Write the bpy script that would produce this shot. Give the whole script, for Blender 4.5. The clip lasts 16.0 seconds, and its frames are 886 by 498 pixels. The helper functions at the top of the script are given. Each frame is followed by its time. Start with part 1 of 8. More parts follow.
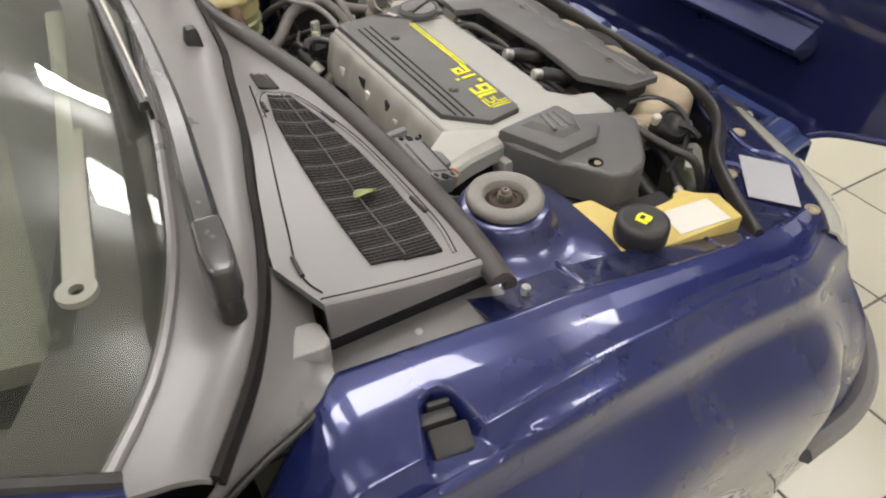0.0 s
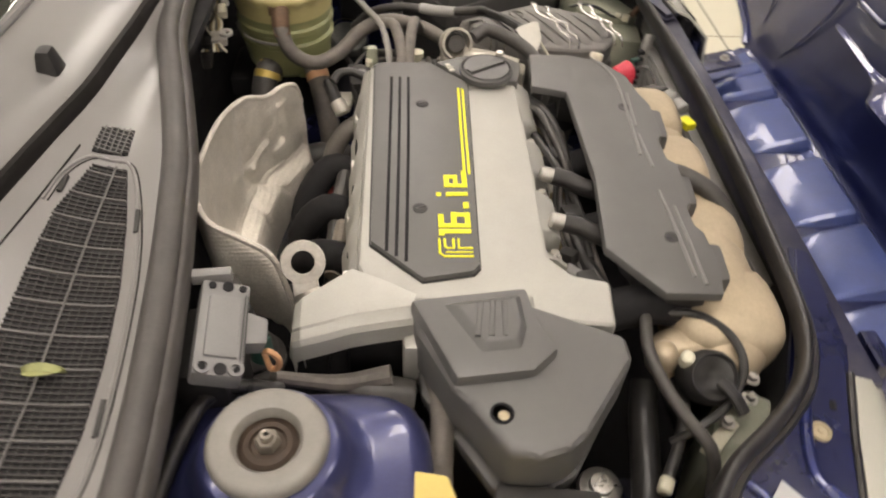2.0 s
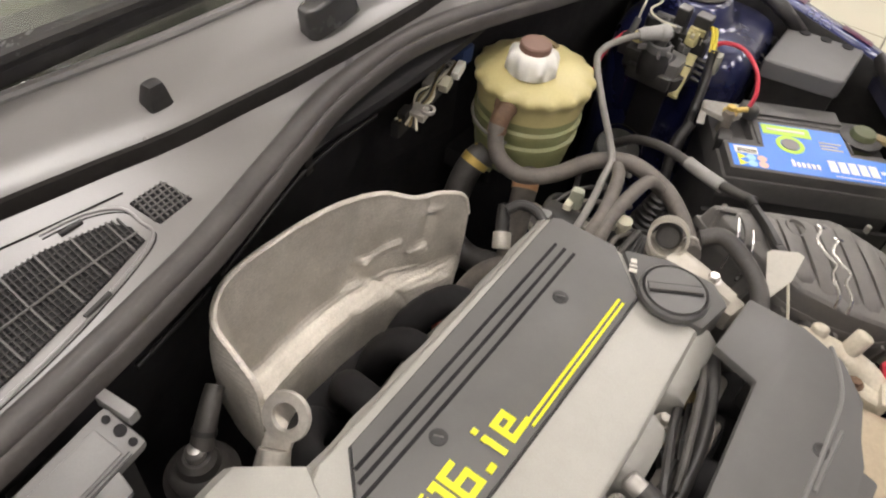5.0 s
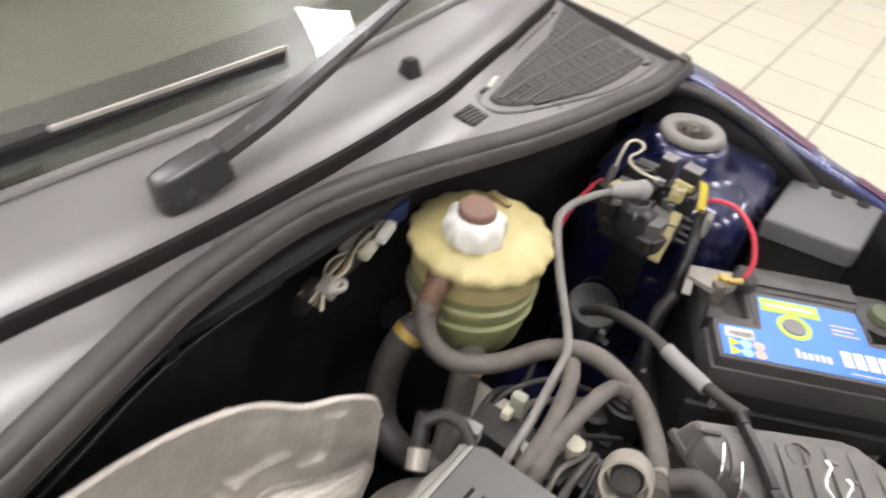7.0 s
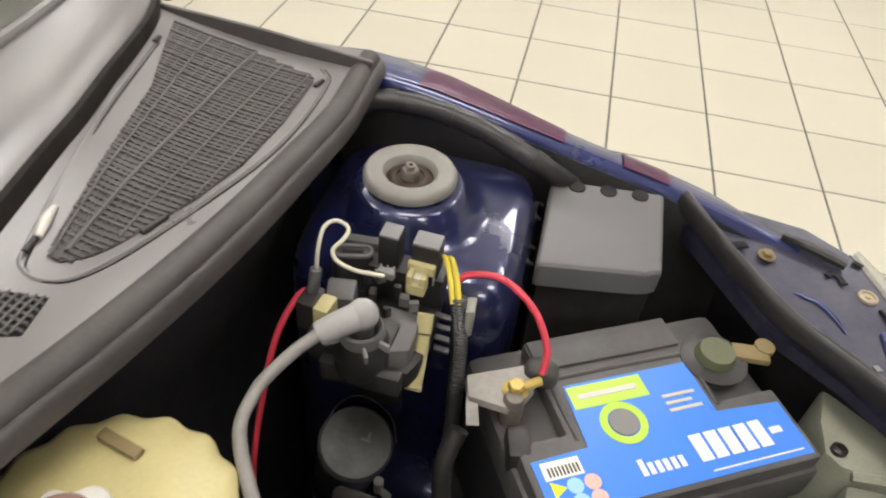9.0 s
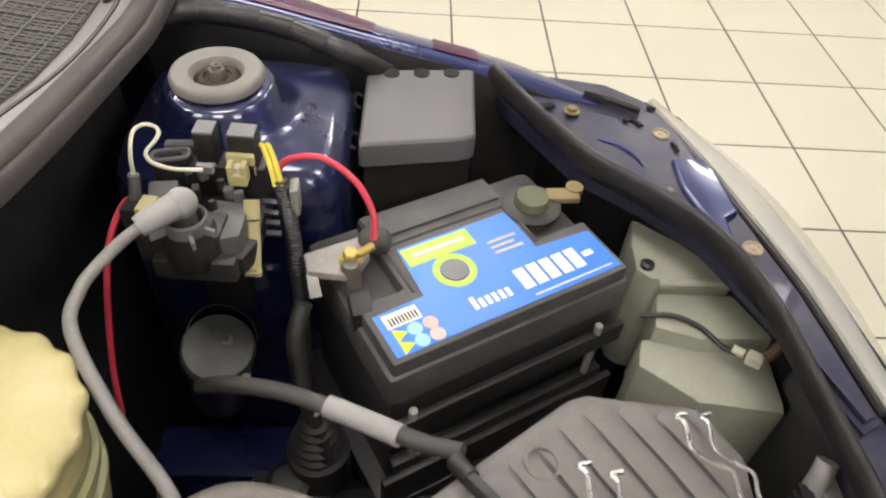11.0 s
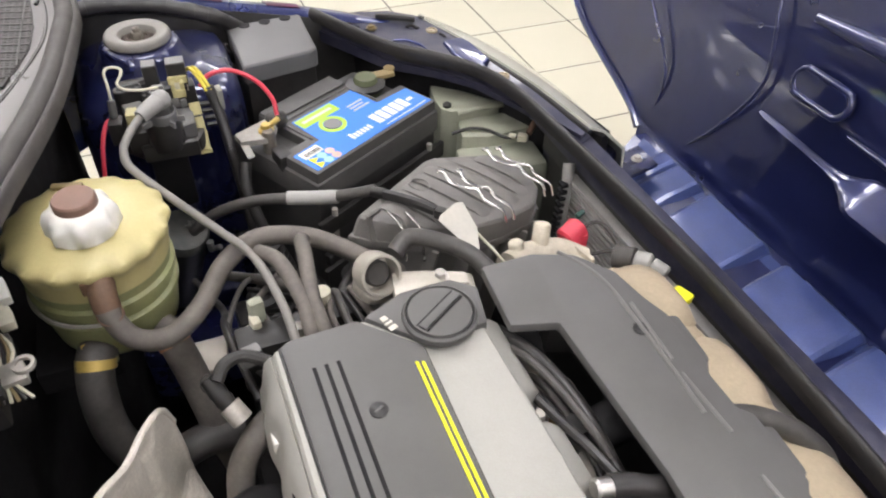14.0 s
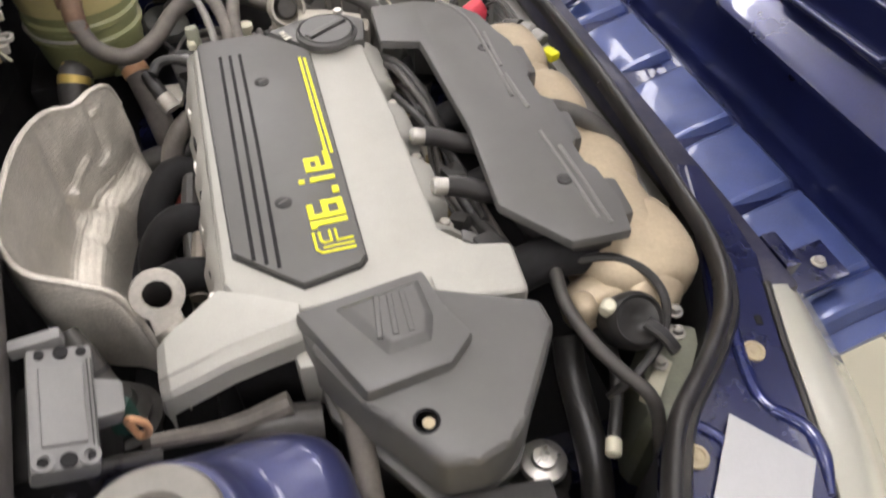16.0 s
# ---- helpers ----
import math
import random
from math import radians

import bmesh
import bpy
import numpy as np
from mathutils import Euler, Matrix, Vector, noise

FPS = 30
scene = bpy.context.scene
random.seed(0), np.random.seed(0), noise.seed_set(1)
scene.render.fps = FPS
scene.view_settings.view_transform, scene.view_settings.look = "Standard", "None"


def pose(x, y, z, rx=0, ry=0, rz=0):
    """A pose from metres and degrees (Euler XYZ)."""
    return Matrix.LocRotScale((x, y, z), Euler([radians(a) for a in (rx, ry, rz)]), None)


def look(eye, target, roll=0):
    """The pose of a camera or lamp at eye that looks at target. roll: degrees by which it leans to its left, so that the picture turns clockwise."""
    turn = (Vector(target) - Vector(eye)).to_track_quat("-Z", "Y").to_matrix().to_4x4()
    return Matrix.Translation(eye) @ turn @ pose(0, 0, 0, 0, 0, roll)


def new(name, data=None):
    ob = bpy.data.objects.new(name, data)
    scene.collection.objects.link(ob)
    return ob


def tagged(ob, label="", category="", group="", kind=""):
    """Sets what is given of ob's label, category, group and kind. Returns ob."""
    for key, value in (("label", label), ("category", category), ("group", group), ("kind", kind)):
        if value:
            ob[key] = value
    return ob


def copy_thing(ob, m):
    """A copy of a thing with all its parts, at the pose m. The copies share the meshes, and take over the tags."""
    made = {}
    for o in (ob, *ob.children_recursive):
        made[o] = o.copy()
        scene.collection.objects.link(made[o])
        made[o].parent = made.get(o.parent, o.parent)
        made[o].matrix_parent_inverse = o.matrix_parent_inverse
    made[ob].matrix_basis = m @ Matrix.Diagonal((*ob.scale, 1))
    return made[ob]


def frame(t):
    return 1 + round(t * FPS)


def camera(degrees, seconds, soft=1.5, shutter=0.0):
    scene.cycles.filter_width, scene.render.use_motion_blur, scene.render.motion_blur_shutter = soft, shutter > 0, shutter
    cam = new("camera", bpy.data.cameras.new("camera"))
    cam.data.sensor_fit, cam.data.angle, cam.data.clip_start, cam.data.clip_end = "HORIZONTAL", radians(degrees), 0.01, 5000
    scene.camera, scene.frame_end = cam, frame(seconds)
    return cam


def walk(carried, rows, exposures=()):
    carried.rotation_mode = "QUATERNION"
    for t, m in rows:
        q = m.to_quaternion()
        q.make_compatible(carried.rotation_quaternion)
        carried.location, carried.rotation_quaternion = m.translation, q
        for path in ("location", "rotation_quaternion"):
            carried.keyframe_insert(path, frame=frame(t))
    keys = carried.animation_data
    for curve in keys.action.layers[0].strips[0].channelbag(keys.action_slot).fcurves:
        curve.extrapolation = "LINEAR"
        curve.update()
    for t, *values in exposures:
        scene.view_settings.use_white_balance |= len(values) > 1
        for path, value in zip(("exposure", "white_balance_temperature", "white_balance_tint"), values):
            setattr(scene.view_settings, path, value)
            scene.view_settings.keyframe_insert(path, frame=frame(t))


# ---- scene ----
cam = camera(64.4, 16.0, soft=2.0, shutter=0.35)
PATH = [
    (0, (-0.353, -0.467, 1.411), (0.416, 0.811, 0.08), 0.4),
    (0.5, (-0.249, -0.456, 1.398), (0.384, 0.841, 0.013), 0.5),
    (1, (-0.132, -0.353, 1.379), (0.465, 0.923, -0.041), 1.4),
    (1.5, (-0.046, -0.266, 1.383), (0.463, 1.013, -0.068), 2.9),
    (2, (0.105, -0.239, 1.396), (0.22, 1.164, -0.025), 3.3),
    (2.5, (0.236, -0.236, 1.402), (0.03, 1.165, -0.01), 3.7),
    (3, (0.271, -0.185, 1.394), (-0.131, 1.206, 0.015), 5.5),
    (3.5, (0.286, -0.115, 1.398), (-0.112, 1.24, -0.018), 7.1),
    (4, (0.283, -0.059, 1.405), (-0.237, 1.227, -0.036), 5.5),
    (4.5, (0.26, 0.001, 1.414), (-0.371, 1.226, -0.035), 6.2),
    (4.7, (0.248, 0.021, 1.414), (-0.399, 1.234, -0.038), 7.1),
    (6.8, (0.234, 0.248, 1.397), (-0.704, 1.378, 0.041), 8.4),
    (7, (0.209, 0.271, 1.396), (-0.617, 1.551, 0.1), 8.4),
    (7.5, (0.179, 0.36, 1.386), (-0.515, 1.745, 0.121), 6.7),
    (8, (0.149, 0.471, 1.364), (-0.247, 1.943, 0.069), 10.5),
    (8.5, (0.127, 0.558, 1.351), (-0.2, 2.046, 0.055), 8.7),
    (9, (0.125, 0.633, 1.326), (-0.101, 2.1, -0.015), 6.0),
    (9.5, (0.149, 0.676, 1.316), (0.043, 2.117, -0.067), 5.6),
    (10, (0.188, 0.683, 1.304), (0.177, 2.099, -0.109), 5.3),
    (10.2, (0.205, 0.673, 1.293), (0.211, 2.071, -0.138), 4.8),
    (12.3, (0.133, 0.362, 1.347), (0.36, 1.799, -0.025), 7.6),
    (12.5, (0.126, 0.34, 1.35), (0.321, 1.79, -0.014), 7.0),
    (13, (0.119, 0.295, 1.37), (0.257, 1.745, 0.0), 3.5),
    (13.5, (0.068, 0.226, 1.392), (0.503, 1.612, 0.017), 1.5),
    (14, (0.036, 0.172, 1.393), (0.642, 1.506, 0.033), 2.7),
    (14.5, (0.039, 0.117, 1.385), (0.678, 1.427, 0.015), 3.6),
    (15, (0.061, 0.037, 1.381), (0.666, 1.347, -0.003), 3.0),
    (15.5, (0.099, -0.081, 1.361), (0.63, 1.218, -0.064), 1.9),
    (16, (0.118, -0.17, 1.347), (0.539, 1.106, -0.135), 1.2),
]
walk(cam, [(t, look(eye, target, roll)) for t, eye, target, roll in PATH], [(0, -0.03, 6500, 10), (1, 0.02, 6700, 10), (2, 0.05, 7150, 12), (3.5, 0.0, 6850, 12), (4.7, -0.03, 6750, 12), (6.8, 0.24, 6430, 12), (7, 0.28, 6380, 13), (7.5, 0.34, 6380, 13), (8, 0.15, 6480, 11), (8.5, 0.04, 6550, 10), (10.2, 0.07, 6650, 10), (12.5, 0.28, 6330, 12), (14.5, 0.26, 6250, 12), (16, 0.14, 6450, 12)])

import itertools

# ---- light: a tiled workshop hall under rows of ceiling lamps ----
world = bpy.data.worlds.new("hall_air")
world.use_nodes = True
world.node_tree.nodes["Background"].inputs[0].default_value = (0.75, 0.8, 0.9, 1)
world.node_tree.nodes["Background"].inputs[1].default_value = 0.03
scene.world = world
scene.view_settings.exposure = 0.0
LAMP_POWER = 12.6

# ---- materials ----


def mat(name, color, rough=0.5, metal=0.0, vary=0.15, fine=180.0, coarse=14.0, bump=0.15, coat=0.0, dust=0.0, dust_color=(0.32, 0.29, 0.25), trans=0.0, spec=0.5, rough_vary=0.12, piece=0.0, bump_dist=0.0015, coat_ior=1.5):
    m = bpy.data.materials.new(name)
    m.use_nodes = True
    nt = m.node_tree
    n, l = nt.nodes, nt.links
    b = n["Principled BSDF"]
    b.inputs["Metallic"].default_value = metal
    b.inputs["Specular IOR Level"].default_value = spec
    b.inputs["Coat Weight"].default_value = coat
    b.inputs["Coat Roughness"].default_value = 0.04
    b.inputs["Coat IOR"].default_value = coat_ior
    b.inputs["Transmission Weight"].default_value = trans
    tc = n.new("ShaderNodeTexCoord")
    no1 = n.new("ShaderNodeTexNoise")
    no1.inputs["Scale"].default_value = fine
    no1.inputs["Detail"].default_value = 5
    no2 = n.new("ShaderNodeTexNoise")
    no2.inputs["Scale"].default_value = coarse
    no2.inputs["Detail"].default_value = 6
    no2.inputs["Roughness"].default_value = 0.62
    for t in (no1, no2):
        l.new(tc.outputs["Object"], t.inputs["Vector"])
    mixn = n.new("ShaderNodeMath")
    mixn.operation = "MULTIPLY_ADD"
    mixn.inputs[1].default_value = 0.35
    l.new(no1.outputs["Fac"], mixn.inputs[0])
    mul2 = n.new("ShaderNodeMath")
    mul2.operation = "MULTIPLY"
    mul2.inputs[1].default_value = 0.65
    l.new(no2.outputs["Fac"], mul2.inputs[0])
    l.new(mul2.outputs[0], mixn.inputs[2])
    rng = n.new("ShaderNodeMapRange")
    rng.inputs["From Min"].default_value = 0.3
    rng.inputs["From Max"].default_value = 0.7
    rng.inputs["To Min"].default_value = 1 - vary
    rng.inputs["To Max"].default_value = 1 + vary
    l.new(mixn.outputs[0], rng.inputs["Value"])
    vm = n.new("ShaderNodeVectorMath")
    vm.operation = "SCALE"
    vm.inputs[0].default_value = color
    scale_out = rng.outputs["Result"]
    if piece:
        info = n.new("ShaderNodeObjectInfo")
        pr = n.new("ShaderNodeMapRange")
        pr.inputs["To Min"].default_value = 1 - piece
        pr.inputs["To Max"].default_value = 1 + piece
        l.new(info.outputs["Random"], pr.inputs["Value"])
        pm = n.new("ShaderNodeMath")
        pm.operation = "MULTIPLY"
        l.new(scale_out, pm.inputs[0])
        l.new(pr.outputs["Result"], pm.inputs[1])
        scale_out = pm.outputs[0]
    l.new(scale_out, vm.inputs["Scale"])
    out = vm.outputs[0]
    if dust:
        no3 = n.new("ShaderNodeTexNoise")
        no3.inputs["Scale"].default_value = coarse * 1.9
        no3.inputs["Detail"].default_value = 8
        no3.inputs["Roughness"].default_value = 0.7
        l.new(tc.outputs["Object"], no3.inputs["Vector"])
        r3 = n.new("ShaderNodeMapRange")
        r3.inputs["From Min"].default_value = 0.38
        r3.inputs["From Max"].default_value = 0.72
        r3.inputs["To Max"].default_value = dust
        l.new(no3.outputs["Fac"], r3.inputs["Value"])
        mx = n.new("ShaderNodeMix")
        mx.data_type = "RGBA"
        mx.inputs["B"].default_value = (*dust_color, 1)
        l.new(r3.outputs["Result"], mx.inputs["Factor"])
        l.new(out, mx.inputs["A"])
        out = mx.outputs["Result"]
    l.new(out, b.inputs["Base Color"])
    rr = n.new("ShaderNodeMapRange")
    rr.inputs["From Min"].default_value = 0.3
    rr.inputs["From Max"].default_value = 0.7
    rr.inputs["To Min"].default_value = max(0.02, rough * (1 - rough_vary * 2))
    rr.inputs["To Max"].default_value = min(1.0, rough * (1 + rough_vary * 2))
    l.new(no2.outputs["Fac"], rr.inputs["Value"])
    l.new(rr.outputs["Result"], b.inputs["Roughness"])
    if bump:
        bp = n.new("ShaderNodeBump")
        bp.inputs["Strength"].default_value = bump
        bp.inputs["Distance"].default_value = bump_dist
        l.new(mixn.outputs[0], bp.inputs["Height"])
        l.new(bp.outputs["Normal"], b.inputs["Normal"])
    return m


def glow(name, color, strength):
    m = bpy.data.materials.new(name)
    m.use_nodes = True
    b = m.node_tree.nodes["Principled BSDF"]
    b.inputs["Base Color"].default_value = (0.8, 0.8, 0.8, 1)
    b.inputs["Emission Color"].default_value = (*color, 1)
    b.inputs["Emission Strength"].default_value = strength
    return m


M_BLUE = mat("blue_paint", (0.0125, 0.0205, 0.115), 0.28, 0.40, 0.08, 900, 5, 0, coat=1.0, rough_vary=0.1, coat_ior=1.60)
M_BLUE_SATIN = mat("blue_paint_satin", (0.0165, 0.0225, 0.100), 0.33, 0.58, 0.20, 500, 9, 0, coat=1.0, dust=0.05, dust_color=(0.08, 0.08, 0.11), coat_ior=1.74)
# bonnet blue lightened for the flange: reflected ceiling light is in the colour
M_FLANGE = mat("blue_flange_paint_lit", (0.040, 0.062, 0.200), 0.40, 0.40, 0.22, 420, 16, 0.03, coat=0.8, dust=0.15, dust_color=(0.10, 0.11, 0.16))
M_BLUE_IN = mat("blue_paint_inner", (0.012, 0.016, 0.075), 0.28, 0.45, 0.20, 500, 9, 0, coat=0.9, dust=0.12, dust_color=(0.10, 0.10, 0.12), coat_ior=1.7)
# lighter body blue: the right tower's broad highlight is in the colour
M_TOWER = mat("lit_blue_tower_paint", (0.044, 0.050, 0.145), 0.32, 0.50, 0.22, 400, 12, 0.01, coat=0.8, dust=0.15, dust_color=(0.12, 0.12, 0.15))
M_TAPE = mat("magenta_film", (0.070, 0.005, 0.040), 0.4, 0.1, 0.2, 300, 20, 0.05, coat=0.15)
M_PLATE = mat("charcoal_plastic", (0.098, 0.095, 0.091), 0.45, 0, 0.10, 900, 10, 0.10, dust=0.16, dust_color=(0.17, 0.165, 0.155))
M_BLACK = mat("black_plastic", (0.018, 0.017, 0.0165), 0.42, 0, 0.25, 400, 25, 0.1, dust=0.18, dust_color=(0.10, 0.09, 0.08))
# near-black for deep parts, gaps and holes: their shade is in the colour
M_VOID = mat("deep_shade_black", (0.0115, 0.0108, 0.0118), 0.75, 0, 0.4, 120, 12, 0.2, dust=0.10, dust_color=(0.045, 0.040, 0.036), spec=0.3)
M_RUBBER = mat("weathered_rubber", (0.048, 0.044, 0.040), 0.5, 0, 0.25, 300, 30, 0.25, dust=0.35, dust_color=(0.13, 0.12, 0.11))
M_SEAL = mat("seal_rubber", (0.020, 0.0185, 0.018), 0.34, 0, 0.25, 300, 16, 0.2, dust=0.22, dust_color=(0.10, 0.09, 0.085))
M_HOSE = mat("dusty_hose_rubber", (0.112, 0.100, 0.088), 0.62, 0, 0.25, 260, 24, 0.25, dust=0.5, dust_color=(0.23, 0.20, 0.17))
M_SILVER = mat("silver_plastic", (0.382, 0.374, 0.340), 0.46, 0.30, 0.12, 700, 16, 0.08, dust=0.22, dust_color=(0.33, 0.31, 0.26))
M_CAST = mat("cast_aluminium", (0.49, 0.405, 0.285), 0.5, 0.25, 0.16, 260, 18, 0.35, dust=0.3, dust_color=(0.33, 0.26, 0.18))
M_METAL = mat("bright_steel", (0.55, 0.53, 0.50), 0.32, 0.9, 0.15, 300, 30, 0.15, dust=0.2)
M_DULL = mat("dull_zinc", (0.50, 0.475, 0.43), 0.45, 0.45, 0.25, 260, 35, 0.3, dust=0.3, dust_color=(0.25, 0.2, 0.15))
M_RUST = mat("rusty_steel", (0.13, 0.075, 0.045), 0.7, 0.2, 0.35, 240, 40, 0.5, dust=0.3, dust_color=(0.3, 0.2, 0.13))
M_SHIELD = mat("embossed_heat_shield", (0.68, 0.635, 0.565), 0.42, 0.45, 0.30, 420, 13, 0.5, dust=0.40, dust_color=(0.40, 0.35, 0.28), bump_dist=0.003)
def emboss(m, scale, strength):
    """Adds fine pressed lines to a material's relief."""
    n, l = m.node_tree.nodes, m.node_tree.links
    w = n.new("ShaderNodeTexWave")
    w.wave_type, w.bands_direction = "BANDS", "Z"
    w.inputs["Scale"].default_value = scale
    w.inputs["Distortion"].default_value = 0.7
    tc = n.new("ShaderNodeTexCoord")
    l.new(tc.outputs["Object"], w.inputs["Vector"])
    old = n["Bump"]
    b2 = n.new("ShaderNodeBump")
    b2.inputs["Strength"].default_value = strength
    b2.inputs["Distance"].default_value = 0.001
    l.new(w.outputs["Fac"], b2.inputs["Height"])
    l.new(old.outputs["Normal"], b2.inputs["Normal"])
    l.new(b2.outputs["Normal"], n["Principled BSDF"].inputs["Normal"])


emboss(M_SHIELD, 74, 0.30)
M_COWL = mat("grey_cowl_plastic", (0.182, 0.172, 0.167), 0.29, 0, 0.08, 900, 5, 0.10, dust=0.10, dust_color=(0.21, 0.20, 0.19), spec=0.85, rough_vary=0.04)
M_GRILLE = mat("dusty_grille_plastic", (0.022, 0.019, 0.018), 0.62, 0, 0.3, 500, 14, 0.2, dust=0.30, dust_color=(0.060, 0.054, 0.050))
M_TANK = mat("yellowed_tank_plastic", (0.54, 0.475, 0.225), 0.42, 0, 0.10, 300, 9, 0.08, dust=0.30, dust_color=(0.50, 0.40, 0.18))
M_TANK_LOW = mat("tank_with_green_coolant", (0.25, 0.265, 0.125), 0.38, 0, 0.2, 300, 9, 0.08, dust=0.3, dust_color=(0.36, 0.28, 0.12))
M_RES = mat("yellow_reservoir_plastic", (0.58, 0.45, 0.13), 0.45, 0, 0.10, 300, 12, 0.08, dust=0.2, dust_color=(0.42, 0.30, 0.08))
M_WHITE = mat("white_plastic", (0.78, 0.76, 0.70), 0.45, 0, 0.06, 300, 20, 0.08, dust=0.12)
M_PAPER = mat("white_sticker", (0.62, 0.59, 0.52), 0.6, 0, 0.06, 400, 16, 0.04)
M_PLATELAB = mat("pale_foil_label", (0.44, 0.44, 0.45), 0.45, 0.2, 0.06, 400, 16, 0.04)
M_BROWN = mat("brown_cap_plastic", (0.20, 0.115, 0.085), 0.5, 0, 0.12, 400, 25, 0.15)
M_YELLOW = mat("yellow_print", (0.80, 0.76, 0.02), 0.5, 0, 0.05, 500, 20, 0.04)
M_LBLUE = mat("light_blue_sticker", (0.035, 0.20, 0.72), 0.35, 0, 0.05, 400, 10, 0.03)
M_LIME = mat("lime_sticker", (0.42, 0.68, 0.05), 0.4, 0, 0.06, 400, 10, 0.03)
M_BATTERY = mat("battery_black", (0.036, 0.035, 0.035), 0.42, 0, 0.2, 500, 16, 0.1, dust=0.25, dust_color=(0.11, 0.10, 0.09))
M_BATLID = mat("dusty_battery_lid", (0.062, 0.059, 0.057), 0.45, 0, 0.15, 500, 16, 0.1, dust=0.40, dust_color=(0.13, 0.122, 0.112))
M_OLIVE = mat("olive_cap", (0.09, 0.10, 0.05), 0.5, 0, 0.2, 300, 20, 0.1)
M_RED = mat("red_insulation", (0.60, 0.045, 0.075), 0.4, 0, 0.1, 300, 20, 0.05)
M_YWIRE = mat("yellow_insulation", (0.62, 0.50, 0.05), 0.5, 0, 0.1, 300, 20, 0.05)
M_CREAM = mat("cream_insulation", (0.56, 0.53, 0.41), 0.5, 0, 0.1, 300, 20, 0.05)
M_GREYRUB = mat("grey_silicone", (0.30, 0.295, 0.28), 0.55, 0, 0.12, 300, 20, 0.1, dust=0.2)
M_LEAD = mat("pale_grey_lead_rubber", (0.20, 0.19, 0.175), 0.55, 0, 0.2, 300, 30, 0.15, dust=0.3, dust_color=(0.26, 0.23, 0.20))
M_CLAMP = mat("yellow_passivated_steel", (0.50, 0.36, 0.10), 0.4, 0.4, 0.15, 300, 25, 0.1)
M_AMBER = mat("amber_old_plastic", (0.20, 0.15, 0.065), 0.5, 0, 0.2, 300, 25, 0.1, dust=0.3, dust_color=(0.2, 0.15, 0.09))
M_GREEN = mat("dark_green_plastic", (0.012, 0.050, 0.036), 0.45, 0, 0.15, 300, 25, 0.1)
M_ORANGE = mat("orange_insulation", (0.50, 0.27, 0.14), 0.5, 0, 0.12, 300, 20, 0.05)
M_GREYBOX = mat("grey_module_plastic", (0.185, 0.18, 0.178), 0.5, 0, 0.1, 600, 14, 0.1, dust=0.2, dust_color=(0.24, 0.23, 0.21))
M_LID = mat("grey_box_lid", (0.115, 0.113, 0.112), 0.5, 0, 0.07, 900, 10, 0.1, dust=0.12, dust_color=(0.17, 0.165, 0.16))
M_AIRBOX = mat("dusty_airbox_plastic", (0.142, 0.135, 0.126), 0.5, 0, 0.15, 400, 14, 0.15, dust=0.5, dust_color=(0.22, 0.205, 0.185))
M_HEADBACK = mat("pale_green_housing", (0.34, 0.35, 0.27), 0.5, 0, 0.15, 300, 12, 0.1, dust=0.3, dust_color=(0.2, 0.19, 0.16))
M_LAMPGLASS = mat("frosted_lamp_plastic", (0.55, 0.54, 0.46), 0.22, 0, 0.05, 300, 8, 0.03, coat=0.8)
M_PALE = mat("pale_cast_metal", (0.46, 0.43, 0.37), 0.42, 0.35, 0.12, 300, 25, 0.25, dust=0.2, dust_color=(0.34, 0.29, 0.22))
# seal rubber; also the dark colour of the vent panel's shaded end
M_CSEAL = mat("seal_rubber_and_shaded_lip", (0.056, 0.050, 0.047), 0.48, 0, 0.2, 300, 16, 0.2, dust=0.30, dust_color=(0.12, 0.11, 0.10), spec=0.45)
M_CHROME = mat("bare_wire_steel", (0.72, 0.70, 0.66), 0.25, 0.9, 0.1, 400, 30, 0.05)
M_CASTPALE = mat("stained_cast_alloy", (0.60, 0.55, 0.45), 0.5, 0.15, 0.22, 260, 40, 0.35, dust=0.4, dust_color=(0.34, 0.27, 0.17))
M_TILE = mat("cream_floor_tile", (0.575, 0.545, 0.432), 0.26, 0, 0.012, 260, 3, 0.015, rough_vary=0.02, piece=0.03)
M_GROUT = mat("grey_grout", (0.12, 0.108, 0.092), 0.85, 0, 0.2, 300, 12, 0.3)
M_WALL = mat("white_wall_paint", (0.58, 0.575, 0.57), 0.8, 0, 0.04, 120, 2, 0.1)
M_CEIL = mat("ceiling_board", (0.74, 0.74, 0.74), 0.85, 0, 0.04, 120, 2, 0.1)
M_TYRE = mat("tyre_rubber", (0.022, 0.022, 0.022), 0.8, 0, 0.2, 200, 20, 0.3)
M_RIM = mat("rim_alloy", (0.5, 0.5, 0.5), 0.35, 0.8, 0.08, 300, 20, 0.1)
M_DASH = mat("dashboard_vinyl", (0.055, 0.055, 0.052), 0.7, 0, 0.12, 500, 8, 0.25)
M_STRAP = mat("pale_strip_grey", (0.24, 0.235, 0.195), 0.5, 0, 0.06, 300, 12, 0.08)
M_LAMP = glow("lamp_diffuser", (1.0, 0.965, 0.95), LAMP_POWER)

M_GLASS = bpy.data.materials.new("tinted_windscreen")
M_GLASS.use_nodes = True
_b = M_GLASS.node_tree.nodes["Principled BSDF"]
_b.inputs["Base Color"].default_value = (0.80, 0.84, 0.76, 1)
_b.inputs["Transmission Weight"].default_value = 1.0
_b.inputs["Roughness"].default_value = 0.01
_b.inputs["IOR"].default_value = 1.5

# ---- mesh tools ----


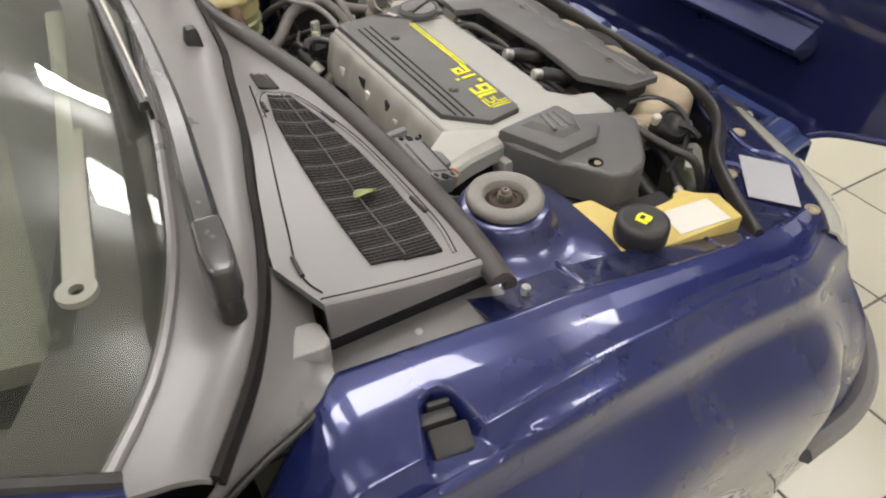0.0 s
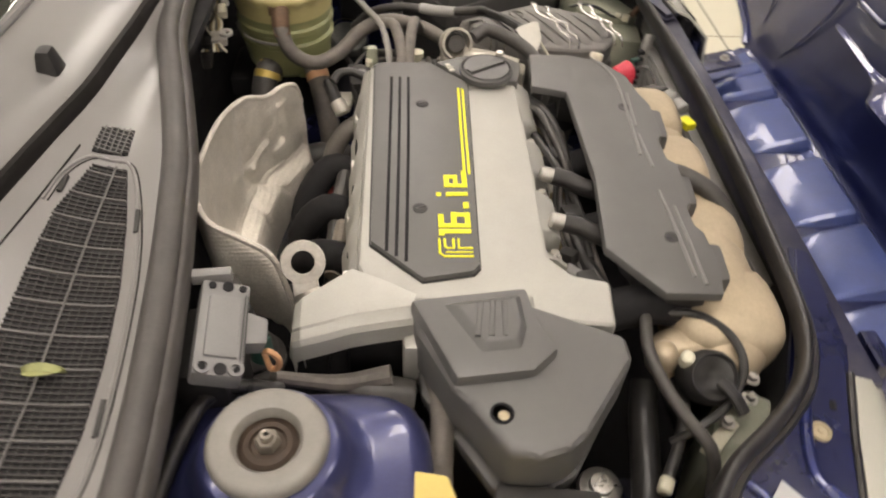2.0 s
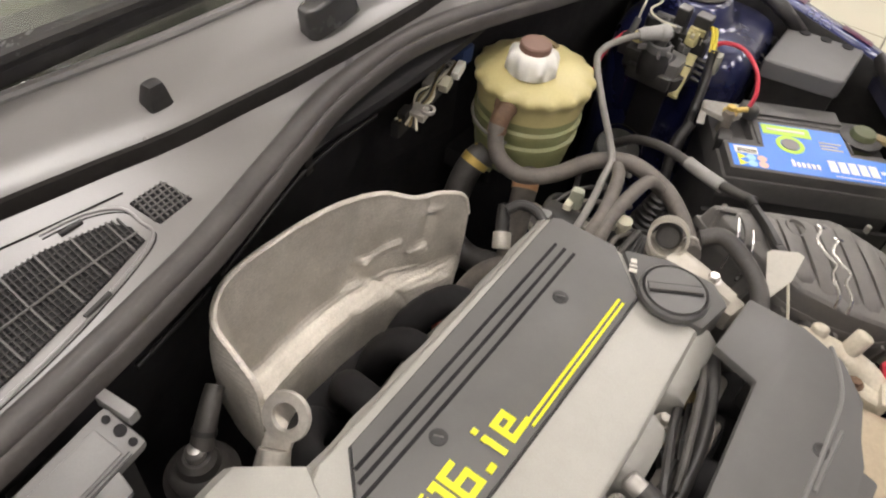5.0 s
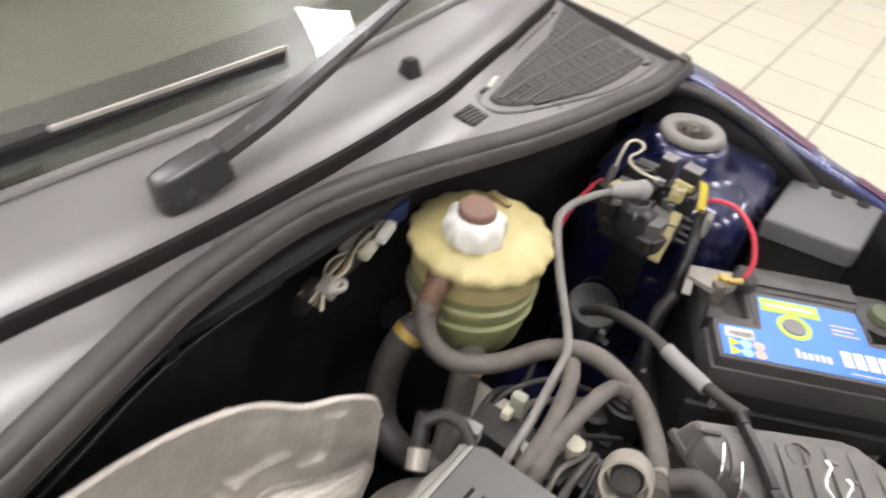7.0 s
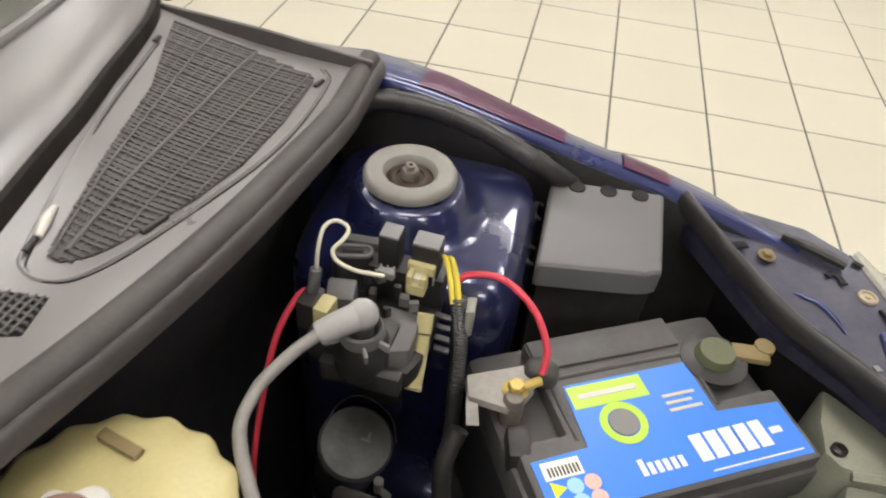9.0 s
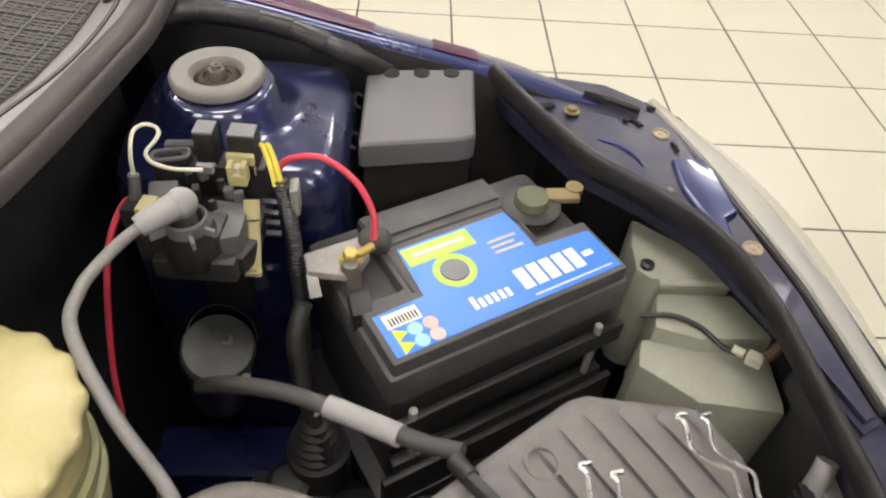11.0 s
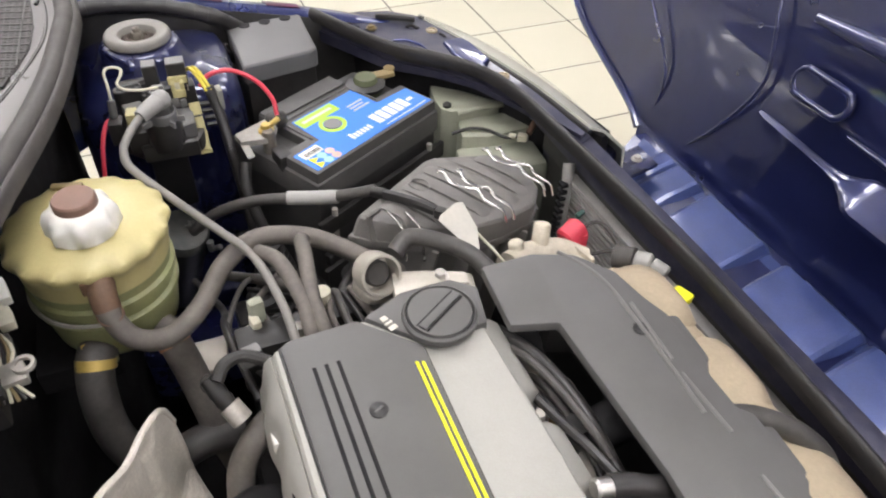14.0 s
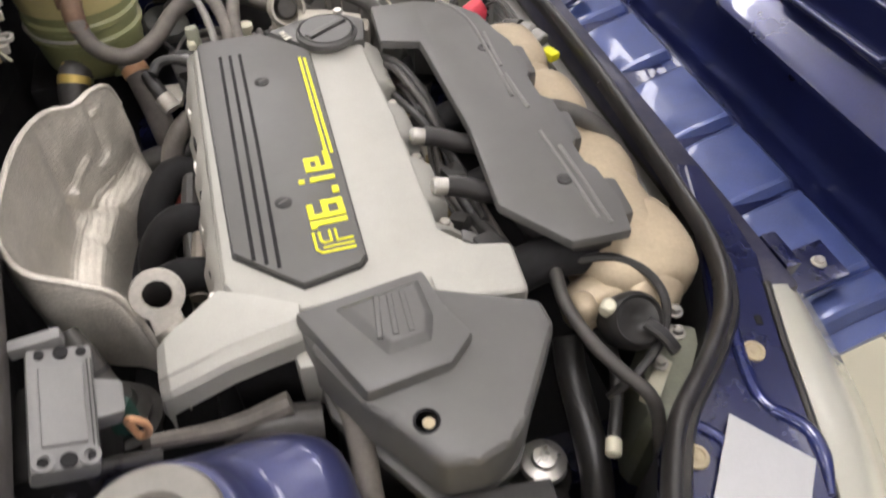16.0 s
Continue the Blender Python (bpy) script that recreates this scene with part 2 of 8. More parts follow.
def part(name, bm, material, parent=None, label="", sharp=32.0):
    """Links a bmesh as one mesh object under a thing or a part, its points in world metres."""
    lim = radians(sharp)
    for f in bm.faces:
        f.smooth = True
    for e in bm.edges:
        if len(e.link_faces) == 2:
            e.smooth = e.calc_face_angle(0) < lim
    me = bpy.data.meshes.new(name)
    bm.to_mesh(me)
    bm.free()
    me.materials.append(material)
    ob = new(name, me)
    if parent is not None:
        ob.parent = parent
        if parent.type == "EMPTY":
            ob.location = -parent.location
    if label:
        ob["label"] = label
    return ob


def thing(name, at, label, category, group="", kind=""):
    ob = new(name)
    ob.location = at
    ob.empty_display_size = 0.03
    return tagged(ob, label, category, group, kind)


def single(name, bm, material, label, category, group="", kind="", sharp=32.0):
    return tagged(part(name, bm, material, None, "", sharp), label, category, group, kind)


def join(*bms):
    """One bmesh from several; the others are freed."""
    first = bms[0]
    for b in bms[1:]:
        me = bpy.data.meshes.new("tmp")
        b.to_mesh(me)
        b.free()
        first.from_mesh(me)
        bpy.data.meshes.remove(me)
    return first


def cr(pts, per=6):
    """Points along a smooth curve through pts."""
    p = [Vector(q) for q in pts]
    if len(p) < 3:
        return p
    p = [p[0] * 2 - p[1]] + p + [p[-1] * 2 - p[-2]]
    out = []
    for i in range(1, len(p) - 2):
        a, b, c, d = p[i - 1 : i + 3]
        for k in range(per):
            t = k / per
            out.append(0.5 * ((2 * b) + (c - a) * t + (2 * a - 5 * b + 4 * c - d) * t * t + (3 * b - a - 3 * c + d) * t**3))
    out.append(p[-2])
    return out


def tube(pts, r, seg=10, per=6, wave=0.0, pitch=3):
    """A round hose along the curve; r may be one radius or one for each given point. wave: corrugation depth."""
    line = cr(pts, per)
    n = len(line)
    radii = r if isinstance(r, (list, tuple)) else [r] * len(pts)
    bm = bmesh.new()
    rings = []
    up = Vector((0.13, 0.21, 1)).normalized()
    for i, q in enumerate(line):
        d = (line[min(i + 1, n - 1)] - line[max(i - 1, 0)]).normalized()
        s = d.cross(up)
        if s.length < 1e-3:
            s = d.cross(Vector((1, 0, 0)))
        s.normalize()
        up = s.cross(d).normalized()
        f = i / max(1, n - 1) * (len(radii) - 1)
        k = min(int(f), len(radii) - 2) if len(radii) > 1 else 0
        rad = radii[k] + (radii[min(k + 1, len(radii) - 1)] - radii[k]) * (f - k)
        if wave:
            rad += wave * (1 if (i // pitch) % 2 else -1)
        rings.append([bm.verts.new(q + rad * (math.cos(a) * s + math.sin(a) * up)) for a in [2 * math.pi * j / seg for j in range(seg)]])
    for a, b in zip(rings, rings[1:]):
        for j in range(seg):
            bm.faces.new((a[j], a[(j + 1) % seg], b[(j + 1) % seg], b[j]))
    bm.faces.new(rings[0][::-1])
    bm.faces.new(rings[-1])
    bmesh.ops.recalc_face_normals(bm, faces=bm.faces)
    return bm


def prism(poly, z0, z1, bev=0.0, seg=2, m=None, taper=0.0):
    """A slab with the outline poly from z0 to z1; taper draws the top in towards its middle."""
    bm = bmesh.new()
    cx = sum(p[0] for p in poly) / len(poly)
    cy = sum(p[1] for p in poly) / len(poly)
    low = [bm.verts.new((x, y, z0)) for x, y in poly]
    top = [bm.verts.new((x + (cx - x) * taper, y + (cy - y) * taper, z1)) for x, y in poly]
    n = len(poly)
    bm.faces.new(low[::-1])
    cap = bm.faces.new(top)
    for i in range(n):
        bm.faces.new((low[i], low[(i + 1) % n], top[(i + 1) % n], top[i]))
    bmesh.ops.recalc_face_normals(bm, faces=bm.faces)
    if bev:
        edges = set(cap.edges)
        edges |= {e for e in bm.edges if abs(e.verts[0].co.z - e.verts[1].co.z) > 1e-4}
        bmesh.ops.bevel(bm, geom=list(edges), offset=bev, segments=seg, profile=0.6, affect="EDGES", clamp_overlap=True)
    if m is not None:
        bm.transform(m)
    return bm


def box(c, s, bev=0.0, m=None, seg=2, taper=0.0):
    x, y, z = c
    a, b, h = s[0] / 2, s[1] / 2, s[2] / 2
    bm = prism([(-a, -b), (a, -b), (a, b), (-a, b)], -h, h, bev, seg, None, taper)
    mm = Matrix.Translation(c)
    bm.transform(mm @ m if m is not None else mm)
    return bm


def turn(rz=0, rx=0, ry=0):
    return pose(0, 0, 0, rx, ry, rz)


def lathe(profile, at, seg=28, m=None, lobes=0, depth=0.0, lobe_from=0, lobe_to=99):
    """Turns (radius, height) pairs round the z axis at a point."""
    bm = bmesh.new()
    rings = []
    for k, (r, h) in enumerate(profile):
        ring = []
        for j in range(seg):
            a = 2 * math.pi * j / seg
            rr = r
            if lobes and lobe_from <= k <= lobe_to:
                rr = r * (1 + depth * math.cos(lobes * a))
            ring.append(bm.verts.new((rr * math.cos(a), rr * math.sin(a), h)))
        rings.append(ring)
    for a, b in zip(rings, rings[1:]):
        for j in range(seg):
            bm.faces.new((a[j], a[(j + 1) % seg], b[(j + 1) % seg], b[j]))
    ring_shaped = profile[0] == profile[-1]
    if profile[0][0] > 1e-4 and not ring_shaped:
        bm.faces.new(rings[0][::-1])
    if profile[-1][0] > 1e-4 and not ring_shaped:
        bm.faces.new(rings[-1])
    bmesh.ops.remove_doubles(bm, verts=bm.verts, dist=1e-5)
    bmesh.ops.recalc_face_normals(bm, faces=bm.faces)
    bm.transform(Matrix.Translation(at) @ m if m is not None else Matrix.Translation(at))
    return bm


def rod(a, b, r, seg=12, bev=0.0):
    """A straight cylinder from a to b."""
    a, b = Vector(a), Vector(b)
    h = (b - a).length
    q = (b - a).to_track_quat("Z", "Y").to_matrix().to_4x4()
    prof = [(r - bev, 0), (r, bev), (r, h - bev), (r - bev, h)] if bev else [(r, 0), (r, h)]
    return lathe(prof, a, seg, q)


def sheet(rows, thick, away=None):
    """A curved sheet through rows of points, with thickness along its normals (or along away)."""
    bm = bmesh.new()
    grid = [[bm.verts.new(p) for p in row] for row in rows]
    for a, b in zip(grid, grid[1:]):
        for i in range(len(a) - 1):
            bm.faces.new((a[i], a[i + 1], b[i + 1], b[i]))
    bm.normal_update()
    back = []
    for row in grid:
        r2 = []
        for v in row:
            d = Vector(away) if away is not None else v.normal
            r2.append(bm.verts.new(v.co - d * thick))
        back.append(r2)
    for a, b in zip(back, back[1:]):
        for i in range(len(a) - 1):
            bm.faces.new((a[i + 1], a[i], b[i], b[i + 1]))
    rim = [grid[0][i] for i in range(len(grid[0]))] + [g[-1] for g in grid[1:]] + grid[-1][-2::-1] + [g[0] for g in grid[-2:0:-1]]
    rimb = [back[0][i] for i in range(len(back[0]))] + [g[-1] for g in back[1:]] + back[-1][-2::-1] + [g[0] for g in back[-2:0:-1]]
    n = len(rim)
    for i in range(n):
        bm.faces.new((rim[(i + 1) % n], rim[i], rimb[i], rimb[(i + 1) % n]))
    bmesh.ops.recalc_face_normals(bm, faces=bm.faces)
    return bm


def bar(pts, w, h, per=5, soft=False):
    """A flat bar along a curve: w wide, h high, each a number or one for each point; soft gives it a domed top."""
    if soft:
        prof = [(-1, -1), (1, -1)] + [(math.cos(a), max(-1, 1.7 * math.sin(a) - 0.7)) for a in [math.pi * (0.06 + 0.88 * k / 12) for k in range(13)]]
    else:
        prof = [(-1, -1), (1, -1), (1, 0.3), (0.6, 1), (-0.6, 1), (-1, 0.3)]
    m_ = len(prof)
    line = cr(pts, per)
    n = len(line)
    ws = w if isinstance(w, (list, tuple)) else [w] * len(pts)
    hs = h if isinstance(h, (list, tuple)) else [h] * len(pts)
    bm = bmesh.new()
    rings = []
    for i, q in enumerate(line):
        d = (line[min(i + 1, n - 1)] - line[max(i - 1, 0)]).normalized()
        s = d.cross(Vector((0, 0, 1))).normalized()
        u = s.cross(d).normalized()
        f = i / (n - 1) * (len(pts) - 1)
        ww = float(np.interp(f, range(len(pts)), ws)) / 2
        hh = float(np.interp(f, range(len(pts)), hs)) / 2
        rings.append([bm.verts.new(q + s * a * ww + u * b * hh) for a, b in prof])
    for a, b in zip(rings, rings[1:]):
        for j in range(m_):
            bm.faces.new((a[j], a[(j + 1) % m_], b[(j + 1) % m_], b[j]))
    bm.faces.new(rings[0][::-1])
    bm.faces.new(rings[-1])
    bmesh.ops.recalc_face_normals(bm, faces=bm.faces)
    return bm


def lerp(table, x):
    """A smooth-enough value from a table of (x, value)."""
    xs = [t[0] for t in table]
    return float(np.interp(x, xs, [t[1] for t in table]))


def bolt(at, r, h, material, parent, m=None, name="bolt", label=""):
    """A hexagon head on a washer."""
    bm = lathe([(r * 1.5, 0), (r * 1.5, h * 0.25), (r * 1.02, h * 0.3)], at, 18, m)
    hexa = lathe([(r, h * 0.25), (r, h * 0.9), (r * 0.85, h)], at, 6, m)
    return part(name, join(bm, hexa), material, parent, label)


MID = 0.577  # the car's middle line


def both(y):
    return 2 * MID - y

# ---- the hall: floor, walls, ceiling, lamps ----
HX0, HX1, HY0, HY1, HZ = -4.6, 6.2, -4.2, 7.4, 3.72
LZ = 3.37
slab = tagged(part("floor", box(((HX0 + HX1) / 2, (HY0 + HY1) / 2, -0.0402), (HX1 - HX0 + 0.4, HY1 - HY0 + 0.4, 0.08)), M_GROUT), "grey grouted screed under cream ceramic tiles", "floor", "", "structure")
for nm, c, s in (("wall_north", ((HX0 + HX1) / 2, HY1 + 0.1, HZ / 2), (HX1 - HX0 + 0.4, 0.2, HZ)), ("wall_south", ((HX0 + HX1) / 2, HY0 - 0.1, HZ / 2), (HX1 - HX0 + 0.4, 0.2, HZ)), ("wall_east", (HX1 + 0.1, (HY0 + HY1) / 2, HZ / 2), (0.2, HY1 - HY0, HZ)), ("wall_west", (HX0 - 0.1, (HY0 + HY1) / 2, HZ / 2), (0.2, HY1 - HY0, HZ))):
    tagged(part(nm, box(c, s), M_WALL), "plain white painted workshop wall", "wall", "", "structure")
tagged(part("ceiling", box(((HX0 + HX1) / 2, (HY0 + HY1) / 2, HZ + 0.06), (HX1 - HX0 + 0.4, HY1 - HY0 + 0.4, 0.12)), M_CEIL), "plain white ceiling of the hall", "ceiling", "", "structure")

lamp = thing("ceiling_light", (0, 0, LZ), "white hanging light with a long bright diffuser", "ceiling light", "rows of ceiling lights")
part("housing", box((0, 0, LZ + 0.010), (1.26, 0.14, 0.050), 0.01), M_WALL, lamp)
part("diffuser", box((0, 0, LZ - 0.036), (1.20, 0.58, 0.020), 0.006), M_LAMP, lamp, "glowing milky diffuser")
for dx in (-0.5, 0.5):
    part("hanger", rod((dx, 0, LZ + 0.03), (dx, 0, HZ + 0.002), 0.004, 8), M_DULL, lamp)
LAMPS = [(x, y) for x in (-2.6, 0.2, 3.0) for y in (-2.4, 0.4, 3.2, 5.6)]
lamp.location = (LAMPS[0][0], LAMPS[0][1], LZ)
for x, y in LAMPS[1:]:
    copy_thing(lamp, pose(x, y, LZ))

# ---- the car ----
car = thing("car", (0, MID, 0), "dark blue car with its bonnet tipped open to the front", "car")

CR = [(-0.36, -0.222), (-0.30, -0.213), (-0.20, -0.209), (-0.087, -0.207), (0.041, -0.196), (0.15, -0.182), (0.27, -0.176), (0.325, -0.168), (0.395, -0.140), (0.46, -0.122)]
IN = [(-0.345, -0.168), (-0.331, -0.162), (-0.266, -0.137), (-0.244, -0.119), (-0.08, -0.134), (0.017, -0.133), (0.14, -0.131), (0.262, -0.126), (0.35, -0.112), (0.41, -0.098), (0.46, -0.088)]
TOPZ = [(-0.30, 0.962), (-0.08, 0.955), (0.0, 0.945), (0.13, 0.915), (0.27, 0.886), (0.41, 0.856), (0.46, 0.845)]


SKIN = (
    (lambda yi, yc, z, a: (yi + 0.006, z - 0.013), 0.405),
    (lambda yi, yc, z, a: (yi + 0.003, z - 0.005), 0.405),
    (lambda yi, yc, z, a: (yi, z), 0.405),
    (lambda yi, yc, z, a: (yi - 0.005, z + 0.002), 0.407),
    (lambda yi, yc, z, a: (yi * 0.75 + yc * 0.25, z + 0.001), 0.412),
    (lambda yi, yc, z, a: (yi * 0.5 + yc * 0.5, z - 0.002), 0.418),
    (lambda yi, yc, z, a: (yi * 0.25 + yc * 0.75, z - 0.007), 0.424),
    # the upper crease
    (lambda yi, yc, z, a: (yc + 0.0045, z - 0.0122), 0.4285),
    (lambda yi, yc, z, a: (yc + 0.0016, z - 0.0126), 0.4295),
    (lambda yi, yc, z, a: (yc - 0.0008, z - 0.0138), 0.430),
    (lambda yi, yc, z, a: (yc - 0.0024, z - 0.0158), 0.431),
    (lambda yi, yc, z, a: (yc - 0.0050, z - 0.0184), 0.432),
    (lambda yi, yc, z, a: (yc - 0.0135, z - 0.0252), 0.436),
    # the lower crease
    (lambda yi, yc, z, a: (yc - 0.0215, z - 0.0308), 0.440),
    (lambda yi, yc, z, a: (yc - 0.0248, z - 0.0338), 0.4415),
    (lambda yi, yc, z, a: (yc - 0.0268, z - 0.0374), 0.443),
    (lambda yi, yc, z, a: (yc - 0.0277, z - 0.0415), 0.4445),
    (lambda yi, yc, z, a: (yc - 0.0283, z - 0.0470), 0.446),
    (lambda yi, yc, z, a: (yc - 0.0297, z - 0.058), 0.451),
    (lambda yi, yc, z, a: (yc - 0.0325, z - 0.070), 0.457),
    (lambda yi, yc, z, a: (yc - 0.0400, z - 0.082), 0.460),
    (lambda yi, yc, z, a: (yc - 0.0520, z - 0.095), 0.463),
    (lambda yi, yc, z, a: (yc - 0.0680, z - 0.112), 0.465),
    (lambda yi, yc, z, a: (yc - 0.0820, z - 0.132), 0.467),
    (lambda yi, yc, z, a: (yc - 0.0915, z - 0.160), 0.470),
    (lambda yi, yc, z, a: (yc - 0.0955, z - 0.20), 0.474),
    (lambda yi, yc, z, a: (yc - 0.095, z - 0.27), 0.482),
    (lambda yi, yc, z, a: (yc - 0.091, max(a + 0.02, z - 0.33)), 0.482),
    (lambda yi, yc, z, a: (yc - 0.087, a), 0.482),
)
STATIONS = [0, 1, 2] + [3 + 0.125 * k for k in range(32)] + [7 + 0.5 * k for k in range(2 * len(SKIN) - 15)]
FINE = [0.0054 * k for k in range(19)] + [0.105 + 0.0016 * k for k in range(106)] + [0.275 + 0.00725 * k for k in range(101)]


def even(table, x):
    """A value from a table of (x, value), along a smooth curve."""
    n = len(table)
    if x <= table[0][0] or x >= table[-1][0]:
        return lerp(table, x)
    k = max(i for i in range(n - 1) if table[i][0] <= x)
    slope = [(table[min(i + 1, n - 1)][1] - table[max(i - 1, 0)][1]) / (table[min(i + 1, n - 1)][0] - table[max(i - 1, 0)][0]) for i in (k, k + 1)]
    h = table[k + 1][0] - table[k][0]
    t = (x - table[k][0]) / h
    return (2 * t**3 - 3 * t * t + 1) * table[k][1] + (t**3 - 2 * t * t + t) * h * slope[0] + (3 * t * t - 2 * t**3) * table[k + 1][1] + (t**3 - t * t) * h * slope[1]


def fender(side):
    rows = []
    for u in FINE:
        row = []
        for st in STATIONS:
            k = min(int(st), len(SKIN) - 2)
            w = st - k
            front = SKIN[k][1] * (1 - w) + SKIN[k + 1][1] * w
            x = -0.335 + (front + 0.335) * u
            yi, yc, z = lerp(IN, x), even(CR, x), even(TOPZ, x)
            arch = 0.30 + math.sqrt(max(0.0, 0.335**2 - (x - 0.01) ** 2)) if abs(x - 0.01) < 0.335 else 0.25
            p, q = SKIN[k][0](yi, yc, z, arch), SKIN[k + 1][0](yi, yc, z, arch)
            y, zz = p[0] * (1 - w) + q[0] * w, p[1] * (1 - w) + q[1] * w
            deep = z - zz
            swell = min(1.0, max(0.55, (0.50 - x) / 0.16)) * (0.5 + 0.5 * min(1.0, max(0.0, (x + 0.335) / 0.15)))
            if y < yc - 0.030:
                y += (1 - swell) * 0.55 * (yc - 0.030 - y)
            if x < -0.10 and deep < 0.03:  # the top rolls off towards the rear corner
                zz -= 0.010 * min(1.0, (-0.10 - x) / 0.08) * max(0.0, (yi - y) / (yi - yc)) ** 2
            y -= 0.026 * min(1.0, max(0.0, (deep - 0.030) / 0.16)) * min(1.0, max(0.0, (x - 0.20) / 0.26)) ** 1.5
            fall = -0.268 - x  # the rear corner rolls down under the cowl
            if fall > -0.014:
                zz -= 0.9 * (fall if fall > 0.014 else (fall + 0.014) ** 2 / 0.056)
            # the catch sits in a three-cornered recess
            w = (-y - 0.168) / 0.048
            if w > 0 and z - zz < 0.038:
                lo, hi = -0.198 - 0.020 * min(w, 1.2), -0.168 + 0.016 * min(w, 1.2)
                q = min(1.0, max(0.0, min(x - lo, hi - x) / 0.014))
                dip = 0.026 * q * q * (3 - 2 * q) * min(1.0, w * 4) * (1 - (z - zz) / 0.038)
                zz -= dip
                y += 0.4 * dip
            if 3 < st < 20:  # slight waves in the pressed sheet
                zz += 0.00045 * noise.noise(Vector((x * 11, y * 16, side)))
            row.append(Vector((x, y if side < 0 else both(y), zz)))
        rows.append(row)
    rows.insert(0, [v + Vector((-0.004, 0, -0.006)) for v in rows[0]])
    rows.insert(0, [v + Vector((0.000, 0.004 if side < 0 else -0.004, -0.04)) for v in rows[0]])
    if side > 0:
        rows.reverse()
    return part("fender", sheet(rows, 0.004), M_BLUE, car, "glossy dark blue front fender", 38)


fender(-1)
fend_l = fender(1)
for x0, x1 in ((-0.02, 0.143), (0.21, 0.262)):
    rows = []
    for i in range(17):
        x = x0 + (x1 - x0) * i / 16
        yc, z = lerp(CR, x), lerp(TOPZ, x)
        yi = lerp(IN, x)
        rows.append([Vector((x, both(y), zz + 0.0025)) for y, zz in ((yi - 0.002, z + 0.001), (yi - 0.006, z + 0.002), (yi * 0.75 + yc * 0.25, z + 0.001), (yi * 0.5 + yc * 0.5, z - 0.002), (yi * 0.25 + yc * 0.75, z - 0.007), (yc, z - 0.014))])
    rows.reverse()
    part("protective_film", sheet(rows, 0.001), M_TAPE, fend_l, "magenta film strip on the fender edge", 40)

# plan and height of the cowl's edges by distance from the middle line
XGAP = [(0, -0.166), (0.1, -0.168), (0.25, -0.182), (0.35, -0.203), (0.43, -0.218), (0.5, -0.238), (0.58, -0.258), (0.67, -0.288), (0.73, -0.330), (0.77, -0.362)]
XWS = [(0, -0.250), (0.2, -0.262), (0.33, -0.280), (0.45, -0.295), (0.57, -0.317), (0.65, -0.342), (0.70, -0.368), (0.75, -0.405), (0.77, -0.425)]
XSEAL = [(0, -0.152), (0.1, -0.143), (0.2, -0.116), (0.3, -0.092), (0.4, -0.077), (0.5, -0.068), (0.6, -0.062), (0.69, -0.070)]
ZGAP = [(0, 1.040), (0.4, 1.034), (0.6, 1.020), (0.77, 1.000)]
ZSEAL = [(0, 1.015), (0.2, 1.008), (0.4, 0.992), (0.6, 0.975), (0.7, 0.968)]

# inner wings, towers, firewall, pan
def inner_wing(side):
    f = (lambda y: y) if side < 0 else both
    rows = []
    for i in range(17):
        x = -0.10 + 0.56 * i / 16
        z = lerp(TOPZ, x)
        yi = lerp(IN, x)
        rows.append([Vector((x, f(y), zz)) for y, zz in (((yi + 0.002, z - 0.007), (yi + 0.010, z - 0.0095), (yi + 0.044, z - 0.0165), (yi + 0.056, z - 0.034), (yi + 0.068, z - 0.09), (yi + 0.075, z - 0.25), (yi + 0.085, 0.30)) if side < 0 else ((yi + 0.003, z - 0.009), (yi + 0.010, z - 0.030), (yi + 0.013, z - 0.05), (yi + 0.016, z - 0.08), (yi + 0.022, z - 0.14), (yi + 0.04, z - 0.25), (yi + 0.07, 0.30)))])
    if side > 0:
        rows.reverse()
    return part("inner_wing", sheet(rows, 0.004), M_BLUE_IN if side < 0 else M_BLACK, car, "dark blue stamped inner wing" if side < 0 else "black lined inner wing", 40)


inner_wing(-1), inner_wing(1)


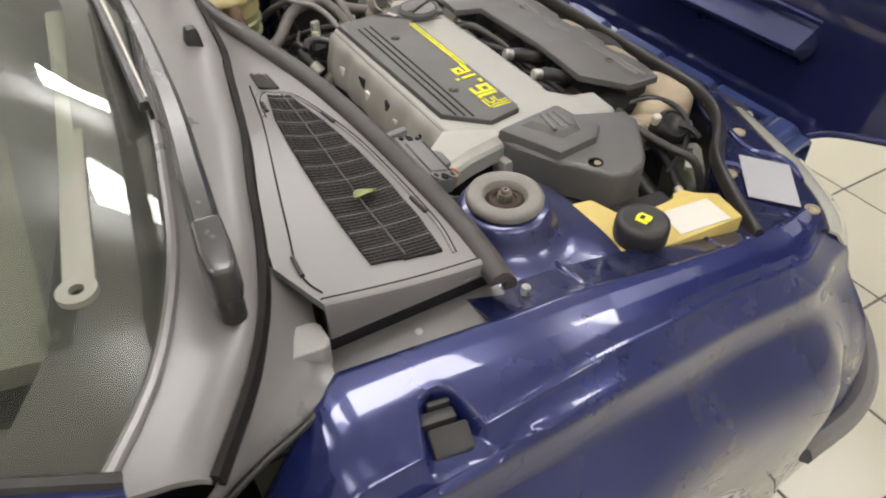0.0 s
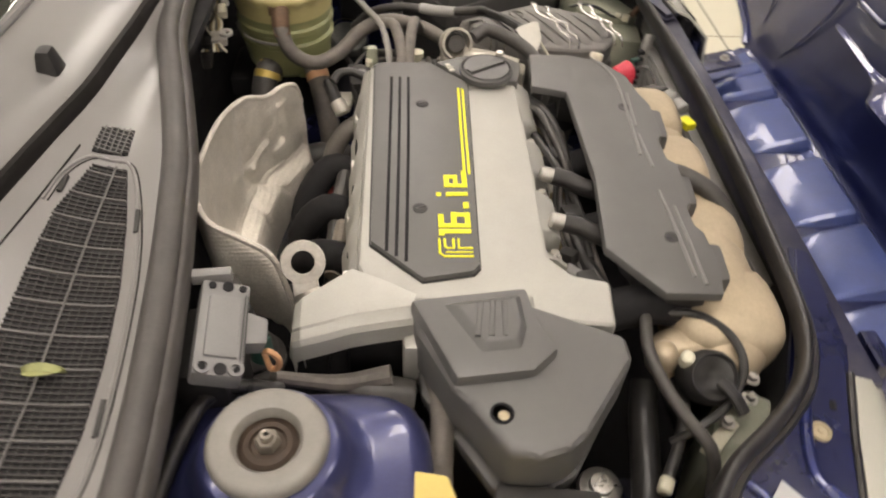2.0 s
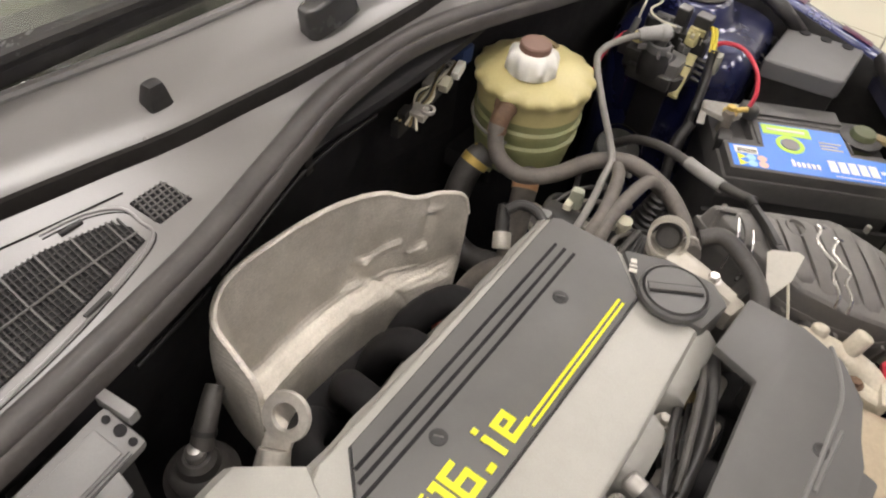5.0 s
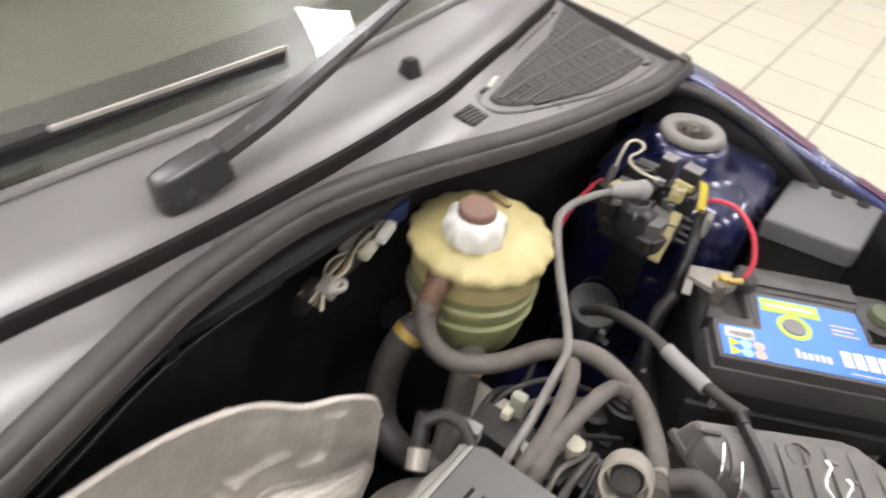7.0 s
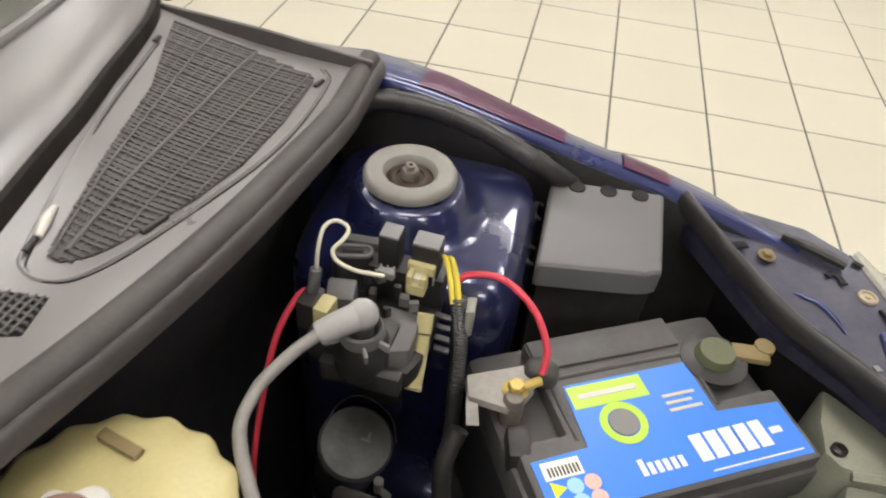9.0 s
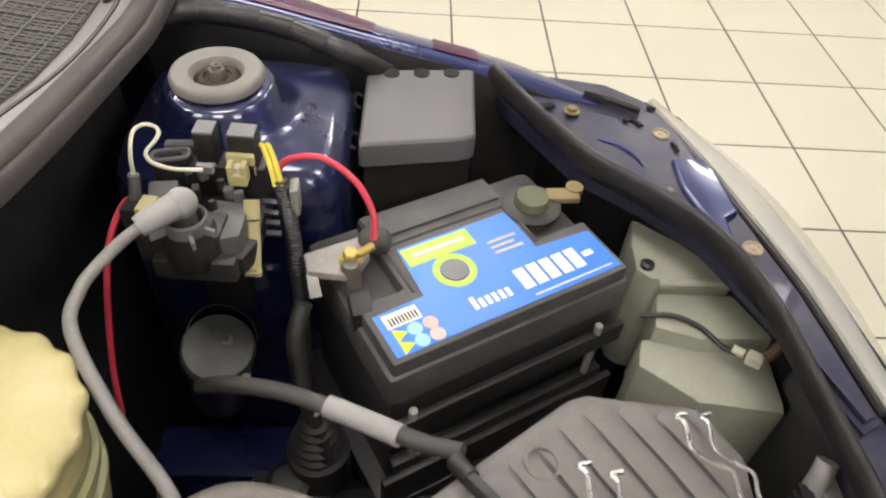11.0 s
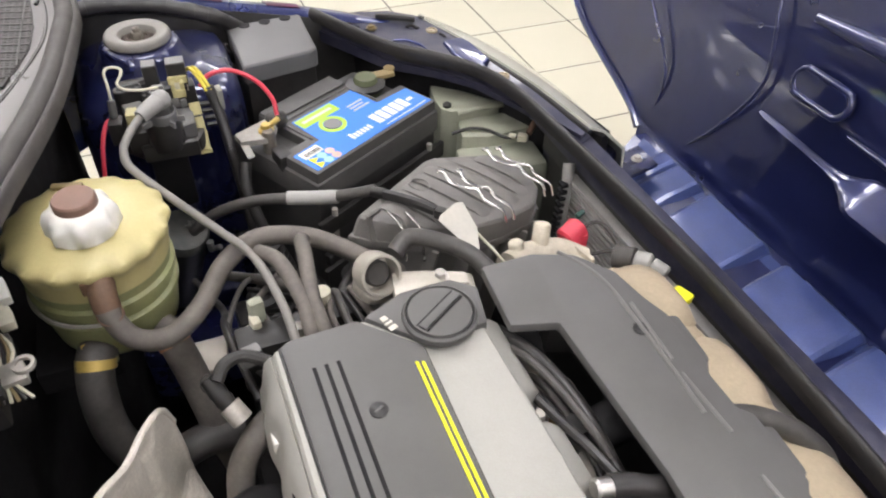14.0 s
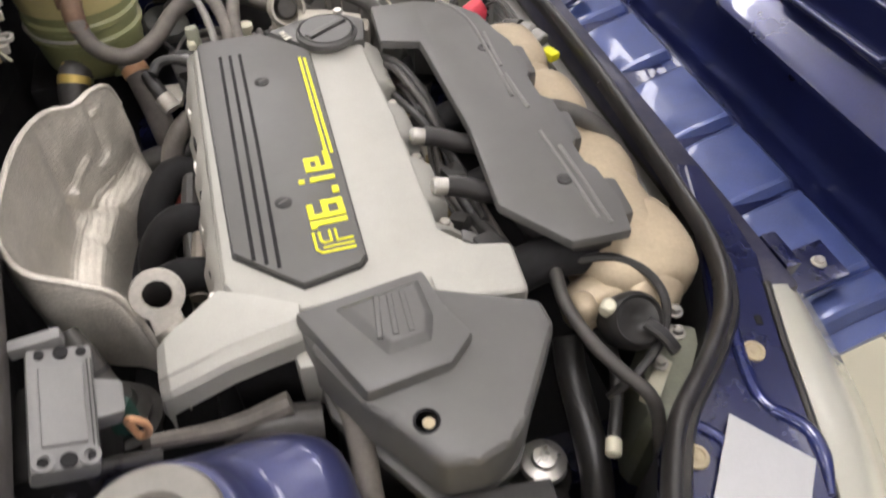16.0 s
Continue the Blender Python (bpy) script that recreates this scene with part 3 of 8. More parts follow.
def tower(y, side):
    bm = lathe([(0.112, 0.30), (0.111, 0.70), (0.110, 0.85), (0.107, 0.878), (0.100, 0.894), (0.090, 0.902), (0.072, 0.908), (0.061, 0.916), (0.055, 0.930), (0.050, 0.942), (0.046, 0.9455), (0.0, 0.9455)], (0, 0, 0), 64)
    for v in bm.verts:  # a squarish block under a round cup
        r = math.hypot(v.co.x, v.co.y)
        if r > 0.06:
            k = min(1.0, (r - 0.06) / 0.035)
            a, b = abs(v.co.x) / r, abs(v.co.y) / r
            g = 1 + k * ((a**5 + b**5) ** -0.2 - 1)
            v.co.x, v.co.y = v.co.x * g + 0.010 * k, v.co.y * g + 0.024 * side * k
    bm.transform(Matrix.Translation((0.012, y, 0)))
    # lighter blue on the right, darker on the left: lighting put into the paint
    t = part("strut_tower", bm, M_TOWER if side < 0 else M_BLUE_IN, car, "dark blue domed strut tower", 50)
    part("mount_ring", lathe([(0.0410, 0.9475), (0.0425, 0.949), (0.0425, 0.9535), (0.0405, 0.957), (0.0370, 0.9585), (0.0250, 0.956), (0.0220, 0.952), (0.0215, 0.9475), (0.0410, 0.9475)], (0.012, y, 0), 40), M_GREYRING, t, "grey dusty strut mount ring", 40)
    part("mount_rubber", lathe([(0.0395, 0.940), (0.0390, 0.9478), (0.0, 0.9478)], (0.012, y, 0), 32), M_BLACK, t)
    part("bearing", lathe([(0.0218, 0.9480), (0.0185, 0.9490), (0.0170, 0.9505), (0.013, 0.951), (0.012, 0.949), (0.0, 0.949)], (0.012, y, 0), 24), M_SOOT, t, "dark rusty strut bearing")
    part("strut_nut", join(lathe([(0.0088, 0.948), (0.0088, 0.956), (0.0075, 0.958)], (0.012, y, 0), 6), lathe([(0.0048, 0.956), (0.0048, 0.962), (0.004, 0.963), (0.002, 0.9625), (0.002, 0.958)], (0.012, y, 0), 14)), M_NUT, t, "worn zinc strut nut")
    return t


M_NUT = mat("worn_zinc", (0.22, 0.195, 0.165), 0.4, 0.6, 0.25, 300, 40, 0.2)
M_SOOT = mat("oily_rust", (0.035, 0.022, 0.014), 0.55, 0.3, 0.4, 240, 40, 0.4, dust=0.3, dust_color=(0.10, 0.06, 0.035))
M_GREYRING = mat("dusty_grey_ring", (0.19, 0.178, 0.16), 0.42, 0, 0.12, 400, 30, 0.2, dust=0.4, dust_color=(0.26, 0.24, 0.21))
tower(0.012, -1), tower(1.130, 1)

# firewall and pan in near-black: the deep bay's shade is in the colour
part("firewall", sheet([[Vector((lerp(XSEAL, abs(y - MID)) - 0.052 + (0.02 if z < 0.6 else 0.0), y, z)) for z in (0.25, 0.5, 0.7, 0.85, 0.93, 0.965)] for y in [-0.055 + 1.265 * i / 20 for i in range(21)]], 0.01, (1, 0, 0)), M_VOID, car, "near-black firewall panel")
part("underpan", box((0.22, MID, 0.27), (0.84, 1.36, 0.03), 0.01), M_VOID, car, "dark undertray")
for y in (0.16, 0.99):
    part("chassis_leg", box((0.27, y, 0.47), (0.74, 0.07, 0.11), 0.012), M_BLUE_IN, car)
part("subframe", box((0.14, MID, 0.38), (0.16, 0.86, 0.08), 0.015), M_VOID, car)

M_CORNER = mat("dusty_blue_black_paint", (0.030, 0.030, 0.060), 0.42, 0.3, 0.25, 400, 20, 0.02, coat=0.30, dust=0.5, dust_color=(0.105, 0.100, 0.112))
# front panel, corner panels, seal
def corner(side):
    f = (lambda y: y) if side < 0 else both
    P = [(0.270, -0.135), (0.300, -0.085), (0.360, 0.018), (0.425, 0.070), (0.468, 0.120), (0.500, 0.190), (0.545, 0.310), (0.565, 0.300), (0.550, 0.170), (0.521, 0.100), (0.506, 0.062), (0.486, 0.005), (0.464, -0.050), (0.434, -0.102), (0.402, -0.134), (0.34, -0.150)]
    if side > 0:
        P = P[:8] + [(0.548, 0.170), (0.524, 0.070), (0.506, -0.002), (0.492, -0.050), (0.464, -0.122), (0.42, -0.150), (0.34, -0.158)]
    bm = bmesh.new()
    zt = lambda x, y: 0.862 - 0.06 * max(0, x - 0.33) + 0.02 * max(0, 0.33 - x)
    top = [bm.verts.new((x, f(y), zt(x, y))) for x, y in P]
    low = [bm.verts.new((x, f(y), 0.838)) for x, y in P]
    n = len(P)
    cap = bm.faces.new(top)
    for i in range(n):
        bm.faces.new((low[i], low[(i + 1) % n], top[(i + 1) % n], top[i]))
    bmesh.ops.recalc_face_normals(bm, faces=bm.faces)
    bmesh.ops.bevel(bm, geom=list(cap.edges), offset=0.006, segments=2, affect="EDGES")
    c = part("corner_panel", bm, M_CORNER if side > 0 else M_BLUE_IN, car, "dark blue corner panel behind the headlamp", 30)
    # unseen filler block, near-black for the shade below the panel
    part("corner_body", prism([(x * 0.97 + (0.013 if side < 0 else 0.058), f(y * 0.96 + 0.002)) for x, y in P][::1 if side < 0 else -1], 0.60, 0.836), M_VOID, c, "near-black filler for the shade below the corner panel")
    if side > 0:
        rp = [(0.466, -0.005), (0.500, -0.008), (0.508, 0.013), (0.512, 0.050), (0.514, 0.076), (0.499, 0.086), (0.497, 0.128), (0.487, 0.110), (0.474, 0.074), (0.466, 0.044)]
        part("raised_pad", prism([(x, f(y)) for x, y in rp][::-1], 0.846, 0.8595, 0.004, 3), M_BLUE, c, "glossy blue raised pad", 40)
        part("pressed_bead", tube([(0.390, f(-0.034), 0.8580), (0.400, f(-0.031), 0.8578), (0.414, f(-0.026), 0.8570), (0.427, f(-0.009), 0.8562), (0.433, f(0.008), 0.8558)], [0.001, 0.0030, 0.0034, 0.0030, 0.001], 10, 5), M_BLUE, c, "", 60)
        part("square_mark", box((0.454, f(0.043), 0.8555), (0.006, 0.007, 0.001), 0.0003, turn(30)), M_GREYBOX, c)
    else:  # pressed beads that catch the light
        part("pressed_bead", tube([(0.480, 0.122, 0.851), (0.470, 0.094, 0.852), (0.456, 0.052, 0.853), (0.454, 0.022, 0.8535), (0.472, -0.004, 0.853), (0.470, -0.028, 0.853), (0.456, -0.056, 0.854)], [0.003, 0.0065, 0.0065, 0.006, 0.0065, 0.0065, 0.003], 10, 6), M_BLUE, c, "", 60)
        part("pressed_bead", tube([(0.372, 0.026, 0.858), (0.388, 0.021, 0.858), (0.400, 0.006, 0.858), (0.400, -0.014, 0.858)], [0.002, 0.005, 0.005, 0.002], 10, 6), M_BLUE, c, "", 60)
        part("panel_slot", bar([(0.497, 0.092, 0.8525), (0.500, 0.101, 0.8525)], 0.006, 0.002, 2), M_VOID, c)
    for x, y in ((0.474, 0.069), (0.374, -0.003), (0.408, -0.108)) if side < 0 else ((0.516, 0.120), (0.466, -0.053)):
        part("clip", join(lathe([(0.0100, 0.862), (0.0095, 0.8645), (0.0072, 0.8650), (0.0060, 0.8632), (0.0030, 0.8632), (0.0020, 0.8645), (0.0, 0.8645)], (x, f(y), -0.06 * max(0, x - 0.33)), 20)), M_CLIP, c, "tan plastic panel clip")
    for a, b in (((0.013, -0.097), (0.013, -0.137)), ((0.218, -0.093), (0.213, -0.138)), ((0.270, -0.097), (0.260, -0.142)), ((0.365, -0.103), (0.363, -0.136))) if side < 0 else ():
        z, yi = lerp(TOPZ, a[0]), lerp(IN, a[0])
        xm = (a[0] + b[0]) / 2
        part("stamped_rib", tube([(a[0] + 0.004, a[1] + 0.020, z - 0.0175), (a[0], a[1] + 0.006, z - 0.0130), (xm, yi + 0.010, z - 0.0085), (b[0], yi + 0.001, z - 0.002), (b[0], b[1], z + 0.001)], [0.003, 0.0048, 0.0048, 0.004, 0.002], 8, 4), M_BLUE, c)
    if side > 0:  # stamped cut-outs and the hinge screw by the far lamp
        for pts, w in (([(0.330, -0.080, 0.8645), (0.348, -0.088, 0.8640)], 0.010), ([(0.428, -0.070, 0.8585), (0.434, -0.0755, 0.8582), (0.441, -0.073, 0.8578), (0.445, -0.063, 0.8575)], 0.0065), ([(0.474, -0.037, 0.8558), (0.478, -0.030, 0.8555), (0.478, -0.022, 0.8555)], 0.0042), ([(0.470, -0.098, 0.8565), (0.462, -0.104, 0.857)], 0.007)):
            # thin dark bar laid on top gives the cut-out its shade
            part("cut_out", bar([(x, f(y), z) for x, y, z in pts], w, 0.002, 3), M_VOID, c, "dark stamped cut-out")
        bolt((0.368, f(-0.078), 0.862), 0.006, 0.006, M_AMBER, c, None, "latch_screw", "yellowed latch screw")
        part("latch_arm", bar([(0.386, f(-0.111), 0.866), (0.410, f(-0.105), 0.865), (0.432, f(-0.096), 0.864), (0.449, f(-0.088), 0.862)], [0.006, 0.011, 0.012, 0.009], 0.008, 3), M_BLACK, c, "black latch arm")
    return c


M_CLIP = mat("tan_clip", (0.36, 0.30, 0.20), 0.55, 0, 0.15, 300, 30, 0.1)
corner(-1), corner(1)
part("slam_panel", join(box((0.552, MID, 0.826), (0.040, 0.90, 0.026), 0.006), box((0.562, MID, 0.72), (0.020, 0.86, 0.19), 0.006)), M_CORNER, car, "dark blue front slam panel")
seal_pts = [(0.280, -0.124, 0.882), (0.298, -0.092, 0.881), (0.325, -0.045, 0.879), (0.37, 0.022, 0.876), (0.43, 0.072, 0.872), (0.474, 0.120, 0.869), (0.500, 0.185, 0.866), (0.514, 0.28, 0.860), (0.526, 0.43, 0.856), (0.531, MID, 0.855)]
seal_all = seal_pts + [(x, both(y), z) for x, y, z in seal_pts[-2::-1]]
bm = bar(seal_all, 0.0145, 0.019, 5, True)
part("bonnet_seal", bm, M_SEAL, car, "grey dusty rubber bonnet seal", 50)
lip = [(x + 0.012, y, z - 0.014) for x, y, z in seal_all]
part("seal_lip", bar(lip, 0.012, 0.012, 4), M_SEAL, car)

# headlamps and bumper
def headlamp(side):
    f = (lambda y: y) if side < 0 else both
    A = [(0.572, 0.290), (0.556, 0.170), (0.543, 0.110), (0.531, 0.066), (0.512, -0.006), (0.498, -0.050), (0.470, -0.128)] if side > 0 else [(0.540, 0.132), (0.527, 0.100), (0.512, 0.062), (0.492, 0.005), (0.470, -0.050), (0.440, -0.104), (0.408, -0.140)]
    B = [(0.628, 0.300), (0.624, 0.170), (0.618, 0.100), (0.607, 0.035), (0.584, -0.040), (0.552, -0.105), (0.498, -0.172)] if side > 0 else [(0.596, 0.132), (0.590, 0.096), (0.580, 0.054), (0.563, -0.002), (0.536, -0.058), (0.498, -0.112), (0.446, -0.156)]
    C = [(0.650, 0.300), (0.648, 0.170), (0.642, 0.090), (0.630, 0.020), (0.604, -0.065), (0.565, -0.130), (0.500, -0.204)] if side > 0 else [(0.640, 0.132), (0.636, 0.090), (0.628, 0.044), (0.612, -0.020), (0.588, -0.080), (0.546, -0.142), (0.484, -0.198)]
    rows = []
    for k, (poly, z) in enumerate(((A, 0.846), (None, 0.839), (B, 0.806), (C, 0.64))):
        if poly is None:
            poly = [((a[0] * 0.65 + b[0] * 0.35), (a[1] * 0.65 + b[1] * 0.35)) for a, b in zip(A, B)]
        rows.append([Vector(q) for q in cr([(x, f(y), z) for x, y in poly], 4)])
    h = part("headlamp", sheet(rows, 0.004), M_LAMPGLASS, car, "milky wrap-round headlamp glass", 50)
    part("lamp_edge", tube([(x - 0.004, f(y + 0.003), 0.845) for x, y in A], 0.004, 8, 4), M_SEAL, h)
    return h


headlamp(-1), headlamp(1)
plan = [(0.345, -0.236), (0.46, -0.228), (0.55, -0.19), (0.635, -0.105), (0.685, 0.02), (0.715, 0.22), (0.725, MID)]
plan = plan + [(x, both(y)) for x, y in plan[-2::-1]]
line = [(q.x, q.y) for q in cr([(x, y, 0) for x, y in plan], 4)]
rows = []
for dz, off in ((0.64, 0.975), (0.61, 1.0), (0.52, 1.015), (0.42, 1.01), (0.33, 0.985), (0.26, 0.93)):
    rows.append([Vector((0.1 + (x - 0.1) * off, MID + (y - MID) * off, dz)) for x, y in line])
bump = part("bumper", sheet(rows, 0.005), M_BLUE, car, "dark blue front bumper", 45)
part("bumper_moulding", tube([(0.1 + (x - 0.1) * 1.03, MID + (y - MID) * 1.03, 0.555) for x, y in plan], 0.017, 8, 5), M_COWL, bump, "grey rubber bumper moulding")

# wheels
for y in (-0.135, both(-0.135)):
    s = -1 if y < MID else 1
    w = part("wheel", lathe([(0.10, -0.085), (0.29, -0.090), (0.305, -0.06), (0.306, 0.06), (0.29, 0.09), (0.20, 0.085), (0.19, 0.06)], (0.01, y + 0.03 * -s, 0.306), 40, turn(0, 90)), M_TYRE, car, "black rubber tyre")
    part("rim", lathe([(0.0, 0.0), (0.06, 0.012), (0.17, 0.02), (0.19, 0.0), (0.19, -0.05)], (0.01, y + 0.03 * -s, 0.306), 30, turn(0, -90 * s)), M_RIM, w)

# ---- cowl under the windscreen ----
M_GAP = mat("joint_rubber", (0.014, 0.012, 0.011), 0.7, 0, 0.2, 300, 20, 0.2, dust=0.2, dust_color=(0.04, 0.036, 0.032), spec=0.2)
cowl = part("cowl_panel", sheet([[Vector((lerp(XGAP, abs(d)) * (1 - k) + lerp(XWS, abs(d)) * k, MID + d, lerp(ZGAP, abs(d)) + (0.008 if k else 0.0) * min(1, 6 * k) + 0.016 * k)) for k in (0, 0.03, 0.1, 0.3, 0.5, 0.7, 0.9, 1.0)] for d in [-0.765 + 1.53 * i / 60 for i in range(61)]], 0.006, (0, 0, 1)), M_COWL, car, "grey weathered plastic cowl panel", 40)
gapline = [(lerp(XGAP, abs(d)) + 0.004, MID + d, lerp(ZGAP, abs(d)) - 0.004) for d in [-0.765 + 1.53 * i / 24 for i in range(25)]]
part("cowl_gap", bar(gapline, 0.009, 0.014, 3), M_GAP, cowl, "dark joint along the cowl")
part("screen_lip", tube([(lerp(XWS, abs(d)) - 0.001, MID + d, lerp(ZGAP, abs(d)) + 0.026) for d in [-0.765 + 1.53 * i / 24 for i in range(25)]], 0.005, 8, 3), M_COWL, cowl)
def xgap2(d):
    return max(lerp(XGAP, abs(d)), -0.266 - 0.40 * (d + 0.60)) if d < -0.60 else lerp(XGAP, abs(d))


def sag(d):
    return 0.014 * min(1.0, max(0.2, (d + 0.70) / 0.15)) * (1 - 0.5 * min(1.0, max(0.0, (d - 0.2) / 0.2)))


def panel_pt(d, k, lift=0.0):
    return Vector((xgap2(d) * (1 - k) + lerp(XSEAL, abs(d)) * k + 0.008, MID + d, (lerp(ZGAP, abs(d)) - 0.010) * (1 - k) + (lerp(ZSEAL, abs(d)) + 0.004) * k - sag(d) * math.sin(math.pi * k) + lift))


PK = (0, 0.15, 0.3, 0.45, 0.6, 0.75, 0.88, 0.96)
panel = part("vent_panel", sheet([[panel_pt(d, k) for k in PK] for d in [-0.662 + (0.662 + 0.690) * i / 50 for i in range(51)]], 0.008, (0, 0, 1)), M_COWL, car, "grey plastic vent panel", 40)
end = []
for lift, out in ((0.002, 0.0), (0.001, 0.003), (-0.004, 0.0045), (-0.010, 0.005), (-0.018, 0.006), (-0.024, 0.006)):
    end.append([panel_pt(-0.661, k, lift) + Vector((0, -out, 0)) for k in PK])
for v in end[-1]:
    v.z = 0.9660
for v, w in zip(end[-2], end[-1]):
    v.z = max(v.z, 0.9690)
part("end_wall", sheet(end, 0.004, (0, -1, 0)), M_COWL, panel, "", 40)
# near-black sheet standing in for the overhang's shadow
part("end_shade", sheet([[Vector((v.x, v.y + 0.002, z if z else v.z - 0.012)) for v in end[0]] for z in (0.930, 0)], 0.003, (0, -1, 0)), M_VOID, panel, "dark sheet for the shade under the vent panel's end")
part("end_groove", tube([v + Vector((0, 0.005, -0.0004)) for v in end[0]], 0.0010, 6, 3), M_GAP, panel)
part("end_slot", bar([panel_pt(-0.652, 0.90, 0.003), panel_pt(-0.640, 0.93, 0.003)], 0.004, 0.003, 2), M_VOID, panel)
seal2 = [(lerp(XSEAL, abs(d)), MID + d, lerp(ZSEAL, abs(d)) + 0.004) for d in [-0.685 + 1.40 * i / 22 for i in range(23)]]
part("cowl_seal", join(bar([(x - 0.006, y, z + 0.001) for x, y, z in seal2], 0.023, 0.013, 3, True), bar([(x + 0.006, y, z - 0.010) for x, y, z in seal2], 0.012, 0.016, 3, True)), M_CSEAL, car, "grey-brown rubber seal along the bulkhead", 50)
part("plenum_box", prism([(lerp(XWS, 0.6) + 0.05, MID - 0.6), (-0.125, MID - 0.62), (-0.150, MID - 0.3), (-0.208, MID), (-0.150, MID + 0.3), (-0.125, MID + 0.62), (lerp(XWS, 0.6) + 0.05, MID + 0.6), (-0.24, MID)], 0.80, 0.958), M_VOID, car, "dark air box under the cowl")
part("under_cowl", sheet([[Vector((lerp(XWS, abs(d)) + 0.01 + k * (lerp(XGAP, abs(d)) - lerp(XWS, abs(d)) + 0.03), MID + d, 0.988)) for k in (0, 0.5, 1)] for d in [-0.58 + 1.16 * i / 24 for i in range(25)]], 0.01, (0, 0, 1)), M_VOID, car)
part("side_shelf", prism([(-0.252, -0.130), (-0.244, -0.072), (-0.062, -0.072), (-0.064, -0.116), (-0.074, -0.1300), (-0.18, -0.130)], 0.925, 0.943, 0.003), M_COWL, car, "flat grey plastic shelf beside the vent panel")
part("side_shelf", prism([(-0.30, both(-0.150)), (-0.275, both(-0.120)), (-0.066, both(-0.120)), (-0.085, both(-0.150))][::-1], 0.94, 0.972, 0.003), M_COWL, car)
pad_line = [(-0.272 + 0.014 * math.cos(a), -0.090 + 0.016 * math.sin(a)) for a in [math.pi * (0.5 + k / 8) for k in range(9)]] + [(-0.246, -0.1075), (-0.240, -0.1050), (-0.238, -0.100), (-0.238, -0.083), (-0.241, -0.078), (-0.247, -0.0755)]
part("pad", prism(pad_line, 0.956, 0.9810, 0.005, 4), M_GREYRUB, car, "pale grey rounded rubber pad")
for s in (-1, 1):
    f = (lambda y: y) if s < 0 else both
    ds = (0.600, 0.625, 0.655, 0.68, 0.70, 0.72, 0.74, 0.758, 0.772, 0.785)
    edge = [(lerp(XGAP, d) + 0.004 - max(0, d - 0.77) * 2, MID - d, lerp(ZGAP, d) - 0.006) for d in ds]
    low = [(-0.226, -0.030, 0.985), (-0.236, -0.060, 0.976), (-0.241, -0.090, 0.964), (-0.244, -0.117, 0.960), (-0.258, -0.133, 0.960), (-0.285, -0.147, 0.961), (-0.318, -0.159, 0.961), (-0.355, -0.176, 0.960), (-0.40, -0.205, 0.958), (-0.455, -0.228, 0.958)]
    rws = []
    for k in range(8):
        t = k / 7
        rws.append([Vector((a[0] * (1 - t) + b[0] * t, f(a[1] * (1 - t) + b[1] * t), a[2] * (1 - t) + b[2] * t - 0.007 * math.sin(math.pi * t) + 0.004 * math.exp(-((t - 0.62) / 0.12) ** 2) * min(1, i_ / 5))) for i_, (a, b) in enumerate(zip(edge, low))])
    if s > 0:
        rws.reverse()
    cs = part("cowl_corner", sheet([[q for q in cr(r, 3)] for r in rws], 0.005, (0, 0, 1)), M_COWL, car, "grey plastic corner of the cowl", 50)
    part("corner_joint", tube([(x + 0.001, f(y - 0.003), z - 0.006) for x, y, z in low[3:]], 0.003, 8, 3), M_BLACK, cs)
    part("corner_screw", lathe([(0.006, 0.962), (0.006, 0.967), (0.0, 0.968)], (-0.345, f(-0.206), 0), 12), M_RUST, cs)
bolt((-0.157, -0.101, 0.943), 0.0024, 0.003, M_DULL, car, None, "shelf_screw")

# raised rims and grilles in the vent panel
def vent_z(x, y):
    d = abs(y - MID)
    g, s = xgap2(y - MID), lerp(XSEAL, d)
    k = min(1.0, max(0.0, (x - 0.008 - g) / max(1e-3, s - g)))
    return (lerp(ZGAP, d) - 0.010) * (1 - k) + (lerp(ZSEAL, d) + 0.004) * k - sag(y - MID) * math.sin(math.pi * k)


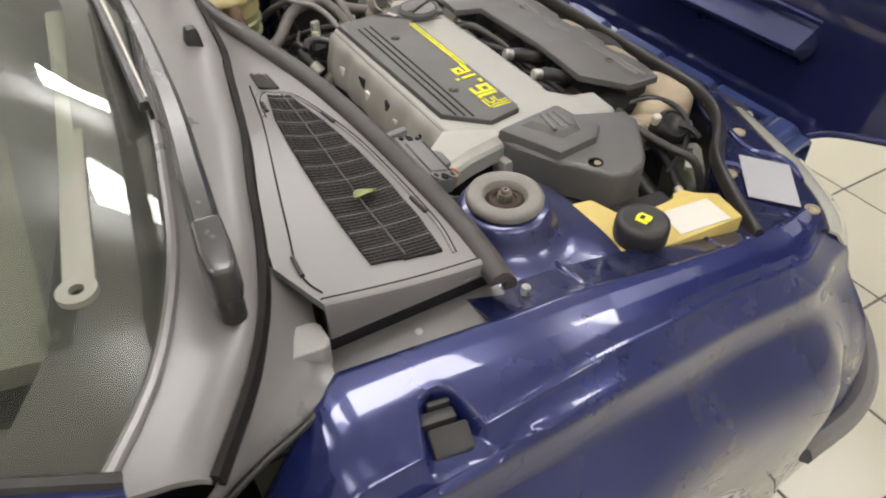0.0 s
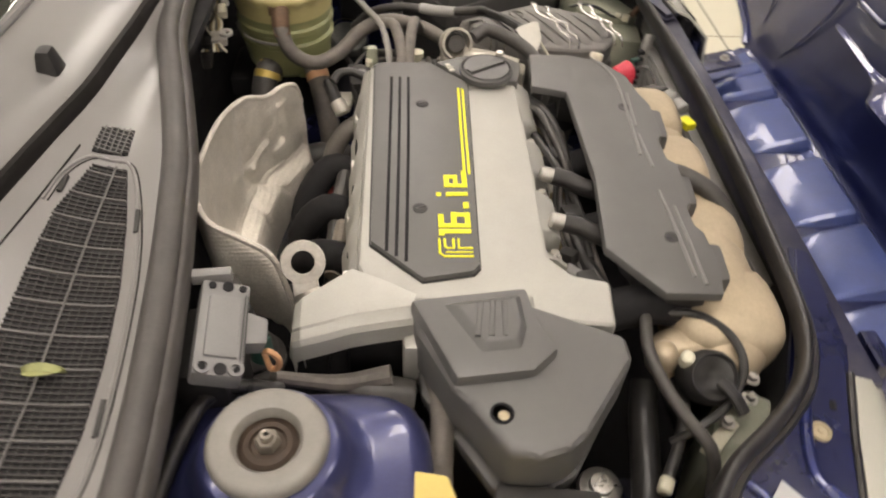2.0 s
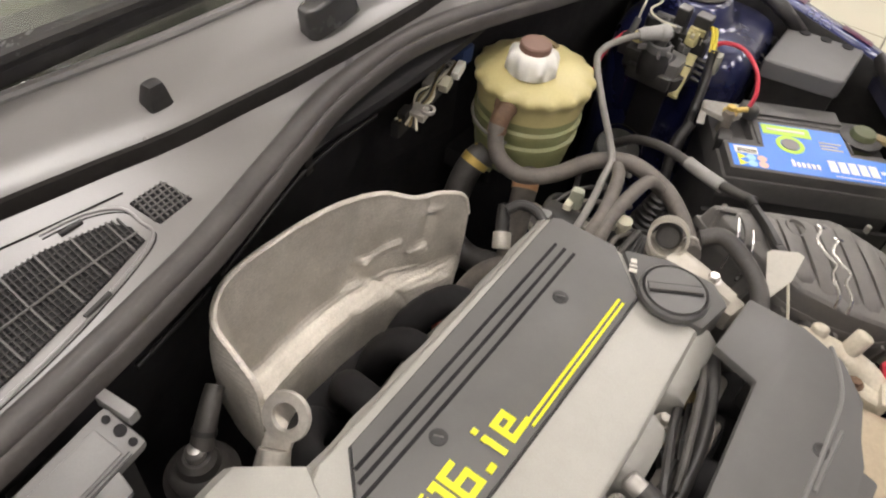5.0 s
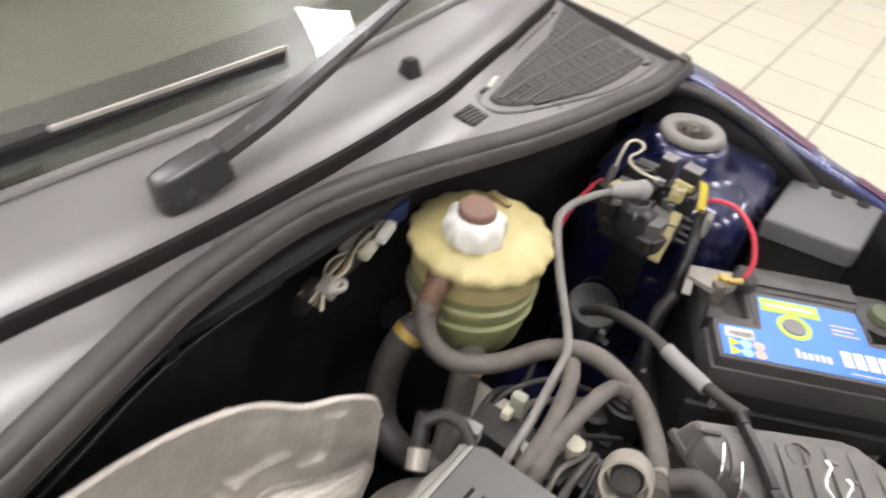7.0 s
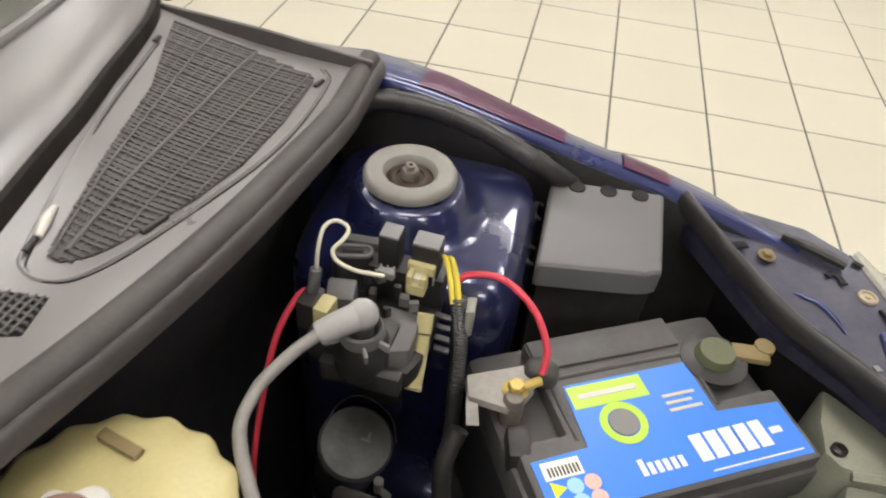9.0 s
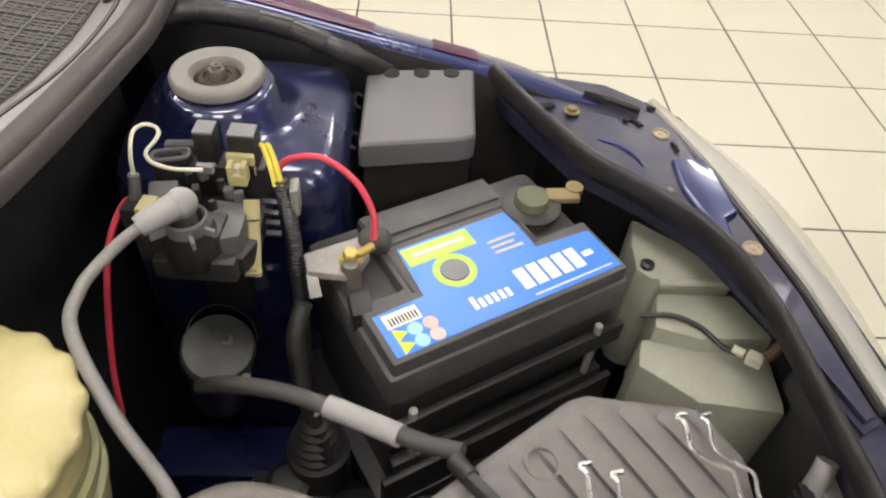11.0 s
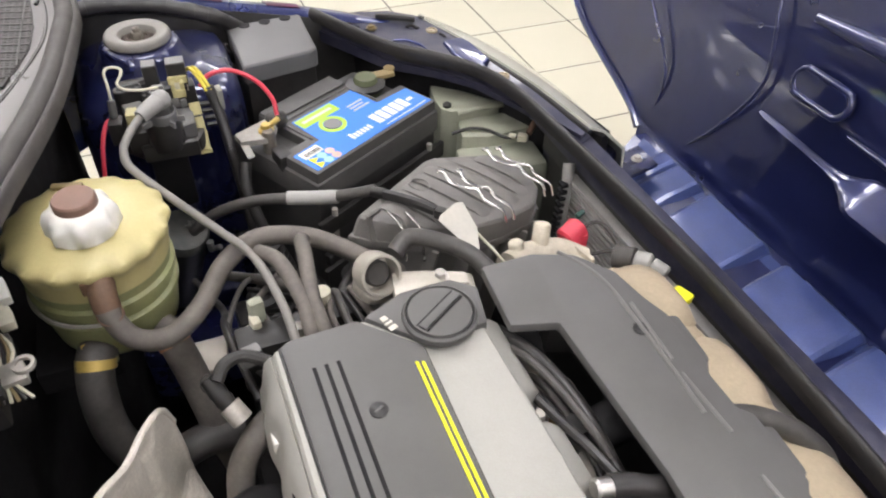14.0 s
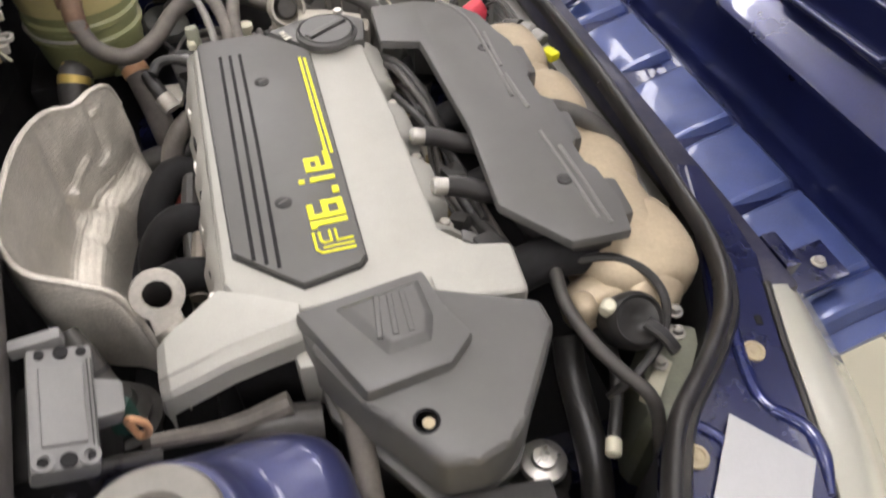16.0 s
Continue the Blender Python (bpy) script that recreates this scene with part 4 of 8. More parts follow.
def grille(poly, pitch, cross, major=6, pale=False, fan=None, slat=None, slat_w=0.0015, well=None):
    """A fine lattice over a dark well, inside a closed outline of corners."""
    slat = slat or M_GRILLE
    ys = [p[1] for p in poly]
    y0, y1 = min(ys), max(ys)

    def span(y):
        xs = []
        for (ax, ay), (bx, by) in zip(poly, poly[1:] + poly[:1]):
            if (ay - y) * (by - y) < 0:
                xs.append(ax + (bx - ax) * (y - ay) / (by - ay))
        return (min(xs), max(xs)) if len(xs) > 1 else None

    wells = []
    for i in range(33):
        y = y0 + (y1 - y0) * (0.004 + 0.992 * i / 32)
        a, b = span(y)
        wells.append([Vector((a + (b - a) * k / 8, y, vent_z(a + (b - a) * k / 8, y) + 0.0014)) for k in range(9)])
    # dark sheet on the panel stands for the shaded depth of the opening
    g = part("grille_well", sheet(wells, 0.002, (0, 0, 1)), well or M_VOID, panel, "dark vent opening behind a fine lattice")
    n = int((y1 - y0) / pitch)
    for i in range(1, n):
        y = y0 + (y1 - y0) * i / n
        s = span(y)
        if not s or s[1] - s[0] < 0.004:
            continue
        big = i % major == 0
        wide = 0.0017 if big else slat_w
        rows = [[Vector((s[0] + (s[1] - s[0]) * k / 8, y + dy, vent_z(s[0] + (s[1] - s[0]) * k / 8, y) + (0.0040 if big else 0.0030))) for k in range(9)] for dy in (-wide / 2, wide / 2)]
        part("slat", sheet(rows, 0.003, (0, 0, 1)), M_LATTICE if big or pale else slat, g)
    xa, xb = min(p[0] for p in poly), max(p[0] for p in poly)
    for f, thick in cross:
        pts = []
        xm = xa + (xb - xa) * f
        lean = lerp(fan, xm) if fan else 0.0
        for i in range(41):
            y = y0 + (y1 - y0) * (0.004 + 0.992 * i / 40)
            s = span(y)
            x = xm + lean * (y - 1.05)
            if s and s[0] < x < s[1]:
                pts.append((x, y, vent_z(x, y) + (0.0022 if thick < 0.001 and not pale else 0.0034)))
        if len(pts) < 3:
            continue
        part("rib", tube(pts, thick, 6, 2), M_LATTICE if thick > 0.001 or pale else slat, g)
    return g


def ridge(pts, r=0.0016, groove=0.0034):
    """A moulded bead on the vent panel with a dark groove beside it."""
    line = [(x, y, vent_z(x, y) + 0.0004) for x, y in pts]
    part("moulded_bead", tube(line, r, 8, 4), M_COWL, panel)
    part("bead_groove", tube([(x + groove, y, vent_z(x + groove, y) + 0.0002) for x, y in pts], 0.0007, 6, 4), M_GAP, panel)


M_SLAT = mat("grey_slat_plastic", (0.066, 0.061, 0.058), 0.55, 0, 0.25, 500, 30, 0.15, dust=0.35, dust_color=(0.12, 0.112, 0.105))
# dark well with pale noise blotches: reflections from beneath put into the colour
M_BLOTCHWELL = mat("dark_well_pale_reflections", (0.022, 0.020, 0.019), 0.6, 0, 0.4, 200, 20, 0.2, dust=0.75, dust_color=(0.20, 0.19, 0.18))
M_LATTICE = mat("pale_dusty_lattice", (0.105, 0.098, 0.094), 0.5, 0, 0.15, 500, 14, 0.1)
grille([(-0.158, 0.247), (-0.133, 0.249), (-0.118, 0.185), (-0.107, 0.12), (-0.102, 0.06), (-0.101, 0.0), (-0.106, -0.057), (-0.175, -0.049), (-0.175, 0.06), (-0.173, 0.143), (-0.170, 0.19)], 0.0044, [(k / 13, 0.0007 if k != 6 else 0.0011) for k in range(1, 13)])
grille([(-0.162, 0.292), (-0.139, 0.300), (-0.137, 0.266), (-0.163, 0.260)], 0.0046, [(k / 6, 0.0008) for k in range(1, 6)], 99, True)
grille([(-0.262, 1.236), (-0.196, 1.240), (-0.108, 1.216), (-0.104, 1.165), (-0.101, 1.116), (-0.103, 1.045), (-0.113, 0.985), (-0.135, 0.920), (-0.149, 0.895), (-0.160, 0.893), (-0.177, 0.968), (-0.210, 1.104)], 0.0056, [(k / 26, 0.0009 if k % 4 else (0.0011 if k != 16 else 0.0017)) for k in range(1, 26)], 4, False, [(-0.215, -0.30), (-0.19, -0.20), (-0.164, -0.07), (-0.12, 0.0)], M_SLAT, 0.0030, M_BLOTCHWELL)
grille([(-0.163, 0.859), (-0.143, 0.868), (-0.140, 0.839), (-0.160, 0.825)], 0.0050, [(k / 6, 0.0009) for k in range(1, 6)], 99, True)
ridge([(-0.181, 0.195), (-0.176, 0.228), (-0.164, 0.2525), (-0.148, 0.2560), (-0.131, 0.253), (-0.113, 0.200), (-0.099, 0.130), (-0.092, 0.045), (-0.091, -0.020), (-0.098, -0.062)])
ridge([(-0.250, 1.180), (-0.212, 1.030), (-0.176, 0.905), (-0.166, 0.879), (-0.149, 0.880), (-0.134, 0.902), (-0.119, 0.945), (-0.106, 0.995), (-0.093, 1.065), (-0.090, 1.135), (-0.096, 1.215), (-0.110, 1.240)])
part("panel_groove", tube([(x, y, vent_z(x, y) + 0.0005) for x, y in ((-0.172, 0.262), (-0.185, 0.185), (-0.208, 0.087), (-0.226, 0.010), (-0.235, -0.030), (-0.2355, -0.055), (-0.229, -0.071))], 0.0009, 6, 4), M_GAP, panel)
part("panel_groove", tube([(x, y, vent_z(x, y) + 0.0005) for x, y in ((-0.178, 0.40), (-0.176, 0.57), (-0.180, 0.76), (-0.196, 0.90), (-0.226, 1.02), (-0.258, 1.15))], 0.0012, 6, 4), M_GAP, panel)
for p, q in (((-0.1085, 0.176), (-0.1125, 0.200)), ((-0.0915, 0.000), (-0.0935, 0.027)), ((-0.1725, 0.206), (-0.1715, 0.224)), ((-0.2365, -0.048), (-0.2350, -0.022)), ((-0.120, 0.962), (-0.126, 0.940)), ((-0.099, 1.213), (-0.101, 1.197)), ((-0.2515, 1.190), (-0.2485, 1.176)), ((-0.172, 0.903), (-0.170, 0.889))):
    part("retaining_clip", bar([(p[0], p[1], vent_z(*p) + 0.0022), (q[0], q[1], vent_z(*q) + 0.0022)], 0.0040, 0.003, 3), M_BLACK, panel)
# upright panel end in the dark seal colour, which paints its shaded face
lip = [(-0.296, 1.262, 0.992), (-0.276, 1.262, 0.990), (-0.225, 1.262, 0.9865), (-0.178, 1.262, 0.983), (-0.120, 1.262, 0.976), (-0.064, 1.260, 0.970)]
part("end_lip", bar(lip, 0.006, 0.026, 4), M_CSEAL, panel, "upright end of the vent panel, shade in its dark colour", 30)
part("lip_edge", tube([(x, y + 0.001, z + 0.0128) for x, y, z in lip], 0.0016, 8, 4), M_COWL, panel, "", 60)
part("white_clip", tube([(-0.1775, 0.930, vent_z(-0.1775, 0.930) + 0.003), (-0.1740, 0.916, vent_z(-0.174, 0.916) + 0.0045), (-0.1705, 0.903, vent_z(-0.1705, 0.903) + 0.003)], [0.0022, 0.0036, 0.0024], 10, 4), M_PAPER, panel, "small white clip at the grille's edge", 60)
# pressed step in the cowl beside each washer jet
for f in ((lambda y: y), both):
    part("pressed_step", tube([(-0.262, f(0.315), 1.046), (-0.225, f(0.309), 1.042), (-0.186, f(0.302), 1.0345), (-0.183, f(0.294), 1.030)], [0.001, 0.0030, 0.0032, 0.001], 8, 4), M_COWL, cowl)

# washer nozzles
for x, y in ((-0.209, 0.332), (-0.213, 0.810)):
    part("washer_nozzle", box((x, y, lerp(ZGAP, abs(y - MID)) + 0.021), (0.020, 0.024, 0.022), 0.005, None, 2, 0.35), M_BLACK, cowl, "black washer nozzle")

# windscreen, pillars, doors, dashboard
SLOPE = 0.60
def screen_row(k, inset=0.0):
    return [Vector((lerp(XWS, abs(d)) - 0.004 - k, MID + d * (1 - 0.14 * k), lerp(ZGAP, abs(d)) + 0.024 + SLOPE * k + inset)) for d in [-0.755 + 1.51 * i / 40 for i in range(41)]]
glass = part("windscreen", sheet([screen_row(k) for k in (0.0, 0.12, 0.25, 0.4, 0.55, 0.7)], 0.005), M_GLASS, car, "green-tinted windscreen glass", 60)
glass.visible_shadow = False
M_FRIT = mat("dark_screen_border", (0.050, 0.044, 0.040), 0.5, 0, 0.1, 300, 10, 0.05)
part("screen_border", sheet([[v + Vector((0, 0, -0.010)) for v in screen_row(k)] for k in (0.0, 0.03, 0.062)], 0.002), M_FRIT, glass, "dark printed border of the windscreen")
for s in (-1, 1):
    rows = []
    for k in (0.0, 0.1, 0.2, 0.3, 0.4, 0.55, 0.7):
        d = s * 0.755
        e = Vector((lerp(XWS, 0.755) - 0.004 - k, MID + d * (1 - 0.14 * k), lerp(ZGAP, 0.755) + 0.014 + SLOPE * k))
        inn = e - Vector((0, s * (0.045 + 0.05 * max(0, 0.2 - k)), 0))
        rows.append([inn, (inn + e) / 2, e])
    part("screen_border", sheet(rows, 0.002), M_FRIT, glass)
    rows = []
    for k in (-0.01, 0.1, 0.2, 0.3, 0.45, 0.7):
        e = Vector((lerp(XWS, 0.755) - 0.004 - k, MID + s * 0.757 * (1 - 0.14 * k), lerp(ZGAP, 0.755) + 0.026 + SLOPE * k))
        rows.append([e + Vector((0, s * y, z)) for y, z in ((-0.004, 0.002), (0.012, 0.008), (0.020, -0.004), (0.045, -0.012), (0.060, -0.035), (0.062, -0.075))])
    pil = part("pillar", sheet(rows, 0.004), M_BLUE, car, "dark blue windscreen pillar", 40)
    part("pillar_trim", tube([r[0] + Vector((0, s * 0.006, 0.006)) for r in rows], 0.007, 8, 4), M_SEAL, pil)
    part("drip_rail", tube([r[3] + Vector((0, s * 0.004, 0.002)) for r in rows], 0.008, 8, 4), M_BLACK, pil)
    rows = []
    for i in range(9):
        x = -0.345 - 0.11 * i
        y = MID + s * float(np.interp(x, (-1.2, -0.50, -0.40, -0.30), (0.86, 0.845, 0.825, 0.775)))
        rows.append([Vector((x, y + s * o, z)) for o, z in ((-0.055, 0.925), (-0.03, 0.925), (-0.005, 0.915), (0.015, 0.88), (0.03, 0.80), (0.07, 0.66), (0.06, 0.45), (0.03, 0.28))])
    part("door", sheet(rows, 0.006), M_BLUE, car, "dark blue door skin", 40)
M_DASHTOP = mat("pale_dash_cover", (0.14, 0.135, 0.108), 0.7, 0, 0.06, 500, 5, 0.1)
def dash(i0, i1):
    return [[Vector((-0.30 - 0.025 * i, MID - 0.62 + 1.24 * j / 16, 0.975 + 0.055 * math.sin(min(1.0, i / 10) * 1.4))) for j in range(17)] for i in range(i0, i1)]
part("dashboard", sheet(dash(0, 6), 0.02, (0, 0, 1)), M_DASH, car, "dark vinyl front of the dashboard", 50)
part("dashboard", sheet(dash(5, 26), 0.02, (0, 0, 1)), M_DASHTOP, car, "pale grey-green dashboard cover", 50)
M_REDLENS = mat("dark_red_lens", (0.22, 0.008, 0.010), 0.15, 0, 0.05, 300, 20, 0.02, coat=0.8)

# ---- roof, cabin sides, rear end ----
def roof_pt(u, d):
    a = abs(d) * 0.755
    xf, zf = lerp(XWS, a) - 0.704, lerp(ZGAP, a) + 0.450
    return Vector((xf * (1 - u) - 2.18 * u, MID + d * (0.681 - 0.03 * u), zf + 0.035 * math.sin(math.pi * min(1, u * 0.9)) - 0.03 * u))


part("roof", sheet([[roof_pt(u / 12, -1 + j / 10) for j in range(21)] for u in range(13)], 0.012, (0, 0, 1)), M_BLUE, car, "dark blue roof skin", 40)
part("rear_screen", sheet([[roof_pt(1, -1 + j / 10) * (1 - k / 5) + Vector((-2.80 + 0.05 * abs(-1 + j / 10), MID + (-1 + j / 10) * 0.70, 1.005)) * (k / 5) for j in range(21)] for k in range(6)], 0.005), M_GLASS, car, "tinted rear screen glass", 60)
boot_rows = [[Vector((x, MID + w * (-1 + j / 8), z - 0.03 * abs(-1 + j / 8) ** 3)) for j in range(17)] for x, z, w in ((-2.78, 1.000, 0.76), (-2.95, 0.995, 0.76), (-3.20, 0.985, 0.745), (-3.34, 0.970, 0.72), (-3.37, 0.940, 0.71), (-3.38, 0.75, 0.72), (-3.40, 0.55, 0.74), (-3.36, 0.32, 0.74))]
part("boot_lid", sheet(boot_rows, 0.008), M_BLUE, car, "dark blue boot lid and tail panel", 40)
for s in (-1, 1):
    belt = [(-0.50, 0.800), (-0.80, 0.815), (-1.24, 0.825), (-1.70, 0.825), (-2.30, 0.81), (-2.80, 0.76)]

    def side_pt(u, k):
        xb, xt = -0.50 - 1.95 * u, -1.06 - 1.10 * u
        b = Vector((xb, MID + s * lerp([(-x, y) for x, y in belt], -xb), 0.928))
        t = roof_pt((-1.06 - xt) / 1.12, s)
        return b * (1 - k) + t * k + Vector((0, s * 0.025 * math.sin(math.pi * k), 0))

    for u0, u1 in ((0.02, 0.46), (0.50, 0.93)):
        pane = part("side_window", sheet([[side_pt(u0 + (u1 - u0) * i / 6, k / 6) for i in range(7)] for k in range(7)], 0.004), M_GLASS, car, "tinted side window", 60)
        pane.visible_shadow = False
    for u0, u1, nm in ((0.455, 0.505, "door_pillar"), (0.925, 1.14, "rear_pillar")):
        part(nm, sheet([[side_pt(u0 + (u1 - u0) * i / 4, k / 6) + Vector((0, s * 0.006, 0)) for i in range(5)] for k in range(7)], 0.012), M_BLUE, car, "dark blue roof pillar", 40)
    part("roof_rail", tube([side_pt(u / 8, 1) for u in range(10)], 0.016, 8, 2), M_BLUE, car)
    prof = ((-0.055, 0.925), (-0.03, 0.925), (-0.005, 0.915), (0.015, 0.88), (0.03, 0.80), (0.07, 0.66), (0.06, 0.45), (0.03, 0.28))
    for x0, x1, nm in ((-1.231, -2.10, "rear_door"), (-2.106, -3.36, "rear_fender")):
        rws = []
        for i in range(25):
            x = x0 + (x1 - x0) * i / 24
            y = MID + s * float(np.interp(x, (-3.36, -2.9, -2.3, -1.2), (0.72, 0.80, 0.85, 0.86)))
            arch = 0.30 + math.sqrt(max(0.0, 0.335**2 - (x + 2.56) ** 2)) if abs(x + 2.56) < 0.335 else 0.0
            rws.append([Vector((x, y + s * o, max(z + (0.06 if x < -2.5 and n < 3 else 0.0), min(arch, 0.66)))) for n, (o, z) in enumerate(prof)])
        part(nm, sheet(rws, 0.006), M_BLUE, car, "dark blue rear door skin" if nm == "rear_door" else "dark blue rear fender", 40)
    w = part("wheel", lathe([(0.10, -0.085), (0.29, -0.090), (0.305, -0.06), (0.306, 0.06), (0.29, 0.09), (0.20, 0.085), (0.19, 0.06)], (-2.56, MID + s * 0.735, 0.306), 40, turn(0, 90)), M_TYRE, car, "black rubber tyre")
    part("rim", lathe([(0.0, 0.0), (0.06, 0.012), (0.17, 0.02), (0.19, 0.0), (0.19, -0.05)], (-2.56, MID + s * 0.735, 0.306), 30, turn(0, -90 * s)), M_RIM, w)
    part("tail_lamp", box((-3.375, MID + s * 0.60, 0.80), (0.03, 0.22, 0.13), 0.012), M_REDLENS, car, "dark red tail lamp")
part("cabin_floor", box((-1.75, MID, 0.30), (2.90, 1.50, 0.04), 0.01), M_VOID, car)
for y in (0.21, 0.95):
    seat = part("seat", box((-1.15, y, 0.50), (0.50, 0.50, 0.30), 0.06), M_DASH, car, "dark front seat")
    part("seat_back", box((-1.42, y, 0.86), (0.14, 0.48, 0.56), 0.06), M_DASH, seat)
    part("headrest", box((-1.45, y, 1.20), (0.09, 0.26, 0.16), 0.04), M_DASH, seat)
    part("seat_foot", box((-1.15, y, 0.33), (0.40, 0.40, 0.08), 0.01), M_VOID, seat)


M_ARM = mat("satin_grey_paint", (0.055, 0.053, 0.052), 0.24, 0.2, 0.10, 400, 14, 0.03, spec=0.7)


def wiper(arm, blade, cap):
    w = part("wiper_arm", bar(arm, [0.022, 0.021, 0.019, 0.015, 0.010], [0.014, 0.014, 0.012, 0.009, 0.007]), M_ARM, car, "satin dark grey wiper arm", 30)
    a, b = Vector(cap[0]), Vector(cap[1])
    q = (b - a).to_track_quat("Y", "Z").to_matrix().to_4x4()
    n = (b - a).length
    hood = prism([(-0.012, -0.004), (-0.008, -0.014), (0.008, -0.014), (0.012, -0.004), (0.0135, 0.012), (0.0125, n), (-0.0125, n), (-0.0135, 0.012)], -0.020, 0.012, 0.005, 3, None, 0.12)
    hood.transform(Matrix.Translation(a) @ q)
    part("pivot_cap", hood, M_ARM, w, "dark grey rounded pivot cap", 40)
    part("spindle", rod(a + Vector((0, 0, -0.045)), a, 0.010, 14), M_BLACK, w)
    spine = part("blade", bar(blade, 0.010, 0.009), M_BLACK, w, "black wiper blade")
    part("spine", bar([Vector(p) + Vector((0.004, 0, 0.007)) for p in blade], 0.004, 0.004), M_DULL, spine, "thin metal spine of the blade")
    part("rubber", bar([Vector(p) + Vector((0.004, 0, -0.010)) for p in blade], 0.004, 0.012), M_BLACK, spine)


wiper([(-0.299, -0.045, 1.084), (-0.292, 0.01, 1.090), (-0.279, 0.12, 1.098), (-0.268, 0.30, 1.104), (-0.266, 0.46, 1.100)], [(-0.296, 0.16, 1.078), (-0.290, 0.34, 1.082), (-0.284, 0.52, 1.082), (-0.284, 0.70, 1.080)], ((-0.302, -0.084, 1.072), (-0.298, -0.036, 1.082)))
wiper([(-0.187, 0.545, 1.083), (-0.192, 0.60, 1.092), (-0.206, 0.668, 1.100), (-0.241, 0.804, 1.112), (-0.275, 0.93, 1.122)], [(-0.34, 0.80, 1.115), (-0.345, 0.95, 1.12), (-0.36, 1.10, 1.125), (-0.39, 1.25, 1.12)], ((-0.191, 0.502, 1.068), (-0.187, 0.552, 1.080)))

# ---- bonnet, tipped forward on its front edge ----
HOOD = [(0.640, 0.660, 0.345), (0.665, 0.695, 0.358), (0.720, 0.706, 0.388), (0.768, 0.712, 0.418), (0.786, 0.694, 0.436), (0.794, 0.708, 0.446), (0.798, 0.730, 0.480), (0.800, 0.752, 0.54), (0.803, 0.776, 0.62), (0.807, 0.802, 0.70), (0.812, 0.842, 0.762), (0.820, 0.92, 0.812), (0.85, 1.10, 0.822), (0.90, 1.30, 0.795), (0.96, 1.48, 0.78), (1.00, 1.58, 0.76)]
rows = []
for x, z, w in HOOD:
    rows.append([Vector((x + 0.10 * (abs(d) / 0.77) ** 2 * min(1.0, max(0, z - 0.74) * 4) * 0.3, MID + d, z)) for d in [w * (-1 + 2 * j / 24) for j in range(25)]])
bonnet = part("bonnet", sheet(rows, 0.030, (-1, 0, 0.12)), M_BLUE_SATIN, car, "dark blue bonnet standing open, inner side to the bay", 38)
# flange and blocks use the lightened blue that holds the ceiling's reflection
flange = [(0.646, 0.622), (0.658, 0.656), (0.682, 0.682), (0.721, 0.700), (0.758, 0.711), (0.774, 0.715), (0.784, 0.706), (0.786, 0.670)]
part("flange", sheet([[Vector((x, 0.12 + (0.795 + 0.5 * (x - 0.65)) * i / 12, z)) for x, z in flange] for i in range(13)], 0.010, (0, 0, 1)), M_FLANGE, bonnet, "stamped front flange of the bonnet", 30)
marks = [(0.155, 0.185), (0.20, 0.325), (0.355, 0.468), (0.498, 0.622), (0.675, 0.790), (0.828, 0.872), (0.888, 0.912)]
for a, b in marks:
    sec = [(0.640, 0.640), (0.652, 0.672), (0.676, 0.698), (0.715, 0.716), (0.752, 0.727), (0.766, 0.731), (0.776, 0.724), (0.778, 0.690)]
    rws = [[Vector((x + e * 0.004, y, z - e * 0.013)) for x, z in sec] for y, e in ((a - 0.012, 1), (a - 0.004, 0.20), (a + 0.002, 0), (a * 0.66 + b * 0.34, 0), (a * 0.34 + b * 0.66, 0), (b - 0.002, 0), (b + 0.004, 0.20), (b + 0.012, 1))]
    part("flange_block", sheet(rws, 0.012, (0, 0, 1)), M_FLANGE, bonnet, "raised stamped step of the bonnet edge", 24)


def stadium(cy, cz, half, r, tilt, x):
    pts = []
    for k in range(20):
        a = 2 * math.pi * k / 20
        u, v = half * (1 if math.cos(a) > 0 else -1) + r * math.cos(a), r * math.sin(a)
        c, s = math.cos(tilt), math.sin(tilt)
        pts.append((x + 0.18 * (cz + u * s + v * c - 0.95), cy + u * c - v * s, cz + u * s + v * c))
    return pts + pts[:1]


for cy, cz, tilt, half, r in ((0.718, 0.940, 0.0, 0.027, 0.0165), (0.430, 0.928, -0.04, 0.080, 0.023)):
    part("embossed_slot", tube(stadium(cy, cz, half, r + 0.002, tilt, 0.811), 0.0050, 8, 2), M_BLUE_SATIN, bonnet, "", 60)
    part("slot_floor", prism([(u, v) for _, u, v in stadium(cy, cz, half, r, tilt, 0.0)[:-1]], 0.0, 0.002, 0, 2, Matrix(((0, 0, 1, 0.806), (1, 0, 0, 0), (0, 1, 0, 0), (0, 0, 0, 1)))), M_BLUE_SATIN, bonnet)
# pressed ledge that catches the light: a thin line that opens into a shelf
ledge = []
for y, k in ((0.800, 0.04), (0.784, 0.12), (0.720, 0.14), (0.670, 0.16), (0.640, 0.26), (0.618, 0.58), (0.602, 0.88), (0.585, 1.0), (0.530, 1.0), (0.460, 1.0), (0.380, 1.0), (0.300, 1.0), (0.225, 1.0), (0.208, 0.95), (0.196, 0.10)):
    zc = 0.850 + 0.012 * max(0.0, (y - 0.58) / 0.2)
    ledge.append([Vector((0.816 - 0.044 * k * o, y, zc + v * k)) for o, v in ((-0.2, 0.036), (0.04, 0.0290), (0.12, 0.0255), (0.35, 0.0195), (0.60, 0.0130), (0.86, 0.0060), (0.96, 0.001), (0.97, -0.006), (0.3, -0.028), (-0.2, -0.036))])
part("pressed_ledge", sheet(ledge[::-1], 0.004, (1, 0, 0)), M_BLUE_SATIN, bonnet, "lit ledge pressed into the bonnet", 35)
